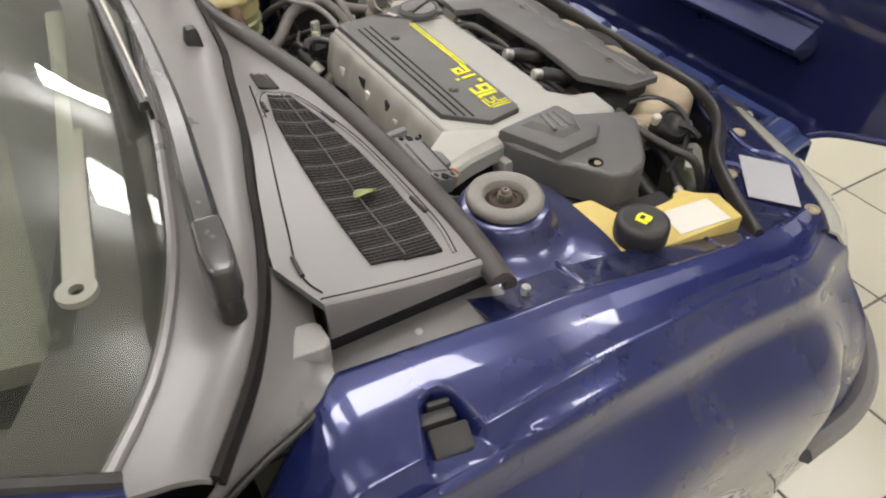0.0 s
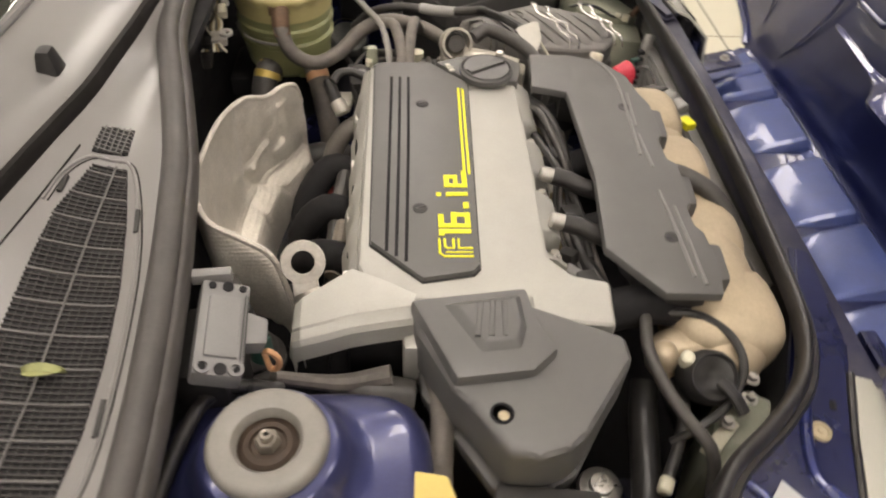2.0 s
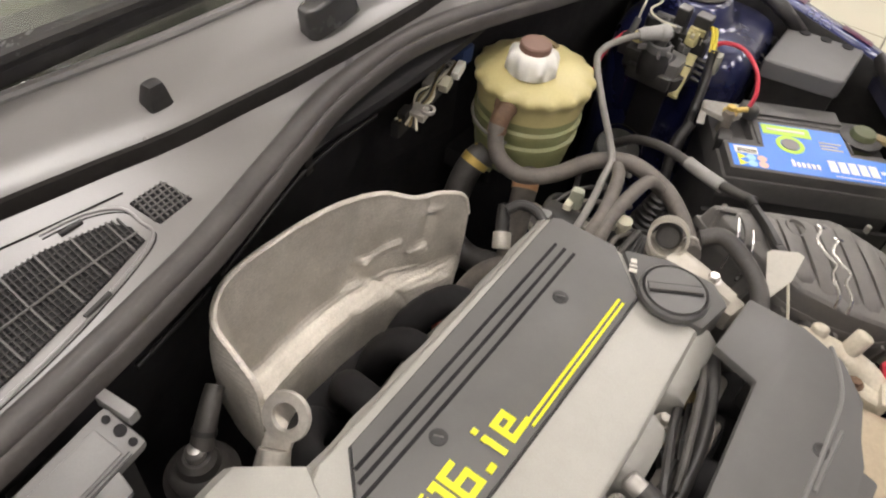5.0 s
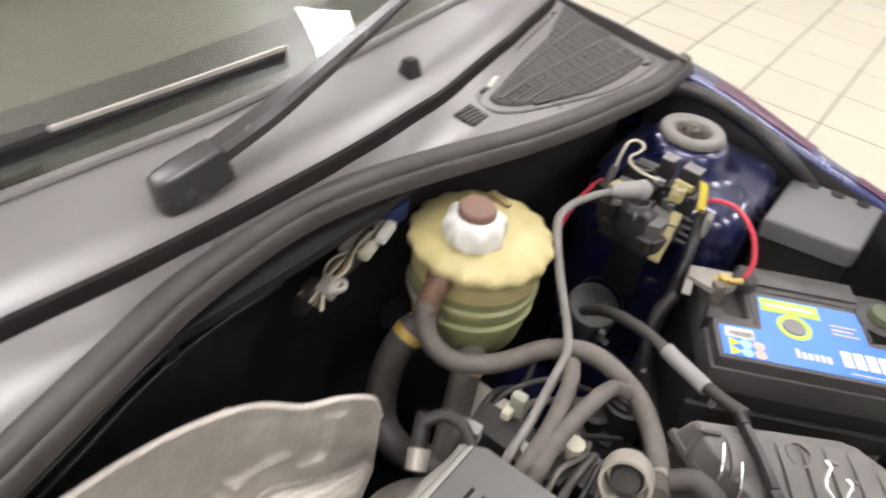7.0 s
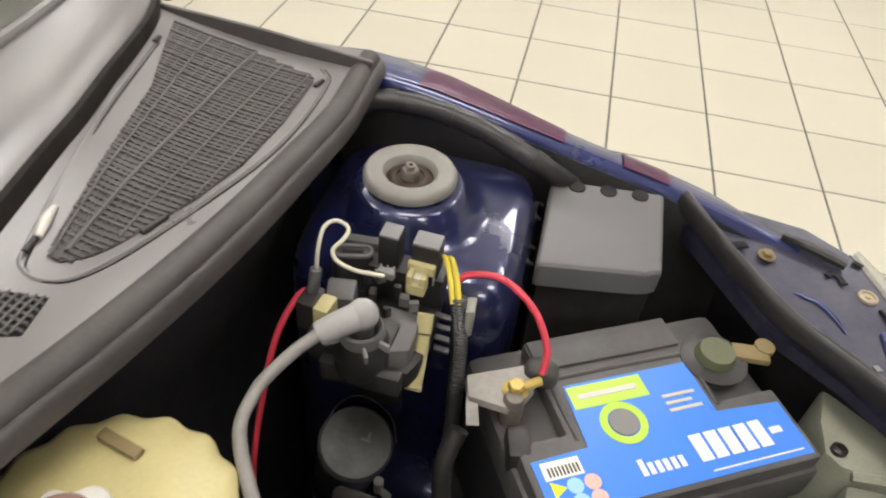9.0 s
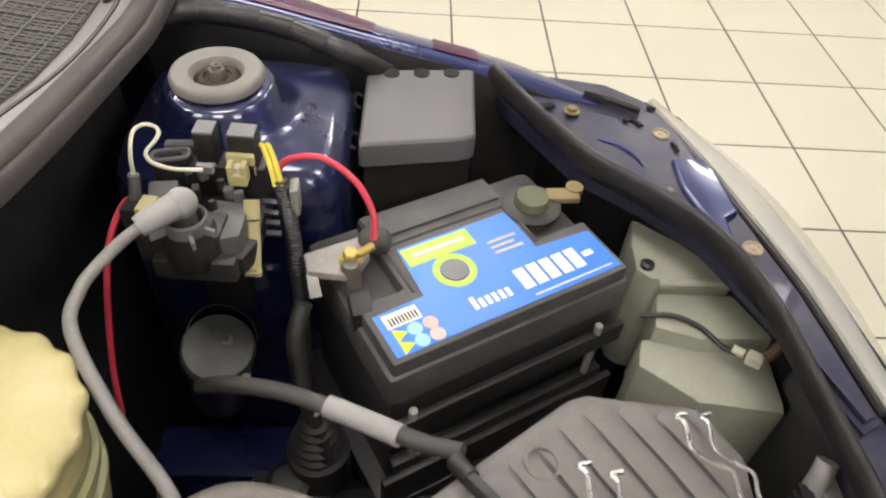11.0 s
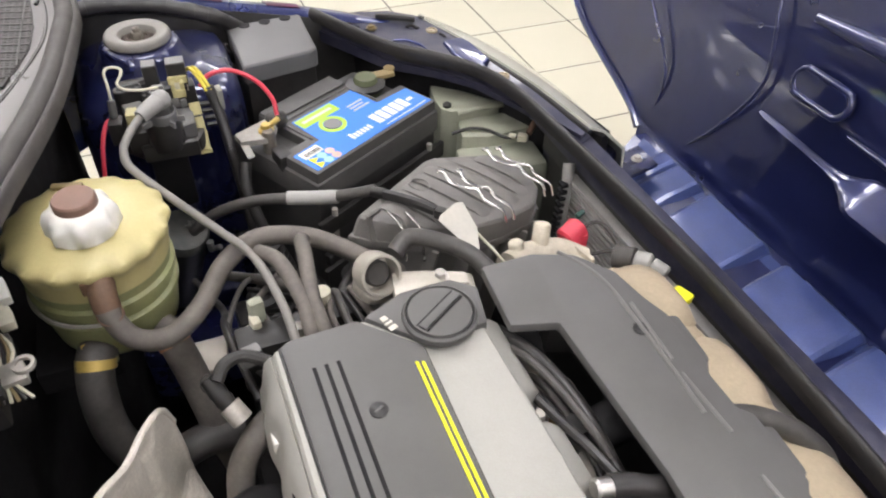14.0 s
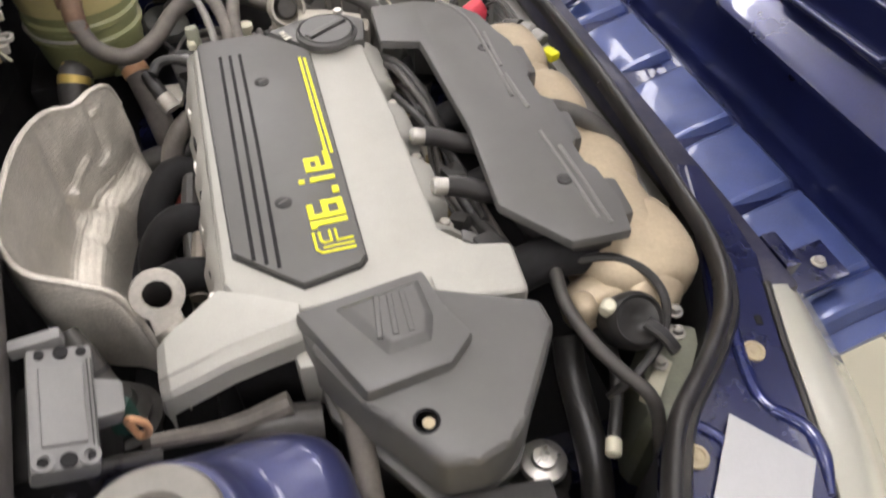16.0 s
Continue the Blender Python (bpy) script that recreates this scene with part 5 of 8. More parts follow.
part("pressed_bead", tube([(0.813, 0.66, 0.908), (0.813, 0.55, 0.905), (0.812, 0.38, 0.900), (0.811, 0.20, 0.896)], [0.003, 0.007, 0.007, 0.003], 12, 6), M_BLUE_SATIN, bonnet, "", 60)
rim_ = [(0.815 + 0.2 * (0.030 * math.sin(a)), 1.215 + 0.019 * math.cos(a), 0.925 + 0.030 * math.sin(a)) for a in [2 * math.pi * k / 16 for k in range(17)]]
# dark plate in place of the hole's shaded inside
part("access_hole", prism([(y, z) for _, y, z in rim_[:-1]], 0.0, 0.002, 0, 2, Matrix(((0, 0, 1, 0.808), (1, 0, 0, 0), (0, 1, 0, 0), (0, 0, 0, 1)))), M_VOID, bonnet, "dark oval hole in the bonnet")
part("hole_rim", tube([(0.810, y, z) for _, y, z in rim_], 0.003, 8, 2), M_BLUE_SATIN, bonnet)
part("pressed_bead", tube([(0.826, 0.78, 1.012), (0.828, 0.646, 1.018), (0.828, 0.48, 1.022), (0.826, 0.30, 1.014)], [0.006, 0.014, 0.014, 0.006], 14, 6), M_BLUE_SATIN, bonnet, "", 60)
for pts in ([(0.845, 1.2, 1.1), (0.86, 0.9, 1.17), (0.865, MID, 1.19), (0.86, 0.25, 1.17), (0.845, -0.05, 1.1)], [(0.800, 0.905, 0.74), (0.802, 0.86, 0.80), (0.808, 0.81, 0.90), (0.818, 0.83, 0.98), (0.84, 0.88, 1.08)], [(0.802, 1.005, 0.735), (0.804, 0.998, 0.80), (0.806, 1.02, 0.85), (0.812, 1.10, 0.93), (0.83, 1.16, 1.02)]):
    part("stiffening_rib", tube(pts, [0.0008, 0.0026, 0.0030, 0.0026, 0.0008], 10, 8), M_BLUE_SATIN, bonnet, "", 60)
part("edge_fold", tube([Vector((x - 0.004 + 0.03 * (w / 0.77) ** 2 * min(1.0, max(0, z - 0.74) * 4), MID + w - 0.004, z)) for x, z, w in HOOD[5:]], 0.006, 8, 3), M_BLUE_SATIN, bonnet)
part("edge_fold", tube([Vector((x - 0.004 + 0.03 * (w / 0.77) ** 2 * min(1.0, max(0, z - 0.74) * 4), MID - w + 0.004, z)) for x, z, w in HOOD[5:]], 0.006, 8, 3), M_BLUE_SATIN, bonnet)
for y in (0.205, 0.893):
    hb = part("hinge_bracket", join(box((0.665, y, 0.735), (0.105, 0.055, 0.006), 0.002, turn(0, 0, -14)), box((0.625, y, 0.762), (0.02, 0.05, 0.06), 0.004)), M_BLUE_IN, bonnet, "dark blue hinge bracket")
    for dx in (-0.025, 0.03):
        bolt((0.665 + dx, y, 0.738 + dx * 0.25), 0.006, 0.007, M_DULL, hb)

# ---- engine ----
engine = thing("engine", (0.2, 0.38, 0.40), "transverse petrol engine under silver and charcoal plastic covers", "engine")
# block and gearbox share the near-black that carries the bay's shade
part("block", join(box((0.175, 0.37, 0.60), (0.30, 0.42, 0.36), 0.02), box((0.150, 0.37, 0.80), (0.20, 0.40, 0.10), 0.015)), M_VOID, engine, "near-black cast engine block")
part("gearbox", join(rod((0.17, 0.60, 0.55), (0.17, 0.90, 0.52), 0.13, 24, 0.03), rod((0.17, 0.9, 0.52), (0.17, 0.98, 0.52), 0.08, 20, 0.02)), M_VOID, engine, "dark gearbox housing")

COVER = [(0.062, 0.582), (0.140, 0.590), (0.250, 0.560), (0.252, 0.400), (0.248, 0.236), (0.268, 0.212), (0.303, 0.203), (0.298, 0.148), (0.222, 0.158), (0.222, 0.182), (0.108, 0.178), (0.070, 0.200), (0.061, 0.225)]
cover = part("valve_cover", prism(COVER, 0.858, 0.906, 0.007, 3), M_SILVER, engine, "silver-grey plastic engine cover")
# rear flank and nose that fall away
flank = []
for i in range(49):
    y = 0.200 + 0.380 * i / 48
    wob = 0.0030 * math.sin(i * 0.78) + 0.0020 * noise.noise(Vector((0, y * 40, 0)))
    flank.append([Vector((x - wob * q, y, z)) for x, z, q in ((0.0645, 0.8965, 0), (0.0590, 0.892, 0.3), (0.0560, 0.880, 0.8), (0.0525, 0.864, 1.0), (0.0500, 0.858, 1.0), (0.0480, 0.830, 0.6))])
part("cover_flank", sheet(flank, 0.006), M_SILVER, cover, "stained pale edge of the cover", 45)
nose = []
for x, zt, yb, yf in ((0.116, 0.9055, 0.182, 0.163), (0.085, 0.9055, 0.200, 0.158), (0.058, 0.905, 0.214, 0.153), (0.036, 0.902, 0.198, 0.148), (0.016, 0.899, 0.184, 0.144), (0.011, 0.896, 0.180, 0.144), (0.008, 0.876, 0.178, 0.143)):
    nose.append([Vector((x, y, z)) for y, z in ((yb + 0.006, zt - 0.026), (yb + 0.003, zt - 0.008), (yb, zt - 0.001), ((yb + yf) / 2 + 0.006, zt), (yf + 0.010, zt - 0.0005), (yf + 0.009, zt - 0.002), (yf + 0.001, zt - 0.006), (yf - 0.001, zt - 0.009), (yf - 0.002, zt - 0.026))])
part("cover_nose", sheet(nose, 0.005), M_SILVER, cover, "", 22)
part("nose_seam", tube([Vector((r[4].x, r[4].y, r[4].z + 0.0006)) for r in nose[1:-1]], 0.0011, 6, 3), M_PLATE, cover)
part("cover_front", box((0.165, 0.155, 0.86), (0.12, 0.03, 0.05), 0.008), M_SILVER, cover)
slope = []
for i in range(61):
    y = 0.238 + 0.318 * i / 60
    c = min(abs(y - q) for q in (0.262, 0.358, 0.452))
    bite = max(0.0, 1 - (c / 0.015) ** 2) ** 0.5 if c < 0.015 else 0.0
    xt = 0.2475
    slope.append([Vector((xt, y, 0.9005)), Vector((xt + 0.012 * (1 - bite), y, 0.896 - 0.004 * bite)), Vector((xt + 0.022 * (1 - bite) + 0.001, y, 0.886 - 0.004 * bite)), Vector((xt + 0.022 * (1 - bite) + 0.002, y, 0.858))])
part("cover_slope", sheet(slope, 0.004), M_SILVER, cover, "", 40)
for y in (0.262, 0.358, 0.452):
    bolt((0.262, y, 0.874), 0.0055, 0.010, M_DULL, cover, None, "cover_bolt")
# near-black blocks paint the shade of pockets along the edge
for y in (0.26, 0.35, 0.44, 0.52):
    part("flank_pocket", box((0.0530, y + 0.012, 0.872), (0.010, 0.022, 0.016), 0.003), M_VOID, cover, "near-black block for a shaded pocket in the cover's edge")

PLATE = [(0.070, 0.5775), (0.078, 0.5820), (0.140, 0.5840), (0.187, 0.536), (0.1785, 0.218), (0.172, 0.210), (0.124, 0.201), (0.074, 0.250)]
plate = part("name_plate", prism(PLATE, 0.905, 0.9125, 0.0022, 2), M_PLATE, engine, "charcoal plastic plate with yellow lettering")
part("plate_groove", prism([(0.1305 + (x - 0.1305) * 1.035, 0.388 + (y - 0.388) * 1.012) for x, y in PLATE], 0.9040, 0.9068, 0), M_BLACK, plate)
for k in range(3):
    x = 0.0895 + 0.0105 * k
    part("groove", bar([(x - 0.001 * k, 0.236 - 0.007 * k, 0.9128), (x + 0.001, 0.39, 0.9128), (x + 0.002, 0.545, 0.9128)], 0.0034, 0.0010, 2), M_VOID, plate)
for x, y in ((0.123, 0.297), (0.129, 0.486)):
    part("cover_screw", join(lathe([(0.0078, 0.9105), (0.0078, 0.9130), (0.0064, 0.9138), (0.0, 0.9138)], (x, y, 0), 20)), M_BLACK, plate)
    part("slot", box((x, y, 0.9142), (0.0085, 0.0016, 0.0008), 0, turn(25)), M_PLATE, plate)
def strip(pts, w, z=0.9133, h=0.0012):
    return bar([(x, y, z) for x, y in pts], w, h, 1)
# squared block letters: a is along the word, b is up the letter
layer = itertools.count()
def stroke(*pts, w=0.0056):
    return strip([(0.1722 - b, 0.2265 + a) for a, b in pts], w, 0.9133 + 0.00012 * (next(layer) % 5))
glyphs = (
    join(stroke((0.0300, 0.0285), (0.0360, 0.0285)), stroke((0.0360, 0.0312), (0.0360, -0.0010))),
    join(stroke((0.0440, 0.0312), (0.0440, -0.0010)), stroke((0.0415, 0.0285), (0.0600, 0.0285)), stroke((0.0415, 0.0155), (0.0630, 0.0155)), stroke((0.0604, 0.0180), (0.0604, -0.0010)), stroke((0.0415, 0.0016), (0.0630, 0.0016))),
    join(stroke((0.0700, 0.0018), (0.0785, 0.0018), w=0.0060)),
    join(stroke((0.0920, 0.0215), (0.0920, -0.0010)), stroke((0.0885, 0.0192), (0.0920, 0.0192)), stroke((0.0920, 0.0320), (0.0920, 0.0268), w=0.0056)),
    join(stroke((0.1060, 0.0230), (0.1060, -0.0010)), stroke((0.1035, 0.0205), (0.1225, 0.0205)), stroke((0.1200, 0.0230), (0.1200, 0.0100)), stroke((0.1050, 0.0108), (0.1225, 0.0108), w=0.0045), stroke((0.1035, 0.0012), (0.1300, 0.0012))),
)
for g in glyphs:
    part("letter", g, M_YELLOW, plate, "yellow printed letter of F16.ie")
# the outlined capital F
def cap_f(*pts, w=0.0024):
    return strip([(0.1722 - b, 0.2265 + a) for a, b in pts], w)
part("letter", join(cap_f((0.0015, -0.0010), (0.0015, 0.0270), (0.0060, 0.0312), (0.0255, 0.0312)), cap_f((0.0125, -0.0010), (0.0125, 0.0125), (0.0255, 0.0125)), cap_f((0.0255, 0.0175), (0.0125, 0.0175), (0.0125, 0.0235), (0.0150, 0.0260), (0.0255, 0.0260)), cap_f((0.0070, -0.0010), (0.0070, 0.0255), w=0.0016)), M_YELLOW, plate, "yellow outlined letter F of F16.ie")
part("stripe", strip([(0.1720, 0.352), (0.1730, 0.43), (0.1745, 0.520)], 0.0030), M_YELLOW, plate, "yellow stripe")
part("stripe", strip([(0.1772, 0.352), (0.1782, 0.43), (0.1797, 0.518)], 0.0028), M_YELLOW, plate)

# oil filler
deck = part("filler_deck", prism([(0.1475, 0.5860), (0.168, 0.5635), (0.192, 0.538), (0.252, 0.540), (0.262, 0.585), (0.240, 0.604), (0.190, 0.604)], 0.88, 0.912, 0.005, 2), M_PLATE, engine, "charcoal filler surround")
oil = part("oil_cap", lathe([(0.0340, 0.909), (0.0350, 0.913), (0.0345, 0.9165), (0.0322, 0.9185), (0.0312, 0.9155), (0.0300, 0.9155), (0.0292, 0.9190), (0.0, 0.9195)], (0.213, 0.562, 0), 40), M_PLATE, engine, "round charcoal oil filler cap")
part("grip", box((0.213, 0.562, 0.9200), (0.054, 0.0085, 0.0040), 0.0015, turn(32)), M_PLATE, oil)
for o in (-0.0056, 0.0056):
    part("grip_slot", box((0.213 - o * math.sin(radians(32)), 0.562 + o * math.cos(radians(32)), 0.9194), (0.053, 0.0016, 0.0010), 0, turn(32)), M_VOID, oil)
part("grip_groove", lathe([(0.0301, 0.9158), (0.0311, 0.9158), (0.0311, 0.9164), (0.0301, 0.9164), (0.0301, 0.9158)], (0.213, 0.562, 0), 40), M_VOID, oil)
for k, (w, h) in enumerate(((0.0055, 0.0060), (0.0024, 0.0080), (0.0050, 0.0080))):
    part("printed_mark", box((0.1665 + 0.0022 * (k - 1), 0.5700 - 0.0062 * (k - 1), 0.9126), (h, w, 0.0010), 0, turn(20)), M_PAPER, deck, "white printed mark")

# toothed-belt cover
belt = part("belt_cover", prism([(0.113, 0.168), (0.215, 0.176), (0.302, 0.136), (0.303, 0.110), (0.252, 0.040), (0.236, 0.026), (0.210, 0.019), (0.186, 0.024), (0.160, 0.066), (0.146, 0.082), (0.118, 0.140)], 0.858, 0.909, 0.009, 3), M_PLATE, engine, "charcoal plastic belt cover")
part("raised_shield", prism([(0.110, 0.170), (0.218, 0.184), (0.225, 0.143), (0.238, 0.113), (0.214, 0.091), (0.148, 0.083)], 0.900, 0.920, 0.005, 2, None, 0.03), M_PLATE, belt)
part("raised_shield", prism([(0.138, 0.164), (0.212, 0.175), (0.214, 0.135), (0.206, 0.112), (0.170, 0.108)], 0.918, 0.9265, 0.002, 2, None, 0.30), M_PLATE, belt)
for k in range(3):
    part("flute", bar([(0.168 + 0.012 * k, 0.122, 0.9266), (0.174 + 0.010 * k, 0.160, 0.9266)], 0.0050, 0.0022, 2), M_PLATE, belt)
# dark disc on the cover stands for the shade in the hole
part("bolt_hole", join(lathe([(0.0098, 0.9085), (0.0098, 0.9100), (0.0080, 0.9100), (0.0078, 0.9090), (0.0, 0.9090)], (0.184, 0.058, 0), 20)), M_VOID, belt, "dark bolt hole")
part("hole_bush", lathe([(0.0045, 0.9088), (0.0045, 0.9096), (0.0, 0.9096)], (0.185, 0.056, 0), 12), M_CLIP, belt)
part("lower_casing", prism([(0.125, 0.16), (0.28, 0.14), (0.292, 0.11), (0.245, 0.045), (0.21, 0.03), (0.185, 0.035), (0.13, 0.12)], 0.55, 0.852, 0.01), M_BLACK, belt)
part("casing_lip", prism([(0.118, 0.160), (0.292, 0.135), (0.298, 0.108), (0.250, 0.034), (0.211, 0.013), (0.182, 0.018), (0.122, 0.115)], 0.838, 0.850, 0.004), M_PLATE, belt)

# inlet cover, plenum and runners
# paler charcoal for the creases: their highlights are painted in
M_EDGE = mat("highlit_charcoal_edge", (0.165, 0.160, 0.153), 0.34, 0, 0.1, 700, 12, 0.05)
ICOVER = [(0.275, 0.606), (0.268, 0.528), (0.311, 0.515), (0.3145, 0.35), (0.304, 0.240), (0.349, 0.180), (0.404, 0.178), (0.412, 0.215), (0.410, 0.262), (0.4035, 0.272), (0.4035, 0.300), (0.411, 0.308), (0.413, 0.372), (0.404, 0.382), (0.404, 0.418), (0.411, 0.428), (0.411, 0.490), (0.403, 0.515), (0.396, 0.555), (0.370, 0.590), (0.33, 0.606)]
icov = part("inlet_cover", prism(ICOVER, 0.9035, 0.9135, 0.0035, 2), M_PLATE, engine, "charcoal plastic inlet cover")
part("cover_skirt", prism([(x * 0.66 + 0.38 * 0.34, y * 0.94 + 0.39 * 0.06) for x, y in ICOVER], 0.868, 0.9036, 0.0), M_BLACK, icov)
for a, b in ((0.20, 0.262), (0.31, 0.37), (0.43, 0.50)):
    part("edge_step", prism([(0.395, a), (0.424, a + 0.006), (0.428, b - 0.008), (0.395, b)], 0.880, 0.9040, 0.006), M_PLATE, icov)
for pts in ([(0.356, 0.598), (0.368, 0.578), (0.3785, 0.545), (0.379, 0.50), (0.377, 0.44), (0.374, 0.387)], [(0.3865, 0.512), (0.384, 0.475), (0.382, 0.442)], [(0.381, 0.427), (0.382, 0.395), (0.383, 0.365)], [(0.379, 0.325), (0.381, 0.28), (0.382, 0.20)], [(0.389, 0.30), (0.390, 0.25), (0.390, 0.19)]):
    part("crease", tube([(x, y, 0.9132) for x, y in pts], 0.0022, 8, 3), M_EDGE, icov)
for x, y in ((0.377, 0.482), (0.374, 0.254)):
    part("dimple", lathe([(0.0075, 0.9130), (0.0075, 0.9140), (0.0055, 0.9142), (0.0045, 0.9136), (0.0, 0.9136)], (x, y, 0), 16), M_BLACK, icov)

plen = part("plenum", tube([(0.425, 0.165, 0.832), (0.432, 0.22, 0.838), (0.436, 0.32, 0.836), (0.437, 0.42, 0.834), (0.434, 0.52, 0.832), (0.428, 0.60, 0.828)], [0.042, 0.0485, 0.0475, 0.0460, 0.043, 0.033], 24, 6), M_CAST, engine, "sand-coloured cast aluminium inlet plenum", 60)
for y, s in ((0.205, 1.0), (0.318, 0.96), (0.432, 0.92), (0.540, 0.85)):
    bm = bmesh.new()
    bmesh.ops.create_uvsphere(bm, u_segments=22, v_segments=14, radius=1)
    for v in bm.verts:
        c = v.co
        q = (abs(c.x) ** 3.6 + abs(c.y) ** 3.6 + abs(c.z) ** 3.6) ** (1 / 3.6)
        c /= max(q, 1e-6)
        c.x *= 0.0565 * s
        c.y *= 0.0550
        c.z *= 0.042
    bm.transform(Matrix.Translation((0.428, y, 0.842)))
    part("runner", bm, M_CAST, plen, "", 60)
    # near-black tube: the shade beneath the inlet cover is in its colour
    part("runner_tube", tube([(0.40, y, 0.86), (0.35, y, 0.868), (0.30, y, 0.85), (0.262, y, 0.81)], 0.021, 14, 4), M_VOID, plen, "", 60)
part("end_dome", tube([(0.398, 0.168, 0.842), (0.412, 0.164, 0.838), (0.426, 0.172, 0.836), (0.435, 0.20, 0.834)], [0.026, 0.034, 0.040, 0.046], 18, 5), M_CAST, plen, "", 60)
def lump(at, size, power=2.4):
    """A rounded casting, fuller than an egg."""
    bm = bmesh.new()
    bmesh.ops.create_uvsphere(bm, u_segments=24, v_segments=14, radius=1)
    for v in bm.verts:
        c = v.co
        c /= max((abs(c.x) ** power + abs(c.y) ** power + abs(c.z) ** power) ** (1 / power), 1e-6)
        v.co = Vector((c.x * size[0], c.y * size[1], c.z * size[2])) * (1 + 0.03 * noise.noise(c * 3))
    bm.transform(Matrix.Translation(at))
    return bm


throttle = part("throttle_body", lump((0.384, 0.166, 0.834), (0.038, 0.026, 0.030)), M_CAST, engine, "cast throttle body", 60)
for at, size in (((0.356, 0.154, 0.850), (0.013, 0.015, 0.016)), ((0.424, 0.146, 0.832), (0.014, 0.016, 0.018))):
    part("ear", lump(at, size), M_CAST, throttle, "", 60)
part("black_cap", lathe([(0.024, -0.024), (0.026, 0.0), (0.025, 0.006), (0.021, 0.011), (0.019, 0.008), (0.012, 0.006), (0.007, 0.002), (0.0, 0.001)], (0.388, 0.122, 0.862), 28, turn(0, 34)), M_BLACK, throttle, "black plastic throttle cap", 40)
part("cap_arm", bar([(0.392, 0.112, 0.872), (0.402, 0.098, 0.868), (0.410, 0.086, 0.858)], 0.012, 0.006, 3), M_BLACK, throttle, "black throttle arm")
part("stop_screw", rod((0.366, 0.134, 0.868), (0.364, 0.130, 0.884), 0.0065, 14, 0.002), M_CREAM, throttle, "cream plastic stop screw")
part("bracket", prism([(0.374, 0.070), (0.412, 0.102), (0.418, 0.092), (0.384, 0.058)], 0.822, 0.828, 0.001), M_CREAM, throttle, "cream plated bracket")
for sx, sy, sz in ((0.436, 0.130, 0.846), (0.404, 0.092, 0.832), (0.430, 0.112, 0.840)):
    bolt((sx, sy, sz), 0.005, 0.007, M_METAL, throttle)
part("throttle_cable", tube([(0.338, 0.205, 0.866), (0.361, 0.191, 0.874), (0.392, 0.180, 0.880), (0.416, 0.158, 0.876), (0.421, 0.130, 0.868), (0.405, 0.102, 0.856), (0.376, 0.084, 0.842), (0.352, 0.080, 0.820)], 0.0042, 8, 6), M_BLACK, throttle, "black looped cable")
part("plenum_band", tube([(0.400, 0.392, 0.888), (0.425, 0.378, 0.892), (0.452, 0.358, 0.886), (0.474, 0.336, 0.868), (0.486, 0.322, 0.84)], [0.010, 0.011, 0.011, 0.010, 0.010], 10, 5), M_RUBBER, plen, "dark hose lying across the plenum", 60)
part("yellow_tag", box((0.497, 0.552, 0.842), (0.016, 0.022, 0.010), 0.003, turn(20)), M_YELLOW, plen, "bright yellow plastic tag")
part("tag_post", rod((0.480, 0.552, 0.836), (0.497, 0.552, 0.842), 0.004), M_BLACK, plen)

end = part("plenum_connector", join(rod((0.484, 0.622, 0.838), (0.496, 0.606, 0.840), 0.013, 16, 0.003), rod((0.496, 0.606, 0.840), (0.504, 0.588, 0.838), 0.010, 14, 0.002)), M_GREYRUB, plen, "grey hose connector at the end of the plenum")
part("connector_hose", tube([(0.470, 0.640, 0.832), (0.484, 0.622, 0.838)], 0.0145, 14, 4), M_RUBBER, end)

# injector valley
rail = part("fuel_rail", tube([(0.287, 0.200, 0.850), (0.286, 0.32, 0.856), (0.286, 0.44, 0.862), (0.287, 0.535, 0.866)], 0.0095, 12, 4), M_DULL, engine, "zinc fuel rail")
for y, z in ((0.290, 0.900), (0.366, 0.900)):
    part("injector_plug", join(rod((0.258, y, z + 0.004), (0.276, y - 0.002, z), 0.0085, 14, 0.002)), M_METAL, rail, "bright metal hose end")
    part("injector_hose", tube([(0.272, y - 0.001, z + 0.001), (0.288, y - 0.004, z - 0.002), (0.306, y - 0.010, z - 0.008), (0.325, y - 0.014, z - 0.012)], 0.0100, 12, 4), M_SEAL, rail, "black rubber hose stub", 60)
for y in (0.225, 0.325, 0.43):
    part("injector", join(rod((0.280, y, 0.845), (0.268, y, 0.815), 0.009, 12), box((0.292, y + 0.004, 0.872), (0.020, 0.022, 0.020), 0.003, turn(15))), M_BLACK, rail)
loom = part("engine_loom", tube([(0.272, 0.555, 0.875), (0.284, 0.50, 0.892), (0.298, 0.44, 0.884), (0.300, 0.37, 0.866), (0.292, 0.30, 0.868), (0.304, 0.235, 0.872), (0.325, 0.19, 0.868)], 0.0065, 10, 6), M_BLACK, engine, "black wiring loom", 50)
part("wire", tube([(0.268, 0.545, 0.872), (0.276, 0.49, 0.898), (0.290, 0.42, 0.894), (0.296, 0.395, 0.880)], 0.004, 8, 6), M_RUBBER, loom)
part("wire", tube([(0.262, 0.53, 0.862), (0.270, 0.45, 0.885), (0.282, 0.40, 0.890), (0.300, 0.34, 0.878), (0.30, 0.26, 0.875)], 0.0045, 8, 6), M_BLACK, loom)
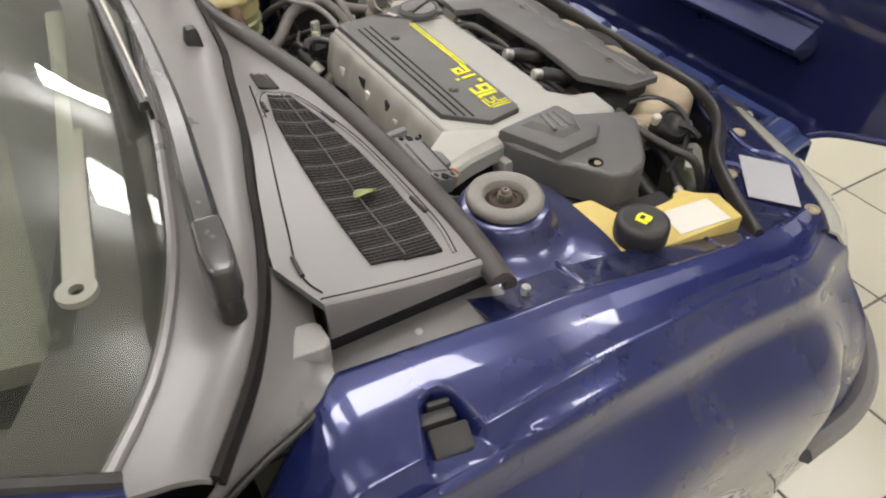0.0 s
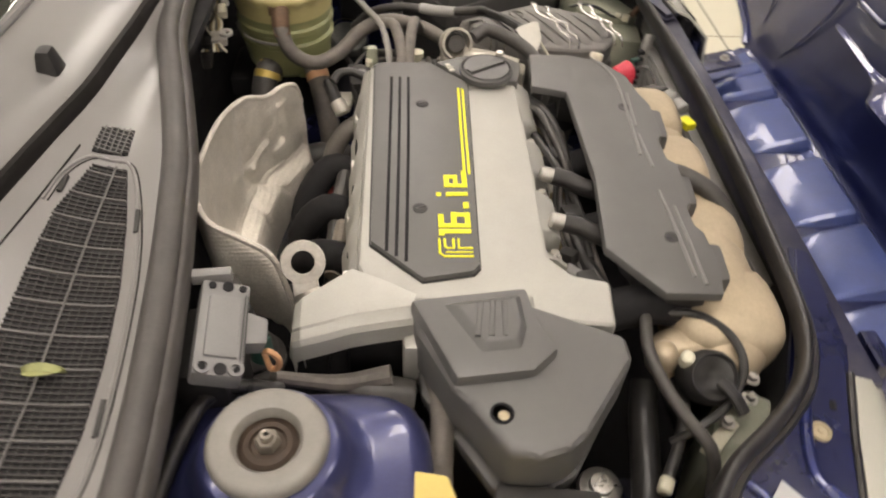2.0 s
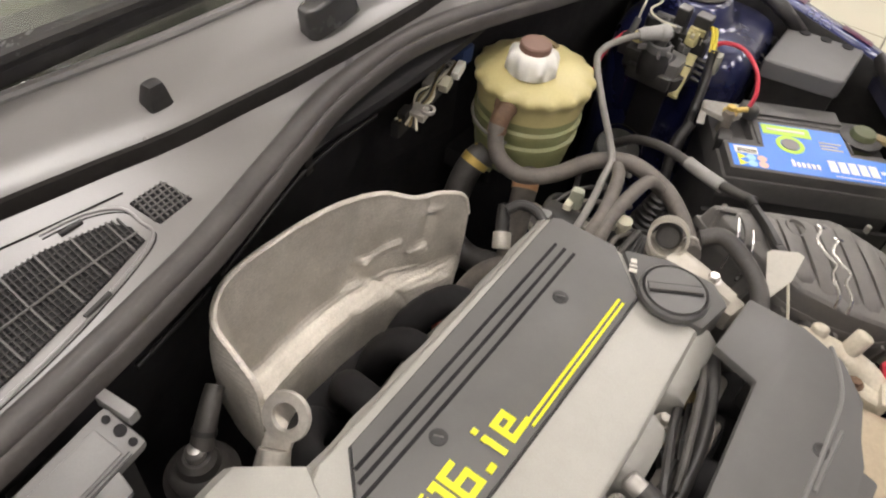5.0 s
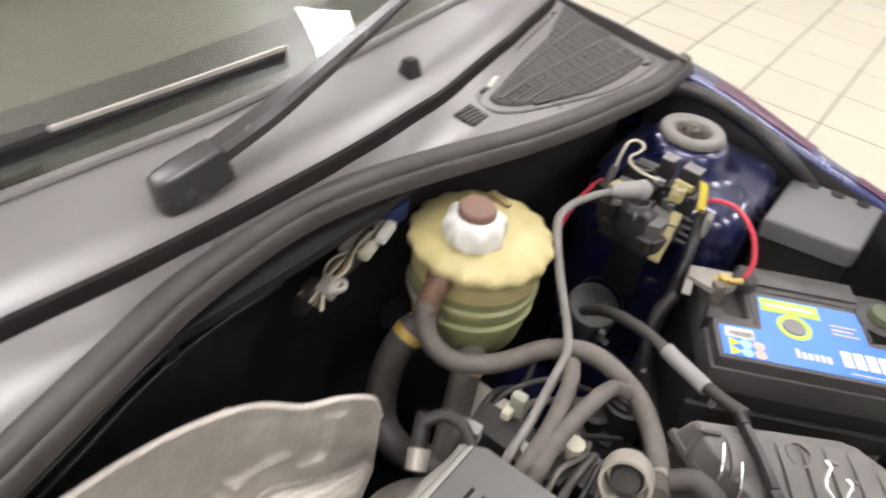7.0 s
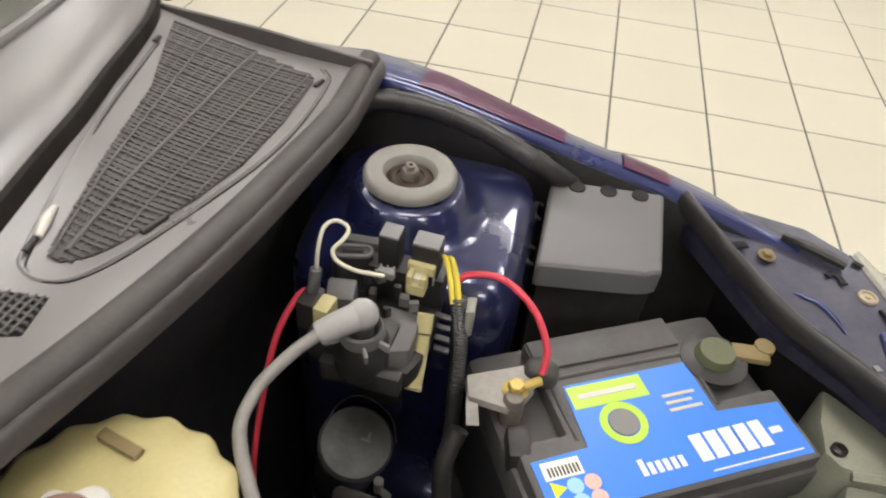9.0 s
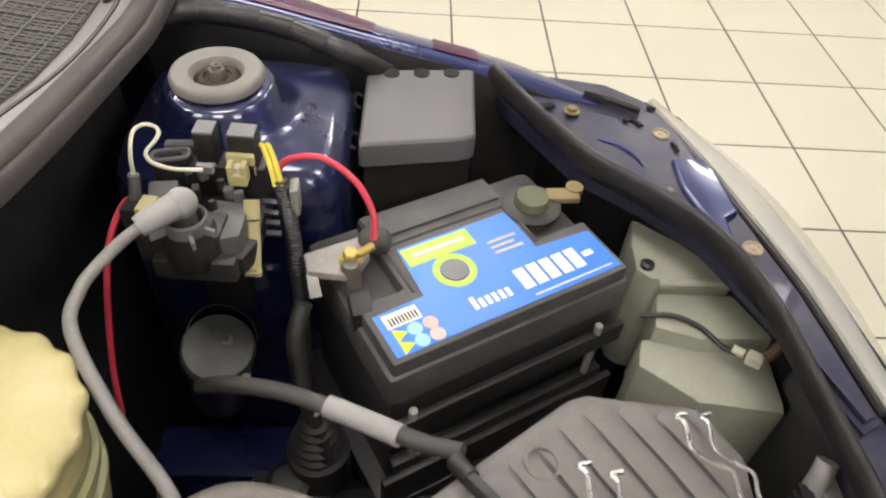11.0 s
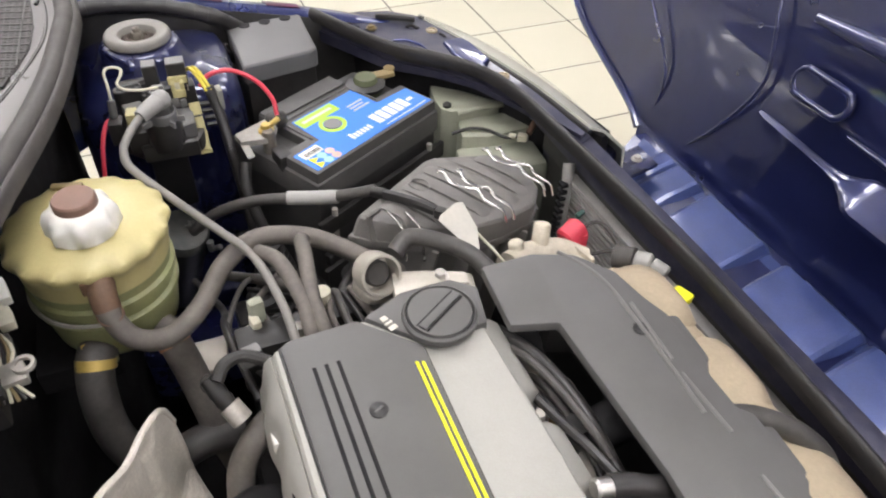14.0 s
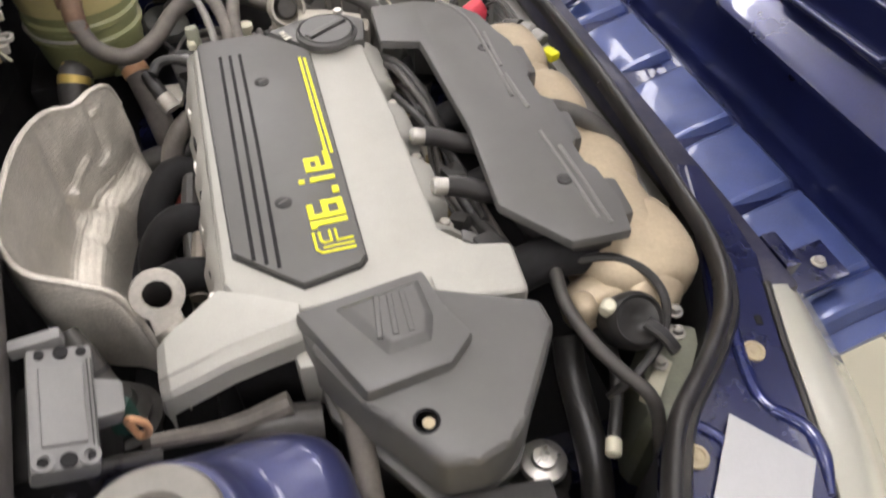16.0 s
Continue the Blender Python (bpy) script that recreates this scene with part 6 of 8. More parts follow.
for k in range(6):
    o = 0.006 * k
    part("wire", tube([(0.272 + o, 0.530 - 0.010 * k, 0.850 + 0.006 * (k % 3)), (0.278 + o * 0.8, 0.470, 0.872 + 0.007 * (k % 2)), (0.286 + 0.5 * o, 0.410 - 0.02 * (k % 2), 0.876 - 0.006 * (k % 3)), (0.276 + o, 0.330, 0.862 + 0.005 * (k % 2)), (0.288 + o * 0.7, 0.250, 0.860 + 0.004 * (k % 3)), (0.312 + o * 0.6, 0.195, 0.846)], 0.0028 + 0.0008 * (k % 3), 8, 5), (M_BLACK, M_RUBBER, M_BLACK, M_SEAL, M_BLACK, M_HOSE)[k], loom, "", 60)
for i in range(12):
    y = 0.215 + 0.026 * i
    x = 0.268 + 0.018 * random.random()
    part("connector", box((x, y, 0.846 + 0.03 * random.random()), (0.014, 0.018, 0.014), 0.003, turn(random.uniform(0, 90), random.uniform(-30, 30))), random.choice((M_BLACK, M_BLACK, M_GREYBOX, M_DULL, M_AMBER)), loom)

# lifting eyes
def eye(at, rz, rx, m, name):
    bm = lathe([(0.0125, -0.003), (0.0215, -0.003), (0.0225, 0.0), (0.0215, 0.003), (0.0125, 0.003), (0.0115, 0.0), (0.0125, -0.003)], (0, 0, 0), 28)
    bm = join(bm, box((0, -0.030, 0), (0.026, 0.030, 0.005), 0.002))
    bm.transform(Matrix.Translation(at) @ turn(rz, rx))
    return part(name, bm, m, engine, "pale zinc lifting eye")
eye((0.006, 0.248, 0.884), 10, 52, M_DULL, "lifting_eye")
part("eye_bracket", tube([(0.010, 0.228, 0.862), (0.018, 0.215, 0.852), (0.03, 0.205, 0.85), (0.04, 0.21, 0.84)], [0.014, 0.016, 0.014, 0.012], 12, 4), M_DULL, engine, "zinc bracket foot")
housing = part("thermostat_housing", join(bar([(0.190, 0.625, 0.898), (0.225, 0.618, 0.897), (0.262, 0.612, 0.890)], [0.034, 0.030, 0.024], 0.016, 4), rod((0.178, 0.660, 0.870), (0.178, 0.640, 0.892), 0.020, 20, 0.004), box((0.235, 0.622, 0.876), (0.08, 0.03, 0.024), 0.006, turn(-15))), M_PALE, engine, "pale cast aluminium thermostat housing", 45)
bolt((0.237, 0.618, 0.900), 0.006, 0.009, M_METAL, housing)
part("housing_ring", lathe([(0.0180, -0.013), (0.0208, -0.013), (0.0214, -0.009), (0.0214, 0.009), (0.0208, 0.012), (0.0180, 0.012), (0.0180, -0.013)], (0.178, 0.636, 0.910), 28, turn(10, 62)), M_PALE, housing, "pale metal band round a hose end")
part("housing_mouth", lathe([(0.0135, -0.02), (0.0135, 0.000), (0.011, 0.003), (0.0, 0.003)], (0.178, 0.636, 0.910), 20, turn(10, 62)), M_RUBBER, housing)

# exhaust side behind the cover
# pipes in near-black, with the shade behind the cover in the colour
for y in (0.26, 0.34, 0.42, 0.50):
    part("exhaust_pipe", tube([(0.045, y, 0.79), (0.01, y, 0.80), (-0.02, y * 0.7 + 0.115, 0.77), (-0.03, y * 0.4 + 0.23, 0.70)], 0.019, 12, 4), M_VOID, engine, "near-black exhaust manifold pipe", 60)
sens = part("rail_sensor", tube([(0.004, 0.598, 0.874), (0.010, 0.588, 0.864), (0.018, 0.576, 0.852)], [0.0070, 0.0080, 0.0080], 14, 4), M_BLACK, engine, "dark ribbed sensor plug", 50)
part("collar", tube([(0.017, 0.578, 0.853), (0.021, 0.572, 0.848), (0.025, 0.566, 0.842)], 0.0105, 16, 3), M_DULL, sens, "pale metal collar")
for k in range(3):
    part("grip_ring", lathe([(0.0084, -0.001), (0.0092, -0.001), (0.0092, 0.001), (0.0084, 0.001), (0.0084, -0.001)], Vector((0.006, 0.594, 0.870)).lerp(Vector((0.014, 0.582, 0.858)), k / 2), 14, turn(-30, 50)), M_BLACK, sens)
part("sensor_lead", tube([(0.012, 0.588, 0.878), (0.022, 0.600, 0.884), (0.040, 0.605, 0.882), (0.062, 0.592, 0.878)], 0.006, 10, 5), M_BLACK, sens)
part("rear_hose", tube([(0.055, 0.575, 0.825), (0.030, 0.555, 0.822), (0.012, 0.540, 0.800), (0.004, 0.51, 0.77)], 0.013, 12, 5), M_HOSE, engine)
part("brake_servo_hose", tube([(0.03, 0.50, 0.800), (0.024, 0.43, 0.796), (0.020, 0.37, 0.775), (0.020, 0.32, 0.75)], 0.010, 10, 5), M_RUBBER, engine)
part("front_pipe", tube([(0.095, 0.128, 0.862), (0.055, 0.124, 0.856), (0.025, 0.118, 0.868), (-0.004, 0.106, 0.893)], [0.010, 0.009, 0.007, 0.006], 10, 5), M_HOSE, engine, "dusty rubber breather pipe")
part("front_bulge", tube([(0.045, 0.122, 0.835), (0.075, 0.120, 0.842), (0.115, 0.118, 0.838)], [0.016, 0.020, 0.018], 14, 5), M_RUBBER, engine)
mount = part("engine_mount", join(lathe([(0.030, 0.70), (0.030, 0.715), (0.018, 0.720), (0.018, 0.735)], (0.30, 0.075, 0), 24), box((0.22, 0.06, 0.700), (0.20, 0.07, 0.03), 0.008)), M_BLACK, engine, "black engine mount bracket")
part("mount_washer", lathe([(0.021, 0.735), (0.023, 0.739), (0.021, 0.744), (0.012, 0.746), (0.011, 0.752), (0.0, 0.753)], (0.30, 0.075, 0), 24), M_METAL, mount, "bright mount washer")
part("lower_hose", tube([(0.352, 0.160, 0.80), (0.346, 0.130, 0.785), (0.340, 0.085, 0.775), (0.332, 0.040, 0.765), (0.322, 0.010, 0.74), (0.318, -0.01, 0.66)], 0.0145, 14, 5), M_BLACK, engine, "shiny black coolant hose", 60)
part("lower_hose", tube([(0.345, 0.222, 0.856), (0.341, 0.185, 0.870), (0.336, 0.152, 0.868), (0.343, 0.115, 0.862), (0.357, 0.085, 0.855), (0.376, 0.055, 0.842), (0.382, 0.03, 0.79)], 0.0062, 10, 6), M_RUBBER, engine, "black braided hose", 60)
part("thin_pipe", tube([(0.362, 0.165, 0.835), (0.374, 0.125, 0.826), (0.360, 0.082, 0.822), (0.340, 0.046, 0.818)], 0.0055, 10, 6), M_BLACK, engine, "thin shiny black pipe", 60)
part("pipe_end", rod((0.340, 0.046, 0.818), (0.333, 0.032, 0.816), 0.007, 12, 0.002), M_CREAM, engine, "cream plastic pipe end")
part("pipe", tube([(0.125, 0.150, 0.83), (0.138, 0.120, 0.852), (0.140, 0.085, 0.85), (0.137, 0.045, 0.845), (0.135, 0.02, 0.86)], 0.0105, 12, 5), M_HOSE, engine, "grey dusty return hose")

M_RUSTRED = mat("dull_red_plastic", (0.32, 0.05, 0.04), 0.5, 0, 0.15, 300, 20, 0.05)
part("sensor_block", box((0.028, 0.456, 0.778), (0.014, 0.034, 0.034), 0.005, turn(6)), M_PALE, engine, "pale sensor bracket behind the cover")
M_OLDBRACKET = mat("dusty_bracket_steel", (0.24, 0.21, 0.175), 0.55, 0.2, 0.25, 260, 40, 0.3, dust=0.4, dust_color=(0.30, 0.25, 0.19))
part("bracket_plate", tube([(0.031, 0.458, 0.786), (0.031, 0.415, 0.790), (0.028, 0.365, 0.792), (0.022, 0.320, 0.785)], [0.008, 0.009, 0.009, 0.009], 10, 5), M_OLDBRACKET, engine, "dusty metal bracket behind the cover")
for y in (0.245, 0.335, 0.425, 0.520):
    part("flank_tab", box((0.0500, y, 0.862), (0.012, 0.014, 0.014), 0.003), M_WHITE, cover, "pale clip on the cover's edge")
part("red_cap", box((0.007, 0.483, 0.772), (0.014, 0.016, 0.016), 0.003, turn(6)), M_RUSTRED, engine, "small dull red plug cap")

# ---- heat shield ----
RIM = [(-0.002, 0.224, 0.815), (-0.012, 0.238, 0.858), (-0.024, 0.246, 0.896), (-0.050, 0.250, 0.915), (-0.080, 0.256, 0.932), (-0.096, 0.288, 0.945), (-0.098, 0.350, 0.944), (-0.094, 0.420, 0.936), (-0.082, 0.478, 0.921), (-0.064, 0.515, 0.900), (-0.050, 0.545, 0.895), (-0.037, 0.572, 0.881), (-0.032, 0.580, 0.852)]
rimc = cr(RIM, 16)
rows = []
for k in range(73):
    t = k / 72
    row = []
    for i, q in enumerate(rimc):
        ctr = Vector((0.010, 0.40, 0))
        drop = (q.z - 0.735) * float(np.interp(t, (0, 0.50, 0.56, 0.74, 0.80, 1), (0, 0.60, 0.64, 0.72, 0.78, 1)))
        pull = 0.07 * t + 0.04 * math.sin(i * 0.172) * t * (1 - t) + float(np.interp(t, (0, 0.52, 0.60, 0.72, 0.80, 1), (0, 0, 0.03, 0.13, 0.16, 0.18)))
        row.append(Vector((q.x + (ctr.x - q.x) * pull * 1.5, q.y + (ctr.y - q.y) * pull, q.z - drop)))
    rows.append(row)
shield = thing("heat_shield", (-0.06, 0.40, 0.735), "embossed aluminium heat shield over the exhaust manifold", "heat shield")
FOLDS = ((122, 0, 116, 34, -0.0060, 5.0), (109, 24, 121, 28, 0.0030, 2.4), (121, 28, 137, 23, 0.0042, 2.4), (117, 28, 126, 45, -0.0042, 2.6), (126, 45, 139, 58, -0.0032, 2.6), (142, 28, 152, 27, 0.0032, 2.0), (154, 2, 151, 22, -0.0050, 6.0), (135, 69, 158, 64, 0.0030, 2.2), (114, 42, 110, 66, -0.0030, 2.6), (74, 4, 78, 40, -0.0030, 5.0), (150, 10, 162, 7, 0.0022, 1.8), (127, 40, 148, 37, 0.0018, 1.8), (40, 8, 58, 20, 0.0022, 2.4))


def fold(i, k):
    """Sharp hand-made creases in the foil, over its grid."""
    total = 0.0
    for i0, k0, i1, k1, high, wide in FOLDS:
        di, dk = i1 - i0, k1 - k0
        t = min(1.0, max(0.0, ((i - i0) * di + (k - k0) * dk) / (di * di + dk * dk)))
        total += high * max(0.0, 1 - math.hypot(i - i0 - t * di, k - k0 - t * dk) / wide)
    return total


for k, row in enumerate(rows):
    for i, q in enumerate(row):
        out = fold(i, k) + (0.0006 + 0.0012 * min(1.0, max(0.0, (i - 112) / 20))) * (noise.noise(q * 34) + 1.2 * (noise.noise(q * 26 + Vector((3, 0, 0))) ** 2 + 0.004) ** 0.4) * min(1, k / 8)
        slant = min(1.0, max(0.0, (i - 112) / 16))
        q.x += out * (1 - 0.25 * slant)
        q.y -= out * 0.65 * slant
part("sheet", sheet(rows, 0.0016), M_SHIELD, shield, "", 45)
part("rolled_rim", tube(RIM, 0.0034, 8, 5), M_SHIELD, shield)
apron = []
for k in range(7):
    t = k / 6
    apron.append([q + Vector((-0.004 * t + 0.010 * t * t, -0.012 * math.sin(1.5 * t) - 0.002 * t, -0.085 * t * t - 0.012 * t)) + Vector((0.002, 0.002, 0.002)) * noise.noise(q * 45 + Vector((0, 0, 3 * t))) for q in rimc[10:84:2]])
part("apron", sheet(apron, 0.0016), M_SHIELD, shield, "outer apron of the shield below its rim", 45)
part("stand", box((-0.045, 0.40, 0.735), (0.05, 0.20, 0.012), 0.004), M_VOID, shield)

# ---- hoses, leads and pipes ----
def hose(name, pts, r, m, label, cat, **k):
    return single(name, tube(pts, r, **k), m, label, cat, sharp=60)


tank_port = (-0.066, 0.706, 0.918)
coolant = thing("coolant_hose", tank_port, "dusty grey rubber coolant hose from tank to engine", "hose")
part("tube", tube([tank_port, (-0.066, 0.684, 0.905), (-0.052, 0.672, 0.872), (-0.022, 0.682, 0.850), (0.012, 0.710, 0.852), (0.045, 0.745, 0.870), (0.085, 0.768, 0.874), (0.135, 0.762, 0.866), (0.170, 0.735, 0.860), (0.195, 0.690, 0.868), (0.205, 0.655, 0.885)], 0.0105, 14), M_HOSE, coolant, "", 60)
part("clamp", lathe([(0.0105, -0.005), (0.0118, -0.005), (0.0118, 0.005), (0.0105, 0.005), (0.0105, -0.005)], (-0.064, 0.681, 0.899), 20, turn(0, 30)), M_RUST, coolant, "rusty spring clamp")
part("clamp", lathe([(0.0105, -0.005), (0.0118, -0.005), (0.0118, 0.005), (0.0105, 0.005), (0.0105, -0.005)], (0.198, 0.683, 0.871), 20, turn(0, 60)), M_DULL, coolant, "steel hose clamp")
heat = thing("heater_hose", (-0.104, 0.672, 0.70), "black heater hose with a yellowish spring clamp under the tank", "hose")
part("tube", tube([(-0.085, 0.735, 0.815), (-0.098, 0.712, 0.818), (-0.105, 0.690, 0.790), (-0.104, 0.672, 0.745), (-0.088, 0.655, 0.712), (-0.055, 0.648, 0.702), (-0.018, 0.652, 0.708), (0.02, 0.655, 0.70)], 0.0185, 16), M_RUBBER, heat, "", 60)
ring = part("spring_clamp", tube([(-0.0985, 0.7095, 0.8165), (-0.0996, 0.706, 0.8128), (-0.1005, 0.7025, 0.809)], 0.0196, 22, 4), M_CLAMP, heat, "yellowish spring clamp")
part("clamp_tang", box((-0.103, 0.716, 0.831), (0.010, 0.005, 0.010), 0.001, turn(10, 40)), M_CLAMP, ring)
heat = thing("heater_hose", (-0.014, 0.690, 0.70), "dusty black heater hose with an orange collar running down", "hose")
part("tube", tube([(-0.040, 0.745, 0.812), (-0.026, 0.718, 0.812), (-0.014, 0.690, 0.770), (-0.004, 0.664, 0.71), (0.01, 0.64, 0.65)], 0.0165, 16), M_HOSE, heat, "", 60)
part("collar", tube([(-0.0265, 0.7185, 0.8115), (-0.0245, 0.7145, 0.808), (-0.0230, 0.711, 0.8045)], 0.0176, 22, 4), M_ORANGE, heat, "orange rubber collar")
hose("ignition_lead", [(-0.003, 0.937, 0.945), (-0.013, 0.920, 0.944), (-0.023, 0.899, 0.941), (-0.027, 0.880, 0.940), (-0.022, 0.848, 0.938), (0.014, 0.800, 0.920), (0.050, 0.765, 0.895), (0.068, 0.735, 0.892), (0.078, 0.690, 0.900), (0.086, 0.640, 0.893), (0.088, 0.605, 0.878), (0.090, 0.592, 0.850)], 0.0046, M_LEAD, "grey high-tension ignition lead", "lead", seg=10)
hose("spark_lead", [(0.080, 0.725, 0.893), (0.094, 0.690, 0.906), (0.104, 0.640, 0.897), (0.104, 0.606, 0.880), (0.104, 0.592, 0.850)], 0.0078, M_HOSE, "grey rubber spark plug lead", "lead", seg=10)
hose("spark_lead", [(0.132, 0.756, 0.866), (0.124, 0.725, 0.895), (0.120, 0.690, 0.908), (0.114, 0.640, 0.897), (0.116, 0.606, 0.880), (0.117, 0.592, 0.850)], 0.0078, M_HOSE, "grey rubber spark plug lead", "lead", seg=10)
hose("earth_cable", [(0.02, 0.905, 0.790), (0.055, 0.882, 0.830), (0.105, 0.862, 0.850), (0.160, 0.839, 0.855), (0.205, 0.814, 0.868), (0.232, 0.803, 0.876)], 0.0068, M_RUBBER, "black battery earth cable", "cable", seg=10)
single("cable_sleeve", tube([(0.135, 0.850, 0.854), (0.160, 0.839, 0.8555), (0.190, 0.822, 0.862)], 0.0086, 12, 4), M_GREYRUB, "pale grey sleeve on the earth cable", "sleeve", sharp=60)
hose("vent_pipe", [(0.205, 0.662, 0.905), (0.225, 0.672, 0.912), (0.255, 0.662, 0.905), (0.280, 0.640, 0.898), (0.292, 0.612, 0.892)], 0.0095, M_RUBBER, "black rubber breather pipe by the oil filler", "pipe", seg=12)
for i in range(9):
    y0, y1 = 0.66 + 0.10 * random.random(), 0.60 + 0.02 * random.random()
    x0 = 0.02 + 0.16 * random.random()
    pts = [(x0 + random.uniform(-0.06, 0.06), y0 + 0.08, 0.76 + 0.05 * random.random()), (x0, y0, 0.80 + 0.05 * random.random()), (x0 + random.uniform(-0.03, 0.03), (y0 + y1) / 2, 0.83 + 0.03 * random.random()), (x0 + random.uniform(-0.03, 0.03), y1 - 0.01, 0.83)]
    hose("loom_wire", pts, random.choice((0.003, 0.004, 0.006)), random.choice((M_BLACK, M_HOSE, M_RUBBER)), "thin dusty engine wire behind the head", "wire", seg=8)
single("coil_bracket", join(box((0.085, 0.640, 0.835), (0.10, 0.035, 0.06), 0.006), box((0.14, 0.655, 0.845), (0.06, 0.04, 0.04), 0.006)), M_BLACK, "black coil block on the end of the head", "coil")
single("coil_screw", join(lathe([(0.006, 0), (0.006, 0.012), (0.009, 0.013), (0.009, 0.02), (0.0, 0.021)], (0.126, 0.655, 0.866), 12)), M_CREAM, "cream plastic plug on the coil block", "plug")
single("engine_plug", box((0.045, 0.612, 0.872), (0.022, 0.014, 0.016), 0.004, turn(12)), M_GREYBOX, "grey plastic connector behind the cover", "connector")
single("engine_plug", box((0.058, 0.655, 0.856), (0.010, 0.016, 0.034), 0.004, turn(8)), M_CREAM, "cream plastic connector behind the cover", "connector")

single("loom_clip", join(box((0.062, 0.664, 0.868), (0.016, 0.012, 0.040), 0.005, turn(10)), box((0.060, 0.662, 0.842), (0.024, 0.016, 0.024), 0.005, turn(10))), M_HEADBACK, "pale green plastic lead holder behind the head", "lead holder")
single("bell_housing_cover", prism([(-0.030, 0.748), (0.028, 0.748), (0.022, 0.700), (-0.018, 0.702)], 0.752, 0.760, 0.003), M_PALE, "pale metal cover deep beside the gearbox", "cover")
single("loom_connector", box((0.112, 0.648, 0.880), (0.016, 0.014, 0.012), 0.003, turn(20, 15)), M_CREAM, "cream plastic connector in the leads", "connector")
single("loom_connector", box((0.094, 0.625, 0.872), (0.014, 0.012, 0.018), 0.003, turn(-15)), M_DULL, "grey metal connector in the leads", "connector")
for k in range(4):
    hose("loom_wire", [(0.128 + 0.012 * k, 0.700 - 0.012 * k, 0.838 + 0.004 * (k % 3)), (0.134 + 0.008 * k, 0.664, 0.864 + 0.005 * (k % 2)), (0.128 + 0.013 * k, 0.630, 0.878 - 0.004 * k), (0.130 + 0.013 * k, 0.604, 0.872), (0.132 + 0.013 * k, 0.590, 0.850)], 0.0030 + 0.0012 * (k % 2), (M_HOSE, M_RUBBER, M_BLACK, M_HOSE)[k], "thin dusty wire beside the oil filler", "wire", seg=8)

# ---- expansion tank ----
TX, TY = -0.072, 0.776
tank = thing("expansion_tank", (TX, TY, 0.80), "yellowed plastic coolant expansion tank, part filled", "coolant tank")
part("upper_shell", lathe([(0.070, 0.896), (0.0715, 0.914), (0.0735, 0.922), (0.0755, 0.924), (0.0770, 0.929), (0.0760, 0.934), (0.0700, 0.938), (0.064, 0.941), (0.050, 0.946), (0.036, 0.949), (0.0, 0.950)], (TX, TY, 0), 128, None, 16, 0.024, 2, 6), M_TANK, tank, "scalloped yellowed upper shell", 45)
part("lower_shell", lathe([(0.038, 0.795), (0.053, 0.800), (0.062, 0.812), (0.065, 0.830), (0.066, 0.850), (0.0705, 0.853), (0.0705, 0.858), (0.0665, 0.861), (0.0670, 0.872), (0.0715, 0.875), (0.0715, 0.881), (0.068, 0.884), (0.069, 0.899)], (TX, TY, 0), 56), M_TANK_LOW, tank, "green-tinged lower shell with coolant", 45)
part("neck", lathe([(0.026, 0.944), (0.025, 0.955), (0.0, 0.955)], (TX + 0.003, TY - 0.022, 0), 28), M_TANK, tank)
cap = part("cap", lathe([(0.0305, 0.947), (0.0315, 0.950), (0.0310, 0.963), (0.0280, 0.971), (0.0220, 0.975), (0.019, 0.975)], (TX + 0.003, TY - 0.022, 0), 64, None, 8, 0.085, 1, 3), M_WHITE, tank, "white ribbed pressure cap", 50)
part("cap_button", lathe([(0.0195, 0.973), (0.0195, 0.982), (0.018, 0.984), (0.0, 0.9845)], (TX + 0.003, TY - 0.022, 0), 32), M_BROWN, cap, "brown cap centre")
part("level_tab", box((TX - 0.010, TY + 0.044, 0.9515), (0.030, 0.008, 0.004), 0.0015, turn(-14)), M_AMBER, tank)
part("outlet", join(tube([(TX + 0.006, TY - 0.060, 0.914), (TX + 0.006, TY - 0.072, 0.917), (TX + 0.006, TY - 0.084, 0.913), (TX + 0.007, TY - 0.092, 0.903)], [0.0120, 0.0122, 0.0124, 0.0120], 16, 5), box((TX - 0.006, TY - 0.072, 0.920), (0.010, 0.012, 0.014), 0.003)), M_RUST, tank, "rust-brown outlet spigot with clamp")
for dx, dy in ((-0.020, -0.048), (0.030, -0.040)):
    part("spigot", rod((TX + dx, TY + dy, 0.815), (TX + dx * 1.1, TY + dy * 1.25, 0.800), 0.014, 14), M_TANK_LOW, tank)
strap = [(TX + 0.072 * math.cos(a), TY + 0.072 * math.sin(a), 0.866) for a in [radians(d) for d in range(150, 281, 13)]]
part("wire_strap", tube(strap, 0.0022, 6, 2), M_DULL, tank)
part("tank_bracket", box((TX - 0.05, TY, 0.78), (0.08, 0.10, 0.03), 0.006), M_VOID, tank)

# ---- ignition module and relays before the strut ----
mod = thing("ignition_module", (0.01, 1.02, 0.80), "black ignition coil module with relays on an amber bracket", "ignition module")
M_TANBLOCK = mat("yellowed_nylon", (0.44, 0.39, 0.19), 0.5, 0, 0.12, 300, 25, 0.1, dust=0.2, dust_color=(0.3, 0.25, 0.15))
part("base_plate", prism([(-0.036, 1.064), (0.066, 1.064), (0.064, 0.985), (0.056, 0.966), (-0.010, 0.964), (-0.032, 0.990)][::-1], 0.866, 0.884, 0.004), M_BLACK, mod)
part("face_plate", prism([(0.026, 1.016), (0.056, 1.012), (0.055, 0.974), (0.034, 0.966), (0.024, 0.972)][::-1], 0.884, 0.9035, 0.003), M_PLATE, mod, "flat brown-grey face")
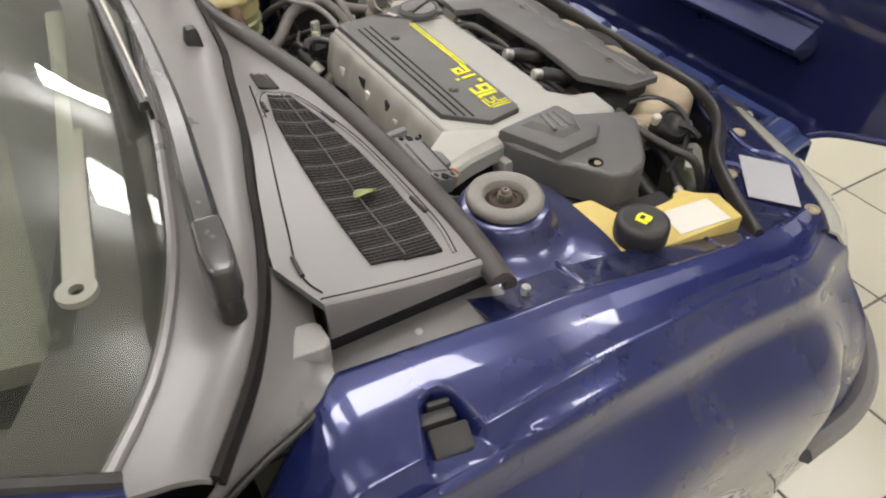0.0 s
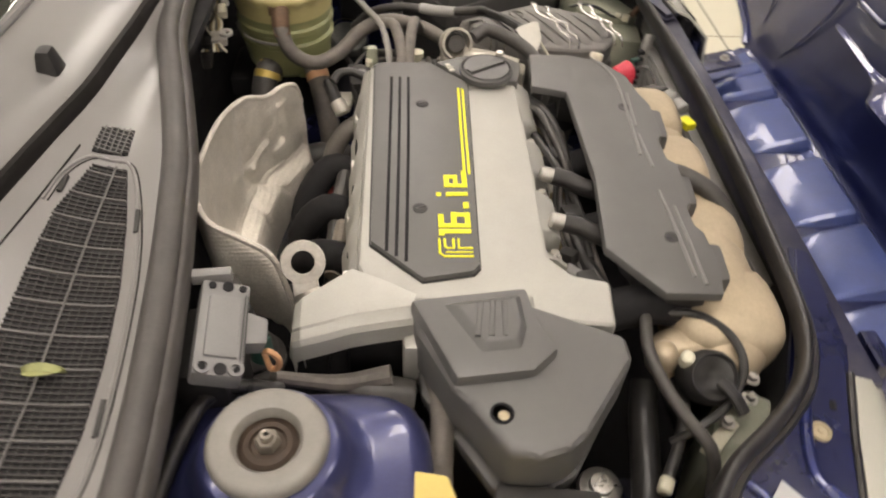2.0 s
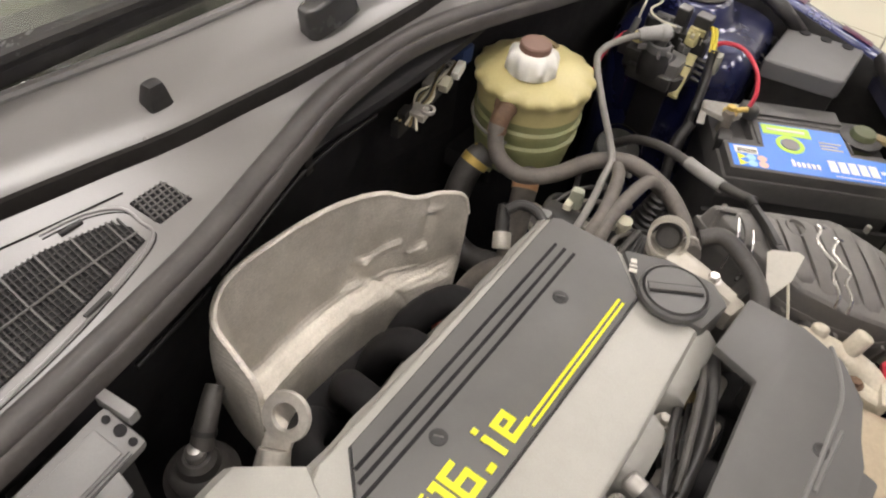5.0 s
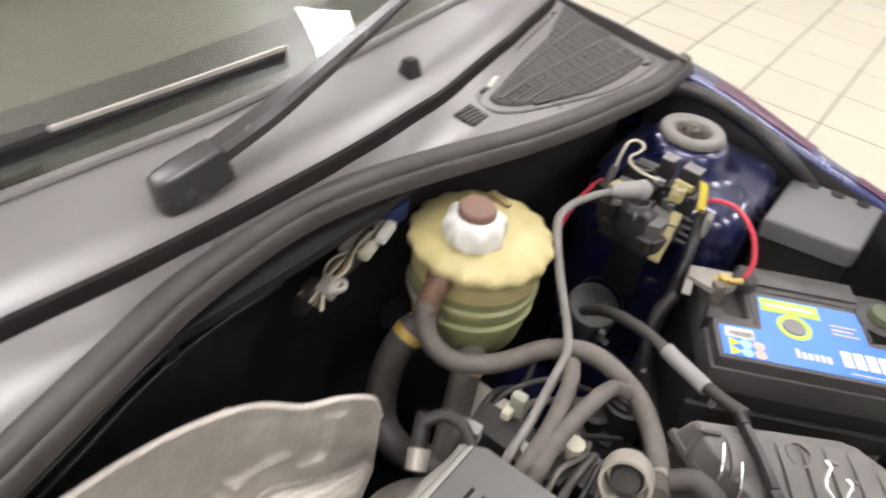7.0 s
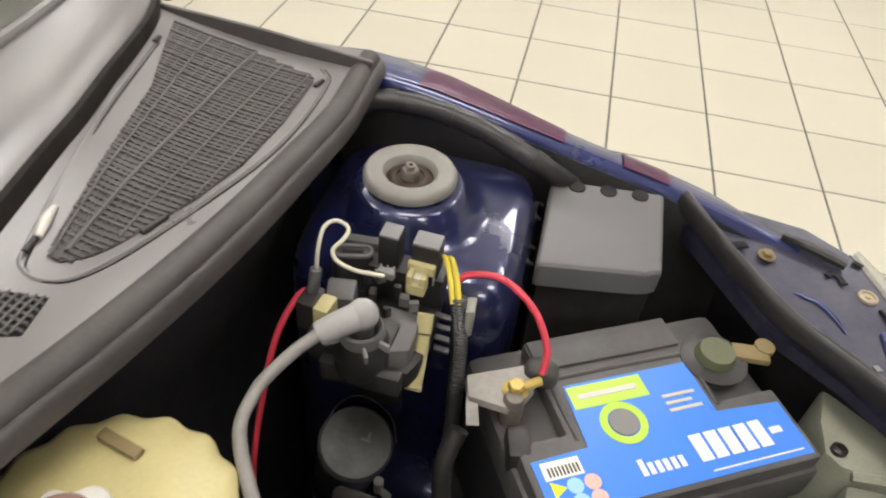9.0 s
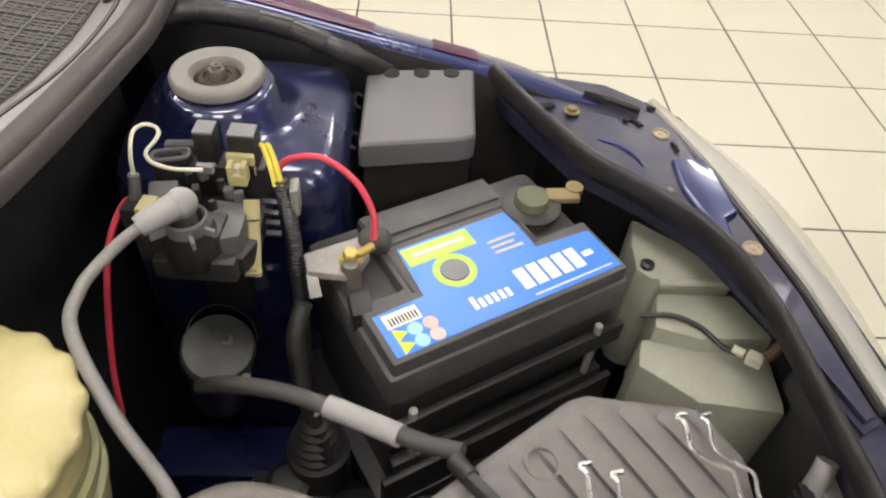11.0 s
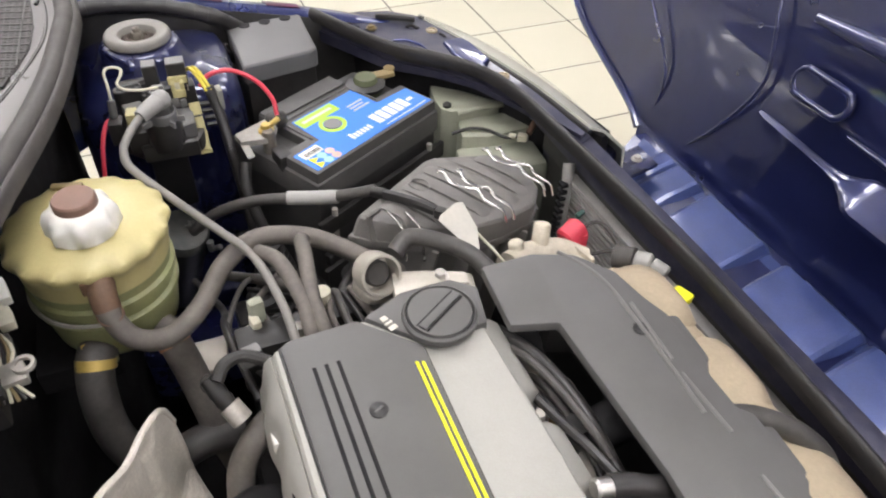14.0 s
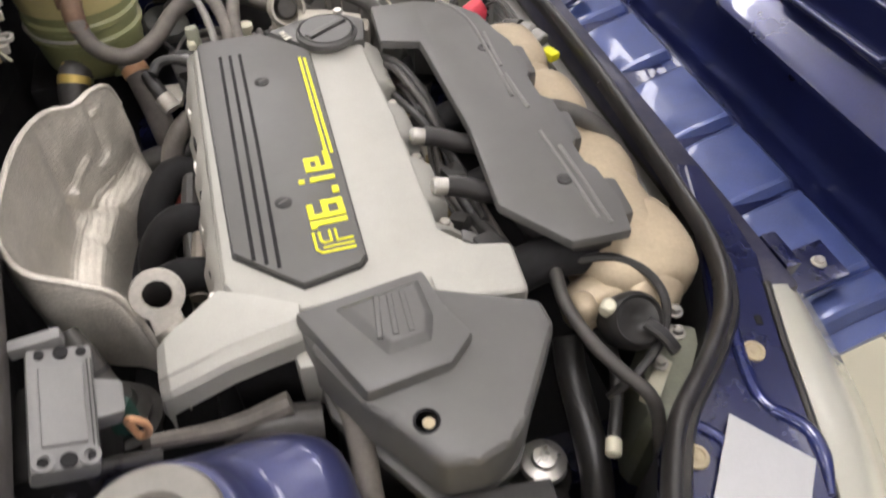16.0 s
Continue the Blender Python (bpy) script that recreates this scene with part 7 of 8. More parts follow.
part("face_plate", prism([(-0.026, 1.018), (-0.002, 1.022), (0.002, 0.998), (-0.020, 0.994)][::-1], 0.884, 0.919, 0.003), M_PLATE, mod)
part("coil_body", join(lathe([(0.019, 0.880), (0.021, 0.884), (0.021, 0.914), (0.019, 0.921), (0.0, 0.922)], (0.018, 0.968, 0), 28), box((0.008, 0.982, 0.893), (0.066, 0.036, 0.028), 0.004, turn(-4), 2), box((0.020, 0.960, 0.880), (0.066, 0.012, 0.020), 0.003, turn(-2), 2)), M_BLACK, mod, "round black coil body")
part("coil_ring", lathe([(0.0150, 0.920), (0.0165, 0.921), (0.0165, 0.932), (0.0150, 0.934), (0.0132, 0.932), (0.0132, 0.920), (0.0150, 0.920)], (0.020, 0.963, 0), 28), M_LID, mod, "grey ring round the plug boot")
part("coil_tower", rod((0.018, 0.966, 0.908), (0.021, 0.960, 0.944), 0.0095, 18, 0.002), M_PLATE, mod)
for a in (-62, -20, 215):
    part("fin", box((0.018 + 0.021 * math.cos(radians(a)), 0.964 + 0.021 * math.sin(radians(a)), 0.9235), (0.013, 0.0028, 0.007), 0.0008, turn(a)), M_GREYBOX, mod)
part("boot", join(lump((0.022, 0.959, 0.950), (0.0118, 0.0118, 0.0118), 2.0), tube([(0.021, 0.9585, 0.950), (0.012, 0.950, 0.949), (0.003, 0.9425, 0.947), (-0.004, 0.9365, 0.945)], [0.0104, 0.0098, 0.0092, 0.0080], 18, 4)), M_GREYRUB, mod, "pale grey rubber plug boot", 60)
part("pipe_stub", rod((0.000, 0.960, 0.893), (0.036, 0.961, 0.893), 0.0036, 12, 0.001), M_GREYBOX, mod, "small grey pipe")
for x0, x1, y0 in ((0.008, 0.0255, 1.0545), (0.0365, 0.0600, 1.0525)):
    rl = part("relay", box(((x0 + x1) / 2, y0, 0.931), (x1 - x0, 0.019, 0.034), 0.002, turn(-3)), M_BLACK, mod, "small black relay")
    part("relay_top", box(((x0 + x1) / 2, y0, 0.9485), (x1 - x0 - 0.001, 0.018, 0.0025), 0.0010, turn(-3)), M_GREYBOX, rl, "dusty grey top")
    for k in range(3):
        part("relay_pin", box((x0 + 0.003 + (x1 - x0 - 0.006) * k / 2, y0 - 0.011, 0.915), (0.0018, 0.003, 0.008), 0.0004), M_DULL, rl)
part("relay_holder", prism([(0.000, 1.066), (0.066, 1.064), (0.066, 1.040), (0.000, 1.042)][::-1], 0.884, 0.917, 0.003), M_BLACK, mod)
sock = part("relay_socket", join(box((0.0465, 1.040, 0.9285), (0.0235, 0.006, 0.009), 0.0015, turn(-3)), box((0.0395, 1.032, 0.9205), (0.0050, 0.012, 0.018), 0.0012, turn(-3)), box((0.0505, 1.032, 0.9205), (0.0050, 0.012, 0.018), 0.0012, turn(-3)), box((0.0450, 1.0275, 0.916), (0.0150, 0.005, 0.010), 0.0012, turn(-3))), M_TANBLOCK, mod, "cream relay socket")
part("socket_core", box((0.0450, 1.034, 0.9190), (0.0060, 0.009, 0.014), 0.001, turn(-3)), M_CREAM, sock)
# slotted oval plug
SA, SO = radians(13), Vector((-0.015, 1.049, 0))
def oval(r, z):
    pts = []
    for k in range(21):
        a = 2 * math.pi * k / 20
        u, v = 0.009 * (1 if math.cos(a) > 0 else -1) + r * math.cos(a), r * math.sin(a)
        pts.append((SO.x + u * math.cos(SA) - v * math.sin(SA), SO.y + u * math.sin(SA) + v * math.cos(SA), z))
    return pts
plug = part("oval_plug", prism([p[:2] for p in oval(0.0090, 0)[:-1]], 0.884, 0.922, 0.002), M_BLACK, mod, "oval slotted black plug")
part("plug_rim", tube(oval(0.0068, 0.9225), 0.0018, 8, 2), M_LID, plug, "grey rim")
part("slot_core", bar([(-0.024, 1.047, 0.9220), (-0.006, 1.051, 0.9220)], 0.004, 0.002, 2), M_VOID, plug)
part("plug_block", box((-0.008, 1.067, 0.916), (0.034, 0.010, 0.014), 0.003, turn(4)), M_PLATE, mod)
part("plug_latch", join(box((0.021, 1.024, 0.930), (0.014, 0.006, 0.007), 0.0012, turn(-8)), box((0.0225, 1.029, 0.926), (0.005, 0.008, 0.006), 0.001)), M_GREYBOX, mod, "pale grey latch")
part("bracket", join(bar([(0.0590, 1.008, 0.911), (0.0595, 1.000, 0.897)], 0.013, 0.004, 2), bar([(0.0600, 0.999, 0.895), (0.0610, 0.988, 0.877), (0.0610, 0.977, 0.860)], 0.0105, 0.004, 2), box((0.0600, 0.9755, 0.858), (0.014, 0.006, 0.004), 0.001)), M_TANBLOCK, mod, "tan plastic bracket strip")
part("tan_block", box((-0.0145, 0.980, 0.922), (0.0125, 0.019, 0.015), 0.002, turn(-8)), M_TANBLOCK, mod, "tan plastic block")
for i in range(4):
    part("terminal", box((0.0725 + 0.001 * i, 1.017 - 0.005 * i, 0.902 - 0.0075 * i), (0.013, 0.005, 0.0042), 0.001, turn(-4, 25)), M_BLACK, mod)
for i, (x, y, z) in enumerate(((0.030, 1.028, 0.910), (0.038, 1.020, 0.908), (0.013, 1.014, 0.913), (0.047, 1.016, 0.908), (0.004, 1.030, 0.915), (0.013, 1.036, 0.914), (0.028, 1.004, 0.908))):
    part("terminal", box((x, y, z), (0.006 + 0.002 * (i % 2), 0.005 + 0.002 * (i % 3), 0.010), 0.0012, turn(-6 + 9 * i)), (M_BLACK, M_PLATE, M_BLACK, M_LID)[i % 4], mod)
part("cream_wire", tube([(-0.0345, 1.014, 0.925), (-0.0335, 1.018, 0.946), (-0.0345, 1.034, 0.955), (-0.0290, 1.044, 0.956), (-0.0200, 1.044, 0.955), (-0.0150, 1.038, 0.954), (-0.0170, 1.031, 0.950), (-0.0228, 1.022, 0.945), (-0.0165, 1.0155, 0.940), (-0.001, 1.013, 0.937), (0.012, 1.014, 0.936), (0.022, 1.0155, 0.935)], 0.0018, 8, 6), M_CREAM, mod, "looped cream wire", 60)
part("wire_collar", rod((-0.037, 1.008, 0.900), (-0.0345, 1.0145, 0.929), 0.0050, 12, 0.001), M_LID, mod)
part("side_block", box((-0.036, 1.004, 0.893), (0.018, 0.024, 0.030), 0.004, turn(-8)), M_BLACK, mod)
for dx, r in ((0.0, 0.0025), (-0.0052, 0.0024)):
    part("yellow_wire", tube([(0.066 + dx, 1.052, 0.934), (0.0700 + dx, 1.046, 0.938), (0.0770 + dx, 1.033, 0.931), (0.0835 + dx, 1.018, 0.918)], r, 8, 4), M_YWIRE, mod, "yellow wire", 60)
part("cable_guide", prism([(0.088, 1.030), (0.096, 1.032), (0.097, 1.014), (0.090, 1.012)][::-1], 0.890, 0.918, 0.002), M_STRAP, mod, "pale cable guide")
part("stay", box((0.012, 1.050, 0.80), (0.05, 0.02, 0.14), 0.005), M_VOID, mod)
hose("corrugated_conduit", [(0.0815, 1.024, 0.921), (0.088, 1.013, 0.885), (0.0915, 1.001, 0.840), (0.0955, 0.977, 0.780), (0.098, 0.94, 0.70)], 0.0068, M_SEAL, "black corrugated wiring conduit", "conduit", seg=12, per=28, wave=0.0006, pitch=1)
hose("red_cable", [(0.072, 1.046, 0.910), (0.086, 1.051, 0.922), (0.114, 1.051, 0.924), (0.143, 1.037, 0.911), (0.159, 1.019, 0.890), (0.160, 1.006, 0.872)], 0.0031, M_RED, "red insulated battery cable to the relays", "cable", seg=10)
hose("red_cable", [(-0.036, 1.016, 0.902), (-0.048, 1.011, 0.899), (-0.059, 0.990, 0.877), (-0.067, 0.972, 0.835), (-0.074, 0.945, 0.76), (-0.076, 0.93, 0.70)], 0.0029, M_RED, "red insulated cable down the inner wing", "cable", seg=10)

M_CANCAP = mat("chalky_black_plastic", (0.060, 0.064, 0.060), 0.55, 0, 0.15, 300, 20, 0.1, dust=0.25)
# round black cap low beside the gearbox
can = thing("black_canister", (0.004, 0.995, 0.52), "round grey-black plastic canister beside the gearbox", "canister")
CT = Matrix.Translation((0.004, 0.995, 0.722)) @ turn(0, 18, 12)
part("body", lathe([(0.033, 0.0), (0.034, 0.02), (0.034, 0.16), (0.030, 0.165)], (0, 0, 0), 30, CT @ Matrix.Translation((0, 0, -0.175))), M_BLACK, can)
part("cap", lathe([(0.0345, -0.016), (0.037, -0.014), (0.037, -0.004), (0.034, 0.002), (0.026, 0.004), (0.0, 0.005)], (0, 0, 0), 36, CT), M_CANCAP, can, "dull grey round cap")
part("mark", join(box((0, 0, 0), (0.010, 0.003, 0.001), 0), box((0.002, 0.004, 0), (0.003, 0.009, 0.001), 0)), M_GREYBOX, can).matrix_local = Matrix.Translation(-can.location) @ CT @ Matrix.Translation((0.008, 0.004, 0.0052))
part("bail", tube([(-0.030, 0.985, 0.715), (-0.027, 1.008, 0.735), (-0.018, 1.030, 0.738), (0.002, 1.040, 0.734), (0.030, 1.028, 0.728), (0.042, 1.005, 0.722)], 0.0008, 6, 5), M_RUBBER, can, "thin wire bail", 60)
part("lug", join(rod((0.036, 0.965, 0.700), (0.036, 0.965, 0.716), 0.005, 10), rod((0.042, 0.960, 0.706), (0.048, 0.954, 0.712), 0.004, 10)), M_METAL, can, "bright steel lug")
single("vacuum_valve", join(lathe([(0.022, 0.60), (0.022, 0.67), (0.015, 0.675), (0.0, 0.676)], (0.085, 0.880, 0), 20), box((0.085, 0.880, 0.60), (0.08, 0.05, 0.10), 0.01)), M_BLACK, "black valve block under the leads", "valve")

# ---- battery ----
BA = radians(29.2)
BU, BV = Vector((math.cos(BA), math.sin(BA), 0)), Vector((-math.sin(BA), math.cos(BA), 0))
B0 = Vector((0.1784, 0.8842, 0.0))  # front corner
def bat(u, v, z=0.0):
    q = B0 + BU * u + BV * v
    return Vector((q.x, q.y, z))
BM = Matrix.Translation(B0) @ turn(math.degrees(BA))
battery = thing("battery", (0.27, 1.02, 0.655), "black car battery with a blue and lime label", "battery")
part("case", prism([(0.004, 0.004), (0.248, 0.004), (0.248, 0.171), (0.004, 0.171)], 0.655, 0.812, 0.004, 2, BM), M_BATTERY, battery)
lid = part("lid", prism([(0, -0.002), (0.252, -0.002), (0.252, 0.175), (0, 0.175)], 0.800, 0.834, 0.010, 2, BM), M_BATLID, battery, "black lid with dusty edges")
part("lid_step", prism([(0.006, 0.003), (0.247, 0.003), (0.247, 0.072), (0.192, 0.072), (0.192, 0.168), (0.050, 0.168), (0.050, 0.072), (0.006, 0.072)], 0.828, 0.8485, 0.004, 2, BM), M_BATLID, lid)
ring_ = [(0.057, 0.064), (0.057, 0.118), (0.062, 0.124), (0.184, 0.124), (0.189, 0.119), (0.189, 0.068)]
part("lid_bead", tube([bat(u, v, 0.8482) for u, v in ring_], 0.0022, 8, 3), M_BATLID, lid)
part("rear_rail", prism([(0.052, 0.134), (0.190, 0.134), (0.190, 0.166), (0.052, 0.166)], 0.8475, 0.8515, 0.0015, 2, BM), M_BATLID, lid)
lab = part("label", prism([(0.012, 0.008), (0.242, 0.008), (0.242, 0.058), (0.184, 0.062), (0.184, 0.115), (0.066, 0.115), (0.062, 0.056), (0.012, 0.054)], 0.8486, 0.8493, 0, 2, BM), M_LBLUE, lid, "blue battery label")
def patch(u0, u1, v0, v1, m_, z=0.8494, h=0.0005, rz=0.0, name="print", label=""):
    u, v = (u0 + u1) / 2, (v0 + v1) / 2
    b = prism([(-(u1 - u0) / 2, -(v1 - v0) / 2), ((u1 - u0) / 2, -(v1 - v0) / 2), ((u1 - u0) / 2, (v1 - v0) / 2), (-(u1 - u0) / 2, (v1 - v0) / 2)], z, z + h, 0, 2, BM @ Matrix.Translation((u, v, 0)) @ turn(rz))
    return part(name, b, m_, lab, label)
patch(0.067, 0.136, 0.090, 0.112, M_LIME, name="lime_field", label="lime green label field")
part("lime_ring", lathe([(0.0135, 0.8494), (0.0200, 0.8494), (0.0200, 0.8500), (0.0135, 0.8500), (0.0135, 0.8494)], bat(0.101, 0.070), 30), M_LIME, lab, "lime ring round the charge eye")
part("charge_eye", lathe([(0.0125, 0.8494), (0.0125, 0.8506), (0.0, 0.8508)], bat(0.101, 0.070), 24), M_GREYBOX, lab, "grey charge indicator")
for k in range(5):  # maker's mark as plain white blocks
    patch(0.146 + 0.0140 * k, 0.157 + 0.0140 * k, 0.022, 0.046, M_WHITE)
patch(0.217, 0.228, 0.031, 0.037, M_WHITE)
for k in range(6):
    patch(0.094 + 0.0068 * k, 0.0985 + 0.0068 * k, 0.022, 0.032 if k else 0.036, M_WHITE)
patch(0.018, 0.050, 0.036, 0.051, M_WHITE)
for k in range(9):
    patch(0.022 + 0.003 * k, 0.0235 + 0.003 * k, 0.038, 0.046, M_BLACK, 0.8499)
M_SKYPRINT = mat("sky_blue_print", (0.30, 0.56, 0.74), 0.4, 0, 0.05, 400, 10, 0.03)
M_PINKPRINT = mat("pink_print", (0.66, 0.42, 0.36), 0.4, 0, 0.05, 400, 10, 0.03)
for k, m_ in enumerate((M_YELLOW, M_SKYPRINT, M_PINKPRINT, M_YELLOW, M_SKYPRINT, M_PINKPRINT)):
    part("warning_mark", lathe([(0.0066 if k % 3 else 0.0078, 0.8494), (0.0066 if k % 3 else 0.0078, 0.8499), (0.0, 0.8499)], bat(0.024 + 0.0145 * (k % 3), 0.028 - 0.0130 * (k // 3)), 16 if k % 3 else 3, turn(29) if k % 3 == 0 else None), m_, lab)
patch(0.074, 0.128, 0.0985, 0.1035, M_PAPER, 0.8500)
for k in range(3):
    patch(0.145, 0.176 - 0.006 * (k % 2), 0.070 + 0.007 * k, 0.0728 + 0.007 * k, M_CREAM)
patch(0.150, 0.235, 0.0125, 0.0138, M_WHITE)
M_OLDLEAD = mat("tarnished_lead", (0.15, 0.135, 0.115), 0.5, 0.3, 0.35, 260, 60, 0.4, dust=0.4, dust_color=(0.24, 0.19, 0.14))
# posts and clamps
neg = part("post_cap", lathe([(0.022, 0.828), (0.023, 0.838), (0.0235, 0.846), (0.0185, 0.851), (0.0175, 0.857), (0.0155, 0.861), (0.0, 0.862)], bat(0.213, 0.112), 28), M_OLIVE, battery, "olive plastic terminal cap")
part("post_collar", lathe([(0.018, 0.844), (0.029, 0.845), (0.030, 0.850), (0.020, 0.853)], bat(0.213, 0.112), 24), M_BLACK, neg)
part("terminal_lug", join(box(bat(0.248, 0.108, 0.852), (0.034, 0.018, 0.006), 0.003, turn(5)), lathe([(0.006, 0.848), (0.009, 0.850), (0.009, 0.856), (0.0, 0.857)], bat(0.264, 0.110), 14)), M_AMBER, neg, "corroded terminal lug")
M_LEADPALE = mat("pale_lead", (0.30, 0.285, 0.26), 0.5, 0.15, 0.25, 260, 45, 0.3, dust=0.35, dust_color=(0.34, 0.29, 0.22))
pos = part("terminal_clamp", join(prism([(0.099, 0.998), (0.150, 1.025), (0.157, 1.000), (0.150, 0.985), (0.140, 0.974), (0.105, 0.977)][::-1], 0.852, 0.860, 0.0025), sheet([[Vector((0.102, 0.990, 0.857)), Vector((0.104, 0.976, 0.854)), Vector((0.108, 0.962, 0.842))], [Vector((0.112, 0.992, 0.857)), Vector((0.114, 0.975, 0.854)), Vector((0.118, 0.963, 0.844))]], 0.004)), M_LEADPALE, battery, "wide pale lead terminal clamp")
part("rubber_shroud", lump((0.160, 1.019, 0.858), (0.015, 0.012, 0.012), 2.6), M_RUBBER, pos, "dark rubber shroud")
part("post", lathe([(0.009, 0.83), (0.009, 0.862), (0.007, 0.866), (0.0, 0.866)], bat(0.016, 0.104), 16), M_OLDLEAD, pos)
bolt((0.141, 0.992, 0.860), 0.0070, 0.011, M_CLAMP, pos)
part("cable_eye", join(lathe([(0.004, 0.860), (0.0085, 0.860), (0.0085, 0.864), (0.004, 0.864), (0.004, 0.86)], (0.141, 0.992, 0), 14), rod((0.147, 0.994, 0.866), (0.160, 1.002, 0.869), 0.0040, 10)), M_CLAMP, pos, "brass cable eye")
part("clamp_foot", box(bat(0.012, 0.075, 0.838), (0.02, 0.030, 0.022), 0.004, turn(14)), M_BLACK, pos)
single("battery_lead", tube([bat(-0.030, 0.100, 0.842), bat(-0.046, 0.085, 0.815), bat(-0.050, 0.06, 0.77), bat(-0.045, 0.03, 0.70)], 0.008, 12, 5), M_BLACK, "thick black battery lead going down", "cable", sharp=60)
single("battery_tray", join(prism([(-0.015, -0.02), (0.257, -0.02), (0.257, 0.19), (-0.015, 0.19)], 0.625, 0.655, 0.006, 2, BM), prism([(-0.012, -0.018), (0.254, -0.018), (0.254, -0.010), (-0.012, -0.010)], 0.650, 0.70, 0.002, 2, BM), box(bat(0.12, 0.08, 0.50), (0.2, 0.12, 0.25), 0.01)), M_BLACK, "black steel battery tray on the inner wing", "tray")
hold = thing("battery_clamp", tuple(bat(0.12, -0.01, 0.70)), "black hold-down bars along the battery", "battery clamp")
part("upper_bar", prism([(-0.01, -0.012), (0.252, -0.012), (0.252, -0.004), (-0.01, -0.004)], 0.755, 0.780, 0.002, 2, BM), M_BLACK, hold)
part("lower_bar", prism([(0.0, -0.012), (0.24, -0.012), (0.24, 0.0), (0.0, 0.0)], 0.700, 0.716, 0.002, 2, BM), M_BLACK, hold)
for u in (0.02, 0.22):
    part("clamp_stud", rod(bat(u, -0.008, 0.655), bat(u, -0.008, 0.790), 0.004, 10), M_DULL, hold, "grey steel stud")

# ---- fuse box ----
fuse = thing("fuse_box", (0.198, 1.19, 0.70), "black fuse box with a plain grey lid", "fuse box")
part("body", prism([(0.142, 1.124), (0.250, 1.144), (0.250, 1.255), (0.142, 1.248)], 0.70, 0.868, 0.004), M_BLACK, fuse)
flid = part("lid", prism([(0.138, 1.117), (0.238, 1.134), (0.254, 1.142), (0.257, 1.266), (0.150, 1.256), (0.138, 1.250)], 0.862, 0.890, 0.007, 3), M_LID, fuse, "grey smooth plastic lid")
for k in range(3):
    part("notch", lathe([(0.009, 0.8895), (0.009, 0.8912), (0.0, 0.8912)], (0.165 + 0.033 * k, 1.247 + 0.003 * k, 0), 16), M_VOID, flid)
for y in (1.145, 1.215):
    part("catch", tube([(0.134, y - 0.012, 0.872), (0.128, y - 0.010, 0.876), (0.128, y + 0.010, 0.876), (0.134, y + 0.012, 0.872)], 0.0022, 6, 3), M_BLACK, fuse)
wing_pts = [(-0.090, 1.245, 0.935), (-0.050, 1.262, 0.942), (0.005, 1.266, 0.938), (0.060, 1.258, 0.930), (0.120, 1.240, 0.915), (0.16, 1.262, 0.88)]
conduit = thing("wing_conduit", (0.005, 1.266, 0.93), "black taped conduit along the inner wing", "conduit")
part("sleeve", tube(wing_pts, 0.0112, 14, 8), M_SEAL, conduit, "", 60)
run = cr(wing_pts, 8)
for k in (3, 8, 12, 17, 22, 27, 31):
    part("tape_wrap", tube([run[k], run[k + 1], run[k + 2]], 0.0123, 14, 3), M_BLACK, conduit, "band of shiny black tape", 60)

# ---- air filter housing ----
AA = radians(36)
AM = Matrix.Translation((0.190, 0.752, 0)) @ turn(math.degrees(AA))
air = thing("air_filter_housing", (0.33, 0.78, 0.62), "dusty black ribbed air filter housing with wire clips", "air filter")
shape = [(0.0, 0.004), (0.014, -0.024), (0.050, -0.072), (0.085, -0.108), (0.130, -0.128), (0.190, -0.142), (0.232, -0.130), (0.262, -0.095), (0.262, -0.045), (0.182, 0.010), (0.165, 0.014)]
tilt = Matrix.Translation((0.25, 0.78, 0.872)) @ turn(0, 0, 11) @ Matrix.Translation((-0.25, -0.78, -0.872))
part("lower_box", prism([(0.13 + (u - 0.13) * 0.93, -0.06 + (v + 0.06) * 0.93) for u, v in shape], 0.64, 0.838, 0.008, 2, tilt @ AM), M_AIRBOX, air, "black lower box")
alid = part("lid", prism(shape, 0.842, 0.874, 0.014, 3, tilt @ AM, 0.03), M_AIRBOX, air, "ribbed dusty black lid")
part("lid_flange", prism([(0.13 + (u - 0.13) * 1.02, -0.06 + (v + 0.06) * 1.02) for u, v in shape], 0.836, 0.846, 0.003, 2, tilt @ AM), M_AIRBOX, air)
for k in range(9):
    u = 0.018 + 0.026 * k
    lo = float(np.interp(u, [0, 0.05, 0.085, 0.13, 0.19, 0.232, 0.262], [0, -0.066, -0.102, -0.122, -0.136, -0.124, -0.09]))
    hi = float(np.interp(u, [0, 0.165, 0.182, 0.262], [0.0, 0.008, 0.004, -0.050]))
    bm = bar([(u, lo + 0.002, 0.846), (u, lo + 0.012, 0.872), (u, (lo + hi) / 2, 0.8775), (u, hi - 0.012, 0.874), (u, hi - 0.002, 0.862)], 0.0215, 0.0045, 3)
    bm.transform(tilt @ AM)
    part("rib", bm, M_AIRBOX, alid)
for k in range(7):
    u = 0.055 + 0.030 * k
    lo = float(np.interp(u, [0, 0.05, 0.085, 0.13, 0.19, 0.232, 0.262], [0, -0.072, -0.108, -0.128, -0.142, -0.130, -0.095]))
    bm = box((u, lo + 0.002, 0.80), (0.006, 0.020, 0.08), 0.002)
    bm.transform(tilt @ AM)
    part("web", bm, M_AIRBOX, air)
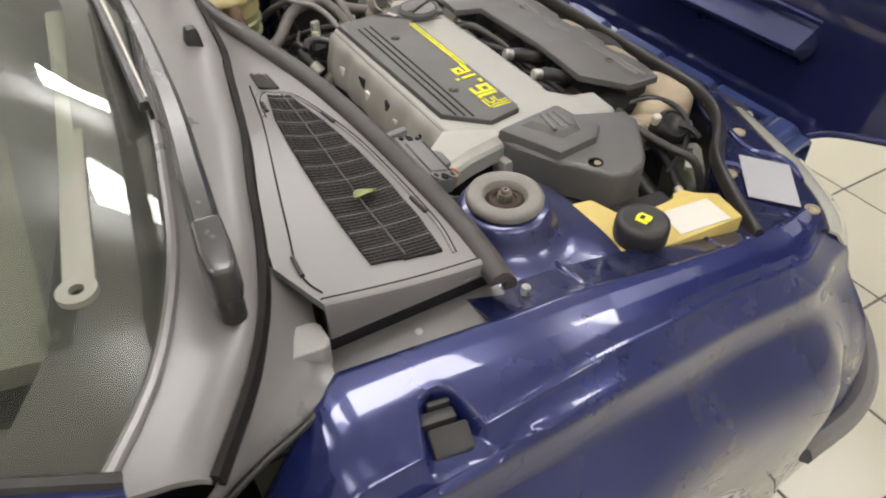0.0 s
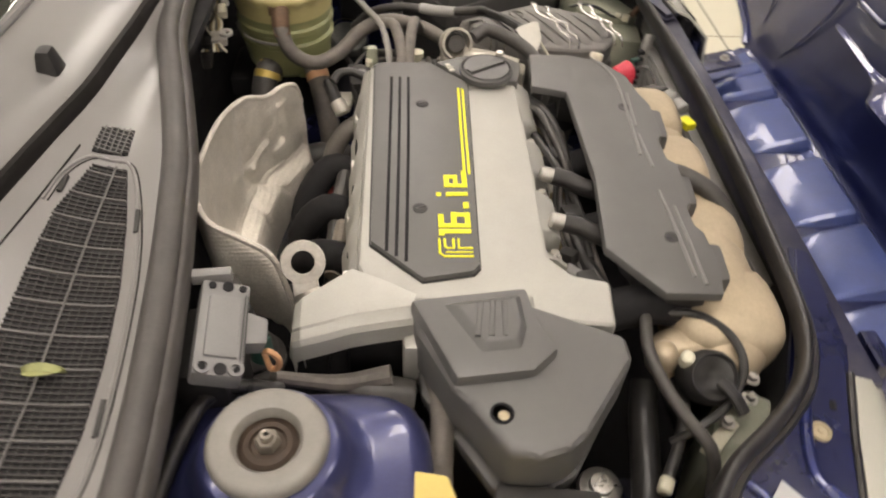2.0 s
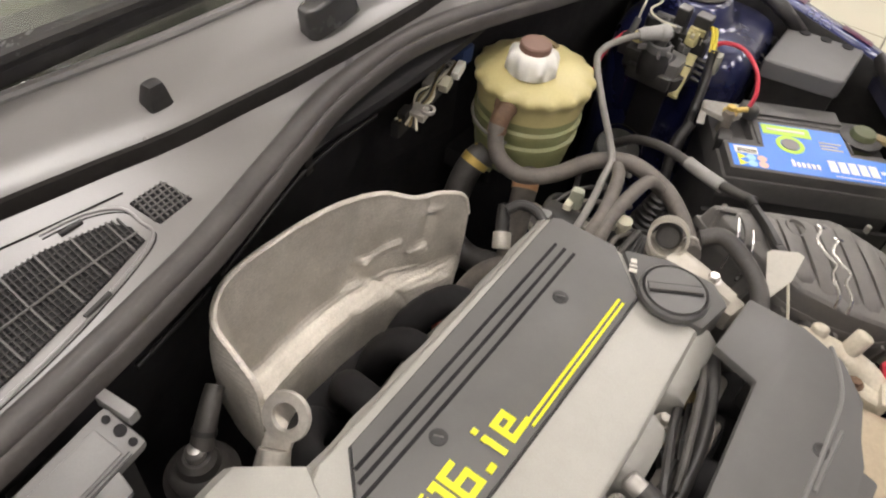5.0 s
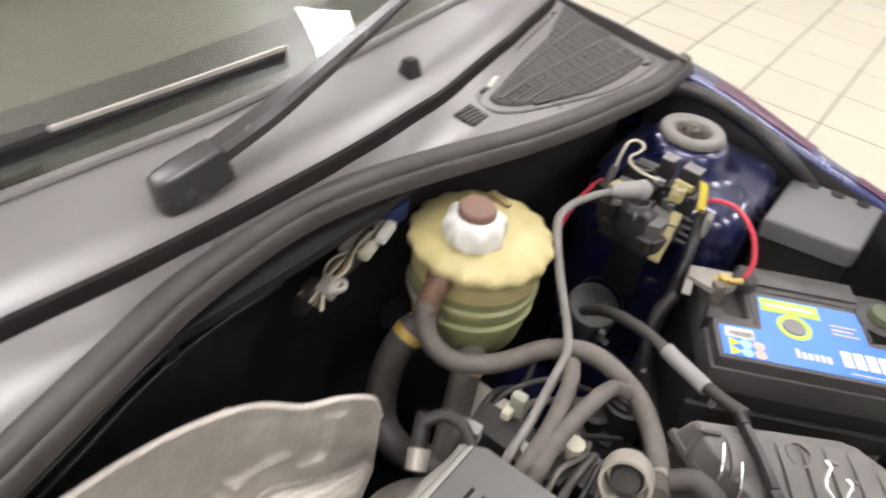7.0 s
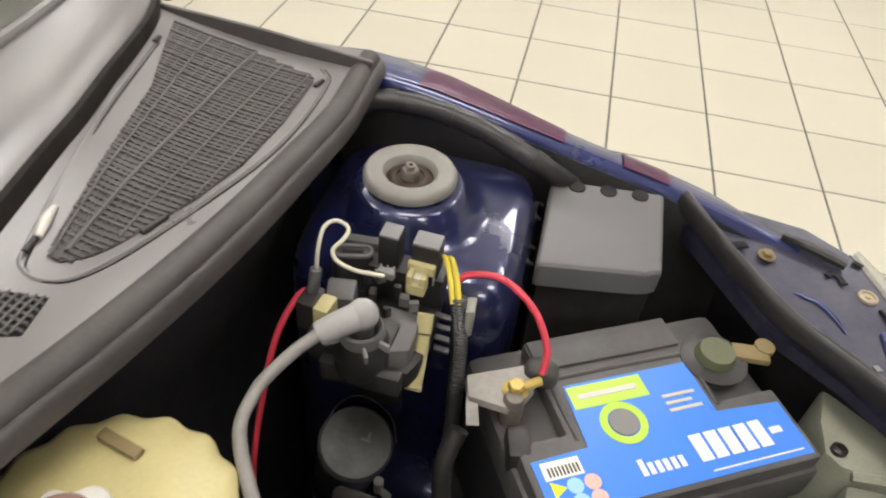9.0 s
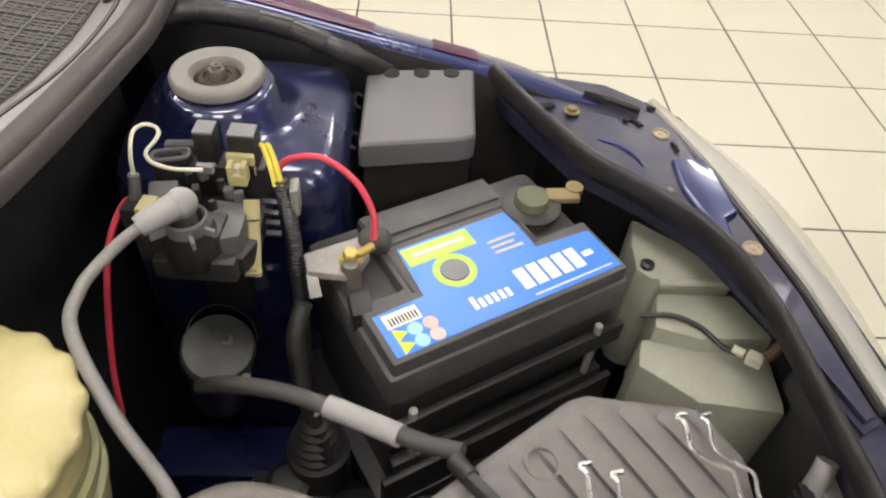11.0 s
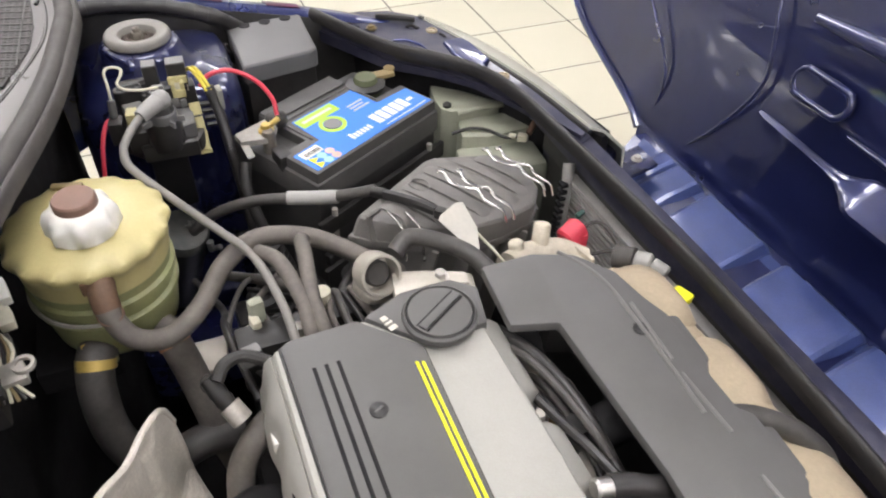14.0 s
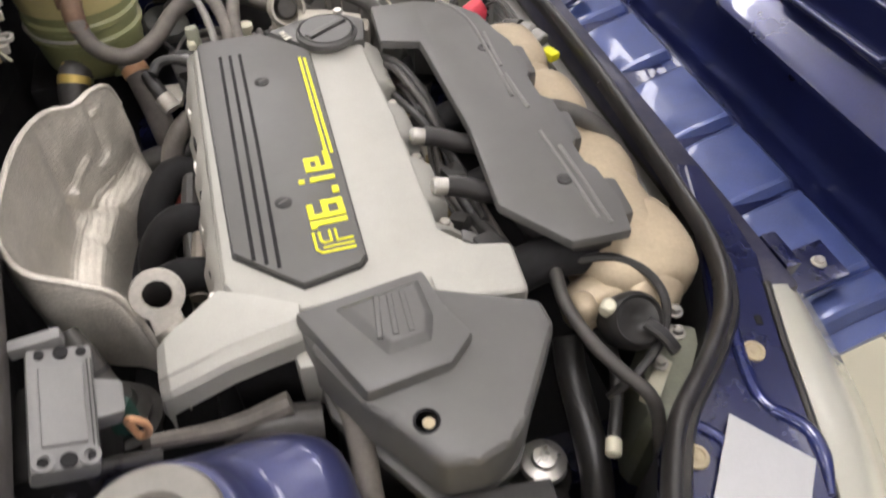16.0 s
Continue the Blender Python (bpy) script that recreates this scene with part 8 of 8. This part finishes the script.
part("probe", join(bar([(0.234, 0.782, 0.885), (0.259, 0.753, 0.8885), (0.278, 0.730, 0.8880)], [0.009, 0.010, 0.011], 0.009, 3), box((0.2815, 0.7245, 0.887), (0.011, 0.012, 0.011), 0.002, turn(45)), rod((0.226, 0.795, 0.880), (0.236, 0.780, 0.885), 0.0065, 12)), M_BLACK, alid, "black sensor lying on the lid")
part("ring_mark", lathe([(0.011, 0), (0.0135, 0), (0.0135, 0.003), (0.011, 0.003), (0.011, 0)], (0, 0, 0), 22, tilt @ AM @ Matrix.Translation((0.105, -0.018, 0.8765))), M_AIRBOX, alid)
for a, b in (((0.300, 0.781, 0.898), (0.354, 0.713, 0.880)), ((0.321, 0.777, 0.895), (0.368, 0.719, 0.876)), ((0.384, 0.834, 0.874), (0.437, 0.764, 0.858)), ((0.405, 0.838, 0.868), (0.450, 0.766, 0.854))):
    a, b = Vector(a), Vector(b)
    d = (b - a) * 0.86
    side = Vector((d.y, -d.x, 0)).normalized()
    pts = [a + Vector((0.012, 0.006, -0.002)), a + side * -0.004, a + d * 0.10 + side * -0.004 + Vector((0, 0, 0.002)), a + d * 0.30 + side * 0.006 + Vector((0, 0, 0.003)), a + d * 0.50 + side * -0.001, a + d * 0.68 + side * -0.008, a + d * 0.86 + side * 0.001, b + side * 0.001, b + Vector((0.002, -0.008, -0.014))]
    part("wire_clip", tube(pts, 0.0017, 6, 5), M_CHROME, air, "bright bent wire clip")
for u, v in ((0.022, -0.050), (0.036, -0.066)):
    bm = tube([(u, v - 0.012, 0.835), (u, v, 0.872), (u + 0.004, v + 0.026, 0.882)], 0.0016, 6, 4)
    bm.transform(tilt @ AM)
    part("wire_clip", bm, M_CHROME, air)
M_TAG = mat("grubby_card", (0.44, 0.42, 0.37), 0.7, 0, 0.1, 200, 20, 0.05)
single("paper_tag", prism([(0.270, 0.702), (0.274, 0.708), (0.298, 0.719), (0.305, 0.716), (0.304, 0.676), (0.292, 0.642), (0.288, 0.642), (0.279, 0.672)][::-1], 0.0, 0.0012, 0, 2, Matrix.Translation((0, 0, 0.897)) @ Matrix.Translation((0.29, 0.69, 0)) @ turn(0, 6, -6) @ Matrix.Translation((-0.29, -0.69, 0))), M_TAG, "pale card tag stuck by the air filter", "tag")
single("tag_stem", tube([(0.302, 0.674, 0.894), (0.314, 0.652, 0.882), (0.326, 0.630, 0.866)], 0.0016, 8, 3), M_CREAM, "thin stem holding the card tag", "stem")

# idle valve with red plug between filter and plenum
idle = thing("idle_valve", (0.40, 0.665, 0.78), "cast idle air valve with a red plug", "valve")
part("body", join(tube([(0.335, 0.655, 0.848), (0.370, 0.668, 0.838), (0.410, 0.672, 0.830), (0.440, 0.655, 0.822)], [0.016, 0.019, 0.018, 0.016], 14, 5), rod((0.385, 0.672, 0.84), (0.392, 0.684, 0.872), 0.010, 14, 0.002), rod((0.355, 0.665, 0.84), (0.352, 0.672, 0.866), 0.009, 14, 0.002), rod((0.44, 0.62, 0.81), (0.452, 0.60, 0.83), 0.018, 16, 0.003)), M_CASTPALE, idle, "pale cast valve body", 50)
part("flange", prism([(0.340, 0.632), (0.362, 0.628), (0.400, 0.640), (0.440, 0.636), (0.446, 0.660), (0.420, 0.690), (0.372, 0.694), (0.346, 0.672)], 0.790, 0.838, 0.007, 3), M_CASTPALE, idle, "stained cast flange")
for x, y in ((0.352, 0.642), (0.392, 0.652), (0.432, 0.648)):
    part("web", box((x, y, 0.838), (0.006, 0.030, 0.014), 0.0025, turn(12)), M_CASTPALE, idle)
bolt((0.405, 0.648, 0.838), 0.006, 0.006, M_RUST, idle)
part("red_plug", join(rod((0.428, 0.684, 0.832), (0.452, 0.692, 0.842), 0.0155, 18, 0.003), box((0.446, 0.683, 0.828), (0.016, 0.02, 0.03), 0.004)), M_RED, idle, "bright red plastic plug")
part("green_tip", box((0.458, 0.704, 0.850), (0.014, 0.006, 0.005), 0.001, turn(25)), M_GREEN, idle)
for pts in ([(0.452, 0.690, 0.840), (0.470, 0.680, 0.852), (0.478, 0.650, 0.84), (0.47, 0.62, 0.82)], [(0.446, 0.655, 0.83), (0.466, 0.642, 0.84), (0.480, 0.63, 0.83), (0.478, 0.60, 0.82)]):
    part("lead", tube(pts, 0.0022, 8, 5), M_RUBBER, idle)
part("stay", box((0.40, 0.665, 0.795), (0.06, 0.03, 0.04), 0.005), M_VOID, idle)

# radiator top, cooling fan slats and lamp backs
M_FIN = mat("pale_radiator_alloy", (0.40, 0.39, 0.37), 0.45, 0.3, 0.15, 300, 30, 0.15, dust=0.3, dust_color=(0.25, 0.22, 0.18))
rad = thing("radiator", (0.545, 0.577, 0.40), "grey radiator with fine upright fins", "radiator")
part("core", box((0.552, 0.577, 0.60), (0.030, 0.66, 0.38), 0.004), M_BLACK, rad)
part("top_tank", box((0.552, 0.577, 0.80), (0.034, 0.70, 0.030), 0.006), M_BLACK, rad)
for i in range(22):
    part("tube", box((0.528, 0.560, 0.800 - 0.0095 * i), (0.016, 0.54, 0.0052), 0.001), M_FIN, rad)
endbar = part("end_bar", tube([(0.522, 0.832, 0.822), (0.519, 0.826, 0.812), (0.516, 0.820, 0.790), (0.516, 0.818, 0.760), (0.516, 0.818, 0.64)], 0.0085, 12, 5), M_FIN, rad, "pale ribbed end of the radiator", 60)
for i in range(12):
    part("slot", box((0.508, 0.817, 0.800 - 0.0115 * i), (0.010, 0.012, 0.0055), 0.001), M_VOID, endbar)
back = thing("headlamp_back", (0.47, 1.05, 0.66), "pale green plastic back of the headlamp", "headlamp housing")
part("shell", prism([(0.428, 1.120), (0.462, 1.140), (0.500, 1.120), (0.530, 1.035), (0.470, 1.028), (0.430, 1.034), (0.418, 1.046), (0.420, 1.080)][::-1], 0.66, 0.806, 0.006, 2), M_HEADBACK, back, "", 30)
part("step", prism([(0.440, 1.030), (0.535, 1.030), (0.545, 0.975), (0.470, 0.972), (0.428, 0.985)][::-1], 0.66, 0.790, 0.006, 2), M_HEADBACK, back, "", 30)
part("step", prism([(0.420, 0.990), (0.545, 0.972), (0.540, 0.905), (0.460, 0.915), (0.410, 0.955)][::-1], 0.64, 0.770, 0.010, 2), M_HEADBACK, back, "", 30)
part("ridge", tube([(0.440, 1.031, 0.800), (0.480, 1.030, 0.805), (0.520, 1.030, 0.803)], 0.005, 8, 4), M_HEADBACK, back)
part("lamp_wire", tube([(0.418, 1.000, 0.788), (0.445, 0.996, 0.795), (0.470, 0.984, 0.794), (0.490, 0.962, 0.790), (0.505, 0.952, 0.794)], 0.0026, 8, 5), M_BLACK, back, "thin black lamp wire", 60)
part("lamp_plug", join(box((0.512, 0.948, 0.794), (0.014, 0.012, 0.010), 0.002, turn(-30)), rod((0.504, 0.953, 0.794), (0.496, 0.960, 0.793), 0.0045, 10)), M_CREAM, back, "cream lamp plug")
part("boss", lathe([(0.007, 0.79), (0.007, 0.810), (0.004, 0.812), (0.0, 0.812)], (0.430, 1.050, 0), 14), M_BLACK, back)
part("clip", tube([(0.52, 0.945, 0.800), (0.535, 0.955, 0.812), (0.545, 0.965, 0.815)], 0.005, 8, 4), M_RUST, back)
single("headlamp_back", box((0.455, 0.09, 0.735), (0.10, 0.12, 0.13), 0.025, turn(-28), 3), M_HEADBACK, "pale plastic back of the headlamp by the engine", "headlamp housing")

# ---- right-hand side by the strut ----
sensor = thing("pressure_sensor", (-0.035, 0.105, 0.90), "grey pressure sensor module on the firewall", "sensor")
SM = Matrix.Translation((-0.034, 0.105, 0.958)) @ turn(6, 8, 20)
part("body", prism([(-0.020, -0.042), (0.018, -0.042), (0.018, 0.042), (-0.020, 0.042)], -0.012, 0.006, 0.004, 2, SM), M_GREYBOX, sensor)
part("raised_face", prism([(-0.013, -0.027), (0.012, -0.027), (0.012, 0.027), (-0.013, 0.027)], 0.004, 0.0085, 0.002, 2, SM), M_GREYBOX, sensor)
part("socket", prism([(0.016, -0.012), (0.034, -0.009), (0.034, 0.014), (0.016, 0.018)], -0.012, 0.004, 0.003, 2, SM), M_GREYBOX, sensor)
for u in (-0.0125, 0.0115):
    part("lug_rim", lathe([(0.0036, 0.0058), (0.0062, 0.0058), (0.0062, 0.0088), (0.0036, 0.0088), (0.0036, 0.0058)], (0, 0, 0), 16, SM @ Matrix.Translation((u, -0.036, 0))), M_GREYBOX, sensor)
for u, v, r in ((-0.013, -0.036, 0.0032), (0.0005, -0.0365, 0.0048), (0.0135, -0.036, 0.0032), (-0.012, 0.036, 0.0030), (0.000, 0.0365, 0.0044), (0.0115, 0.036, 0.0030)):
    part("mount_hole", lathe([(r, 0.006), (r, 0.0074), (0.0, 0.0074)], (0, 0, 0), 14, SM @ Matrix.Translation((u, v, 0))), M_VOID, sensor)
for u in (0.0138, 0.0162):
    part("groove", prism([(u, -0.030), (u + 0.0009, -0.030), (u + 0.0009, 0.030), (u, 0.030)], 0.0058, 0.0068, 0, 2, SM), M_BLACK, sensor)
part("clip_bar", box((-0.048, 0.150, 0.972), (0.032, 0.009, 0.010), 0.002, turn(6)), M_GREYBOX, sensor)
part("green_plug", box((-0.010, 0.112, 0.926), (0.013, 0.018, 0.022), 0.004, turn(-20)), M_GREEN, sensor, "dark green plug")
part("orange_loop", tube([(-0.006, 0.104, 0.930), (0.000, 0.098, 0.940), (0.006, 0.098, 0.930), (0.004, 0.100, 0.916), (-0.003, 0.102, 0.912), (-0.006, 0.104, 0.930)], 0.0026, 8, 5), M_ORANGE, sensor, "orange wire loop")
part("foot", box((-0.05, 0.105, 0.90), (0.04, 0.07, 0.09), 0.005), M_BLACK, sensor)
grom = thing("gear_gaiter", (-0.046, 0.190, 0.74), "black rubber grommet with a steel tip", "grommet")
part("disc", lathe([(0.016, 0.74), (0.029, 0.790), (0.0335, 0.800), (0.0335, 0.806), (0.029, 0.810), (0.0265, 0.812), (0.0275, 0.818), (0.024, 0.824), (0.019, 0.827), (0.0165, 0.836), (0.012, 0.840), (0.0, 0.840)], (-0.046, 0.190, 0), 32), M_RUBBER, grom)
part("tip", lathe([(0.0075, 0.838), (0.0090, 0.842), (0.0090, 0.849), (0.006, 0.853), (0.0, 0.854)], (-0.046, 0.190, 0), 16), M_METAL, grom, "steel tip")
part("stalk", tube([(-0.046, 0.196, 0.845), (-0.055, 0.215, 0.865), (-0.066, 0.235, 0.875)], [0.0105, 0.0095, 0.0085], 12, 4), M_RUBBER, grom)
part("stalk_ring", tube([(-0.050, 0.204, 0.853), (-0.0515, 0.207, 0.8565)], 0.0112, 14, 3), M_BLACK, grom)
hose("strut_conduit", [(-0.062, -0.070, 0.905), (-0.066, -0.02, 0.918), (-0.052, 0.06, 0.918), (-0.028, 0.085, 0.91), (0.006, 0.092, 0.896)], 0.006, M_SEAL, "grey conduit round the strut tower", "conduit", seg=10)

res = thing("fluid_reservoir", (0.19, -0.055, 0.78), "yellow plastic fluid reservoir with a black screw cap", "reservoir")
RES = [(0.112, 0.017), (0.140, 0.012), (0.150, -0.022), (0.180, -0.038), (0.228, -0.036), (0.232, -0.028), (0.250, -0.030), (0.256, -0.040), (0.280, -0.056), (0.272, -0.103), (0.108, -0.094), (0.104, -0.05)]
part("tank", prism(RES, 0.79, 0.900, 0.006, 2), M_RES, res, "yellowed reservoir tank")
part("sticker", prism([(0.190, -0.050), (0.258, -0.058), (0.255, -0.099), (0.184, -0.091)], 0.9000, 0.9010, 0), M_PAPER, res, "white paper sticker")
rcap = part("screw_cap", lathe([(0.0285, 0.898), (0.0300, 0.904), (0.0300, 0.920), (0.0285, 0.925), (0.024, 0.927), (0.021, 0.9265), (0.0, 0.926)], (0.141, -0.070, 0), 48, None, 24, 0.012, 1), M_BLACK, res, "black ribbed screw cap", 50)
part("cap_symbol", join(box((0.141, -0.070, 0.9268), (0.016, 0.014, 0.0012), 0.0004, turn(20)), box((0.141, -0.070, 0.9278), (0.007, 0.016, 0.0010), 0.0003, turn(20))), M_YELLOW, rcap, "yellow warning symbol")
part("cap_mark", box((0.140, -0.069, 0.9286), (0.006, 0.005, 0.0010), 0.0003, turn(20)), M_BLACK, rcap)
part("neck", lathe([(0.024, 0.87), (0.024, 0.90)], (0.141, -0.070, 0), 24), M_RES, res)
part("side_box", box((0.220, 0.000, 0.845), (0.085, 0.036, 0.040), 0.004, turn(-6)), M_BLACK, res, "black box behind the reservoir")
part("stand", box((0.19, -0.05, 0.77), (0.15, 0.06, 0.05), 0.005), M_VOID, res)
single("label_plate", prism([(0.416, 0.020), (0.456, -0.032), (0.393, -0.101), (0.353, -0.052)], 0.862, 0.8635, 0), M_PLATELAB, "blank pale sticker on the corner panel", "label")
fb = thing("wing_bolt", (-0.048, -0.110, 0.935), "zinc bolt on the wing flange", "bolt")
bolt((-0.048, -0.110, 0.936), 0.0052, 0.016, M_METAL, fb, None, "bolt_head")
hook = thing("bonnet_catch", (-0.20, -0.185, 0.93), "black plastic bonnet catch in the fender", "catch")
part("hook", join(box((-0.188, -0.184, 0.937), (0.032, 0.012, 0.010), 0.003, turn(-10)), box((-0.181, -0.175, 0.941), (0.020, 0.006, 0.009), 0.003, turn(-10))), M_BLACK, hook)
part("tongue", box((-0.185, -0.202, 0.930), (0.034, 0.024, 0.007), 0.003, turn(-10, 30)), M_BLACK, hook)

M_NAVY = mat("navy_plastic", (0.02, 0.04, 0.12), 0.4, 0, 0.1, 300, 20, 0.1)
# small lamp lead and plug on the firewall
ft = thing("bulkhead_plug", (-0.165, 0.69, 0.86), "bunch of bare connectors and wires on the firewall", "connectors")
PA, PB = Vector((-0.157, 0.730, 0.942)), Vector((-0.138, 0.594, 0.920))
part("blue_plug", box(PA, (0.022, 0.034, 0.022), 0.004, turn(8, -8)), M_NAVY, ft, "navy blue plug")
for t, off, sz, m_ in ((0.20, 0.012, (0.010, 0.026, 0.010), M_WHITE), (0.24, -0.006, (0.014, 0.022, 0.008), M_METAL), (0.42, 0.010, (0.012, 0.020, 0.010), M_CREAM), (0.46, -0.008, (0.012, 0.026, 0.008), M_DULL), (0.66, 0.004, (0.014, 0.030, 0.008), M_BLACK), (0.84, 0.006, (0.020, 0.020, 0.010), M_DULL), (0.92, -0.008, (0.012, 0.018, 0.012), M_BLACK)):
    part("pin", box(PA.lerp(PB, t) + Vector((off, 0, 0)), sz, 0.002, turn(8 + 40 * off * 10, 10)), m_, ft)
for k in range(7):
    o = 0.0035 * (k - 3)
    part("wire", tube([PA.lerp(PB, 0.1) + Vector((o, 0, 0)), PA.lerp(PB, 0.4) + Vector((o * 0.6, 0, 0.006 * math.sin(k))), PA.lerp(PB, 0.7) + Vector((-o, 0, 0.004)), PA.lerp(PB, 1.0) + Vector((o * 1.5, 0, -0.004))], 0.0016, 6, 5), (M_CREAM, M_AMBER, M_BLACK)[k % 3], ft)
part("ring", lathe([(0.006, 0), (0.009, 0), (0.009, 0.004), (0.006, 0.004), (0.006, 0)], PA.lerp(PB, 0.82) + Vector((0.016, 0, 0.004)), 16), M_DULL, ft)
part("backing", box((-0.160, 0.662, 0.905), (0.012, 0.15, 0.02), 0.004, turn(8)), M_BLACK, ft)

# pipes and clips on the firewall
fw = thing("brake_pipes", (-0.150, 0.42, 0.90), "thin dark brake pipes clipped to the firewall", "pipes")
for k in range(2):
    part("pipe", tube([(lerp(XSEAL, abs(y - MID)) - 0.036, y, 0.925 - 0.016 * k - 0.05 * abs(y - 0.45)) for y in (0.20, 0.28, 0.36, 0.44, 0.52, 0.60)], 0.0026, 8, 4), M_BLACK, fw, "", 60)
for y in (0.30, 0.47):
    part("pipe_clip", box((lerp(XSEAL, abs(y - MID)) - 0.038, y, 0.918 - 0.05 * abs(y - 0.45)), (0.012, 0.014, 0.034), 0.003, turn(8)), M_BLACK, fw, "black plastic pipe clip")

# pale strip lying under the windscreen
st = single("pale_strip", join(bar([(-0.388, -0.070, 1.090), (-0.374, 0.05, 1.084), (-0.356, 0.22, 1.074), (-0.336, 0.45, 1.064)], 0.020, 0.006, 5), lathe([(0.005, 0.0), (0.013, 0.0), (0.013, 0.005), (0.005, 0.005), (0.005, 0.0)], (-0.390, -0.078, 1.089), 18)), M_STRAP, "pale strip with a hole behind the glass", "trim strip")

M_MINT = mat("mint_paint", (0.22, 0.55, 0.38), 0.6, 0, 0.2, 300, 60, 0.1)
# a fallen leaf on the vent slats
M_LEAF = mat("yellow_green_leaf", (0.26, 0.27, 0.11), 0.6, 0, 0.25, 300, 40, 0.2)
leaf_rows = []
for i in range(9):
    u = i / 8
    wdt = 0.0060 * math.sin(math.pi * min(1, 0.06 + 0.94 * u)) ** 0.8
    leaf_rows.append([Vector((-0.148 + 0.026 * u, 0.042 + 0.004 * u + wdt * q, vent_z(-0.148 + 0.026 * u, 0.05) + 0.0075 + 0.003 * abs(q) + 0.002 * math.sin(5 * u + q))) for q in (-1, -0.5, 0, 0.5, 1)])
single("leaf", sheet(leaf_rows, 0.0006, (0, 0, 1)), M_LEAF, "small dry yellow-green leaf on the vent slats", "leaf")

# a dab of green paint on the cast plenum
part("paint_dab", box((0.425, 0.557, 0.8740), (0.009, 0.016, 0.0030), 0.001, turn(25)), M_MINT, plen, "dab of mint green paint")

# ribbed rubber boot low down between tank and battery
boot_prof = [(0.030, 0.60), (0.030, 0.690)]
for k in range(5):
    z, r = 0.694 + 0.010 * k, 0.027 - 0.003 * k
    boot_prof += [(r - 0.004, z), (r, z + 0.004), (r, z + 0.006), (r - 0.004, z + 0.009)]
rb = thing("ribbed_boot", (0.112, 0.905, 0.60), "black ribbed rubber boot deep beside the gearbox", "rubber boot")
part("bellows", lathe(boot_prof + [(0.008, 0.745), (0.0, 0.746)], (0.112, 0.905, 0), 28), M_BLACK, rb, "", 50)
part("stud", lathe([(0.006, 0.744), (0.006, 0.756), (0.004, 0.759), (0.0, 0.759)], (0.112, 0.905, 0), 14), M_DULL, rb)
part("boot_foot", box((0.112, 0.905, 0.45), (0.07, 0.07, 0.31), 0.01), M_VOID, rb)

# ---- ceramic tiles of the floor ----
TILE, DEEP, TX0, TY0, GAP = 0.362, 0.380, 0.325, 3.127, 0.0072
def tile_mesh():
    bm = box((0, 0, -0.003), (TILE - GAP, DEEP - GAP, 0.0085), 0.0015, None, 1)
    for f in bm.faces:
        f.smooth = False
    me = bpy.data.meshes.new("tile")
    bm.to_mesh(me)
    bm.free()
    me.materials.append(M_TILE)
    return me


near, rest = [], []
for i in range(-14, 17):
    for j in range(-19, 14):
        x, y = TX0 + TILE * (i + 0.5), TY0 + DEEP * (j + 0.5)
        if HX0 + 0.17 < x < HX1 - 0.17 and HY0 + 0.17 < y < HY1 - 0.17:
            d = min(math.hypot(x - 0.6, y - 2.4), math.hypot(x - 0.9, y + 0.3) + 0.6)
            near.append((d, x, y))
near.sort()
shared = tile_mesh()
for d, x, y in near[:290]:
    o = new("tile", shared)
    o.parent = slab
    o.location = (x, y, random.uniform(-0.0004, 0.0004))
verts, faces = [], []
for d, x, y in near[290:]:
    h, g = (TILE - GAP) / 2, (DEEP - GAP) / 2
    k = len(verts)
    verts += [(x - h, y - g, -0.006), (x + h, y - g, -0.006), (x + h, y + g, -0.006), (x - h, y + g, -0.006), (x - h, y - g, 0.001), (x + h, y - g, 0.001), (x + h, y + g, 0.001), (x - h, y + g, 0.001)]
    faces += [(k + 4, k + 5, k + 6, k + 7), (k, k + 1, k + 5, k + 4), (k + 1, k + 2, k + 6, k + 5), (k + 2, k + 3, k + 7, k + 6), (k + 3, k, k + 4, k + 7)]
me = bpy.data.meshes.new("tiles")
me.from_pydata(verts, [], faces)
me.materials.append(M_TILE)
far_tiles = tagged(new("tiles", me), "", "", "", "stuff")
far_tiles.parent = slab
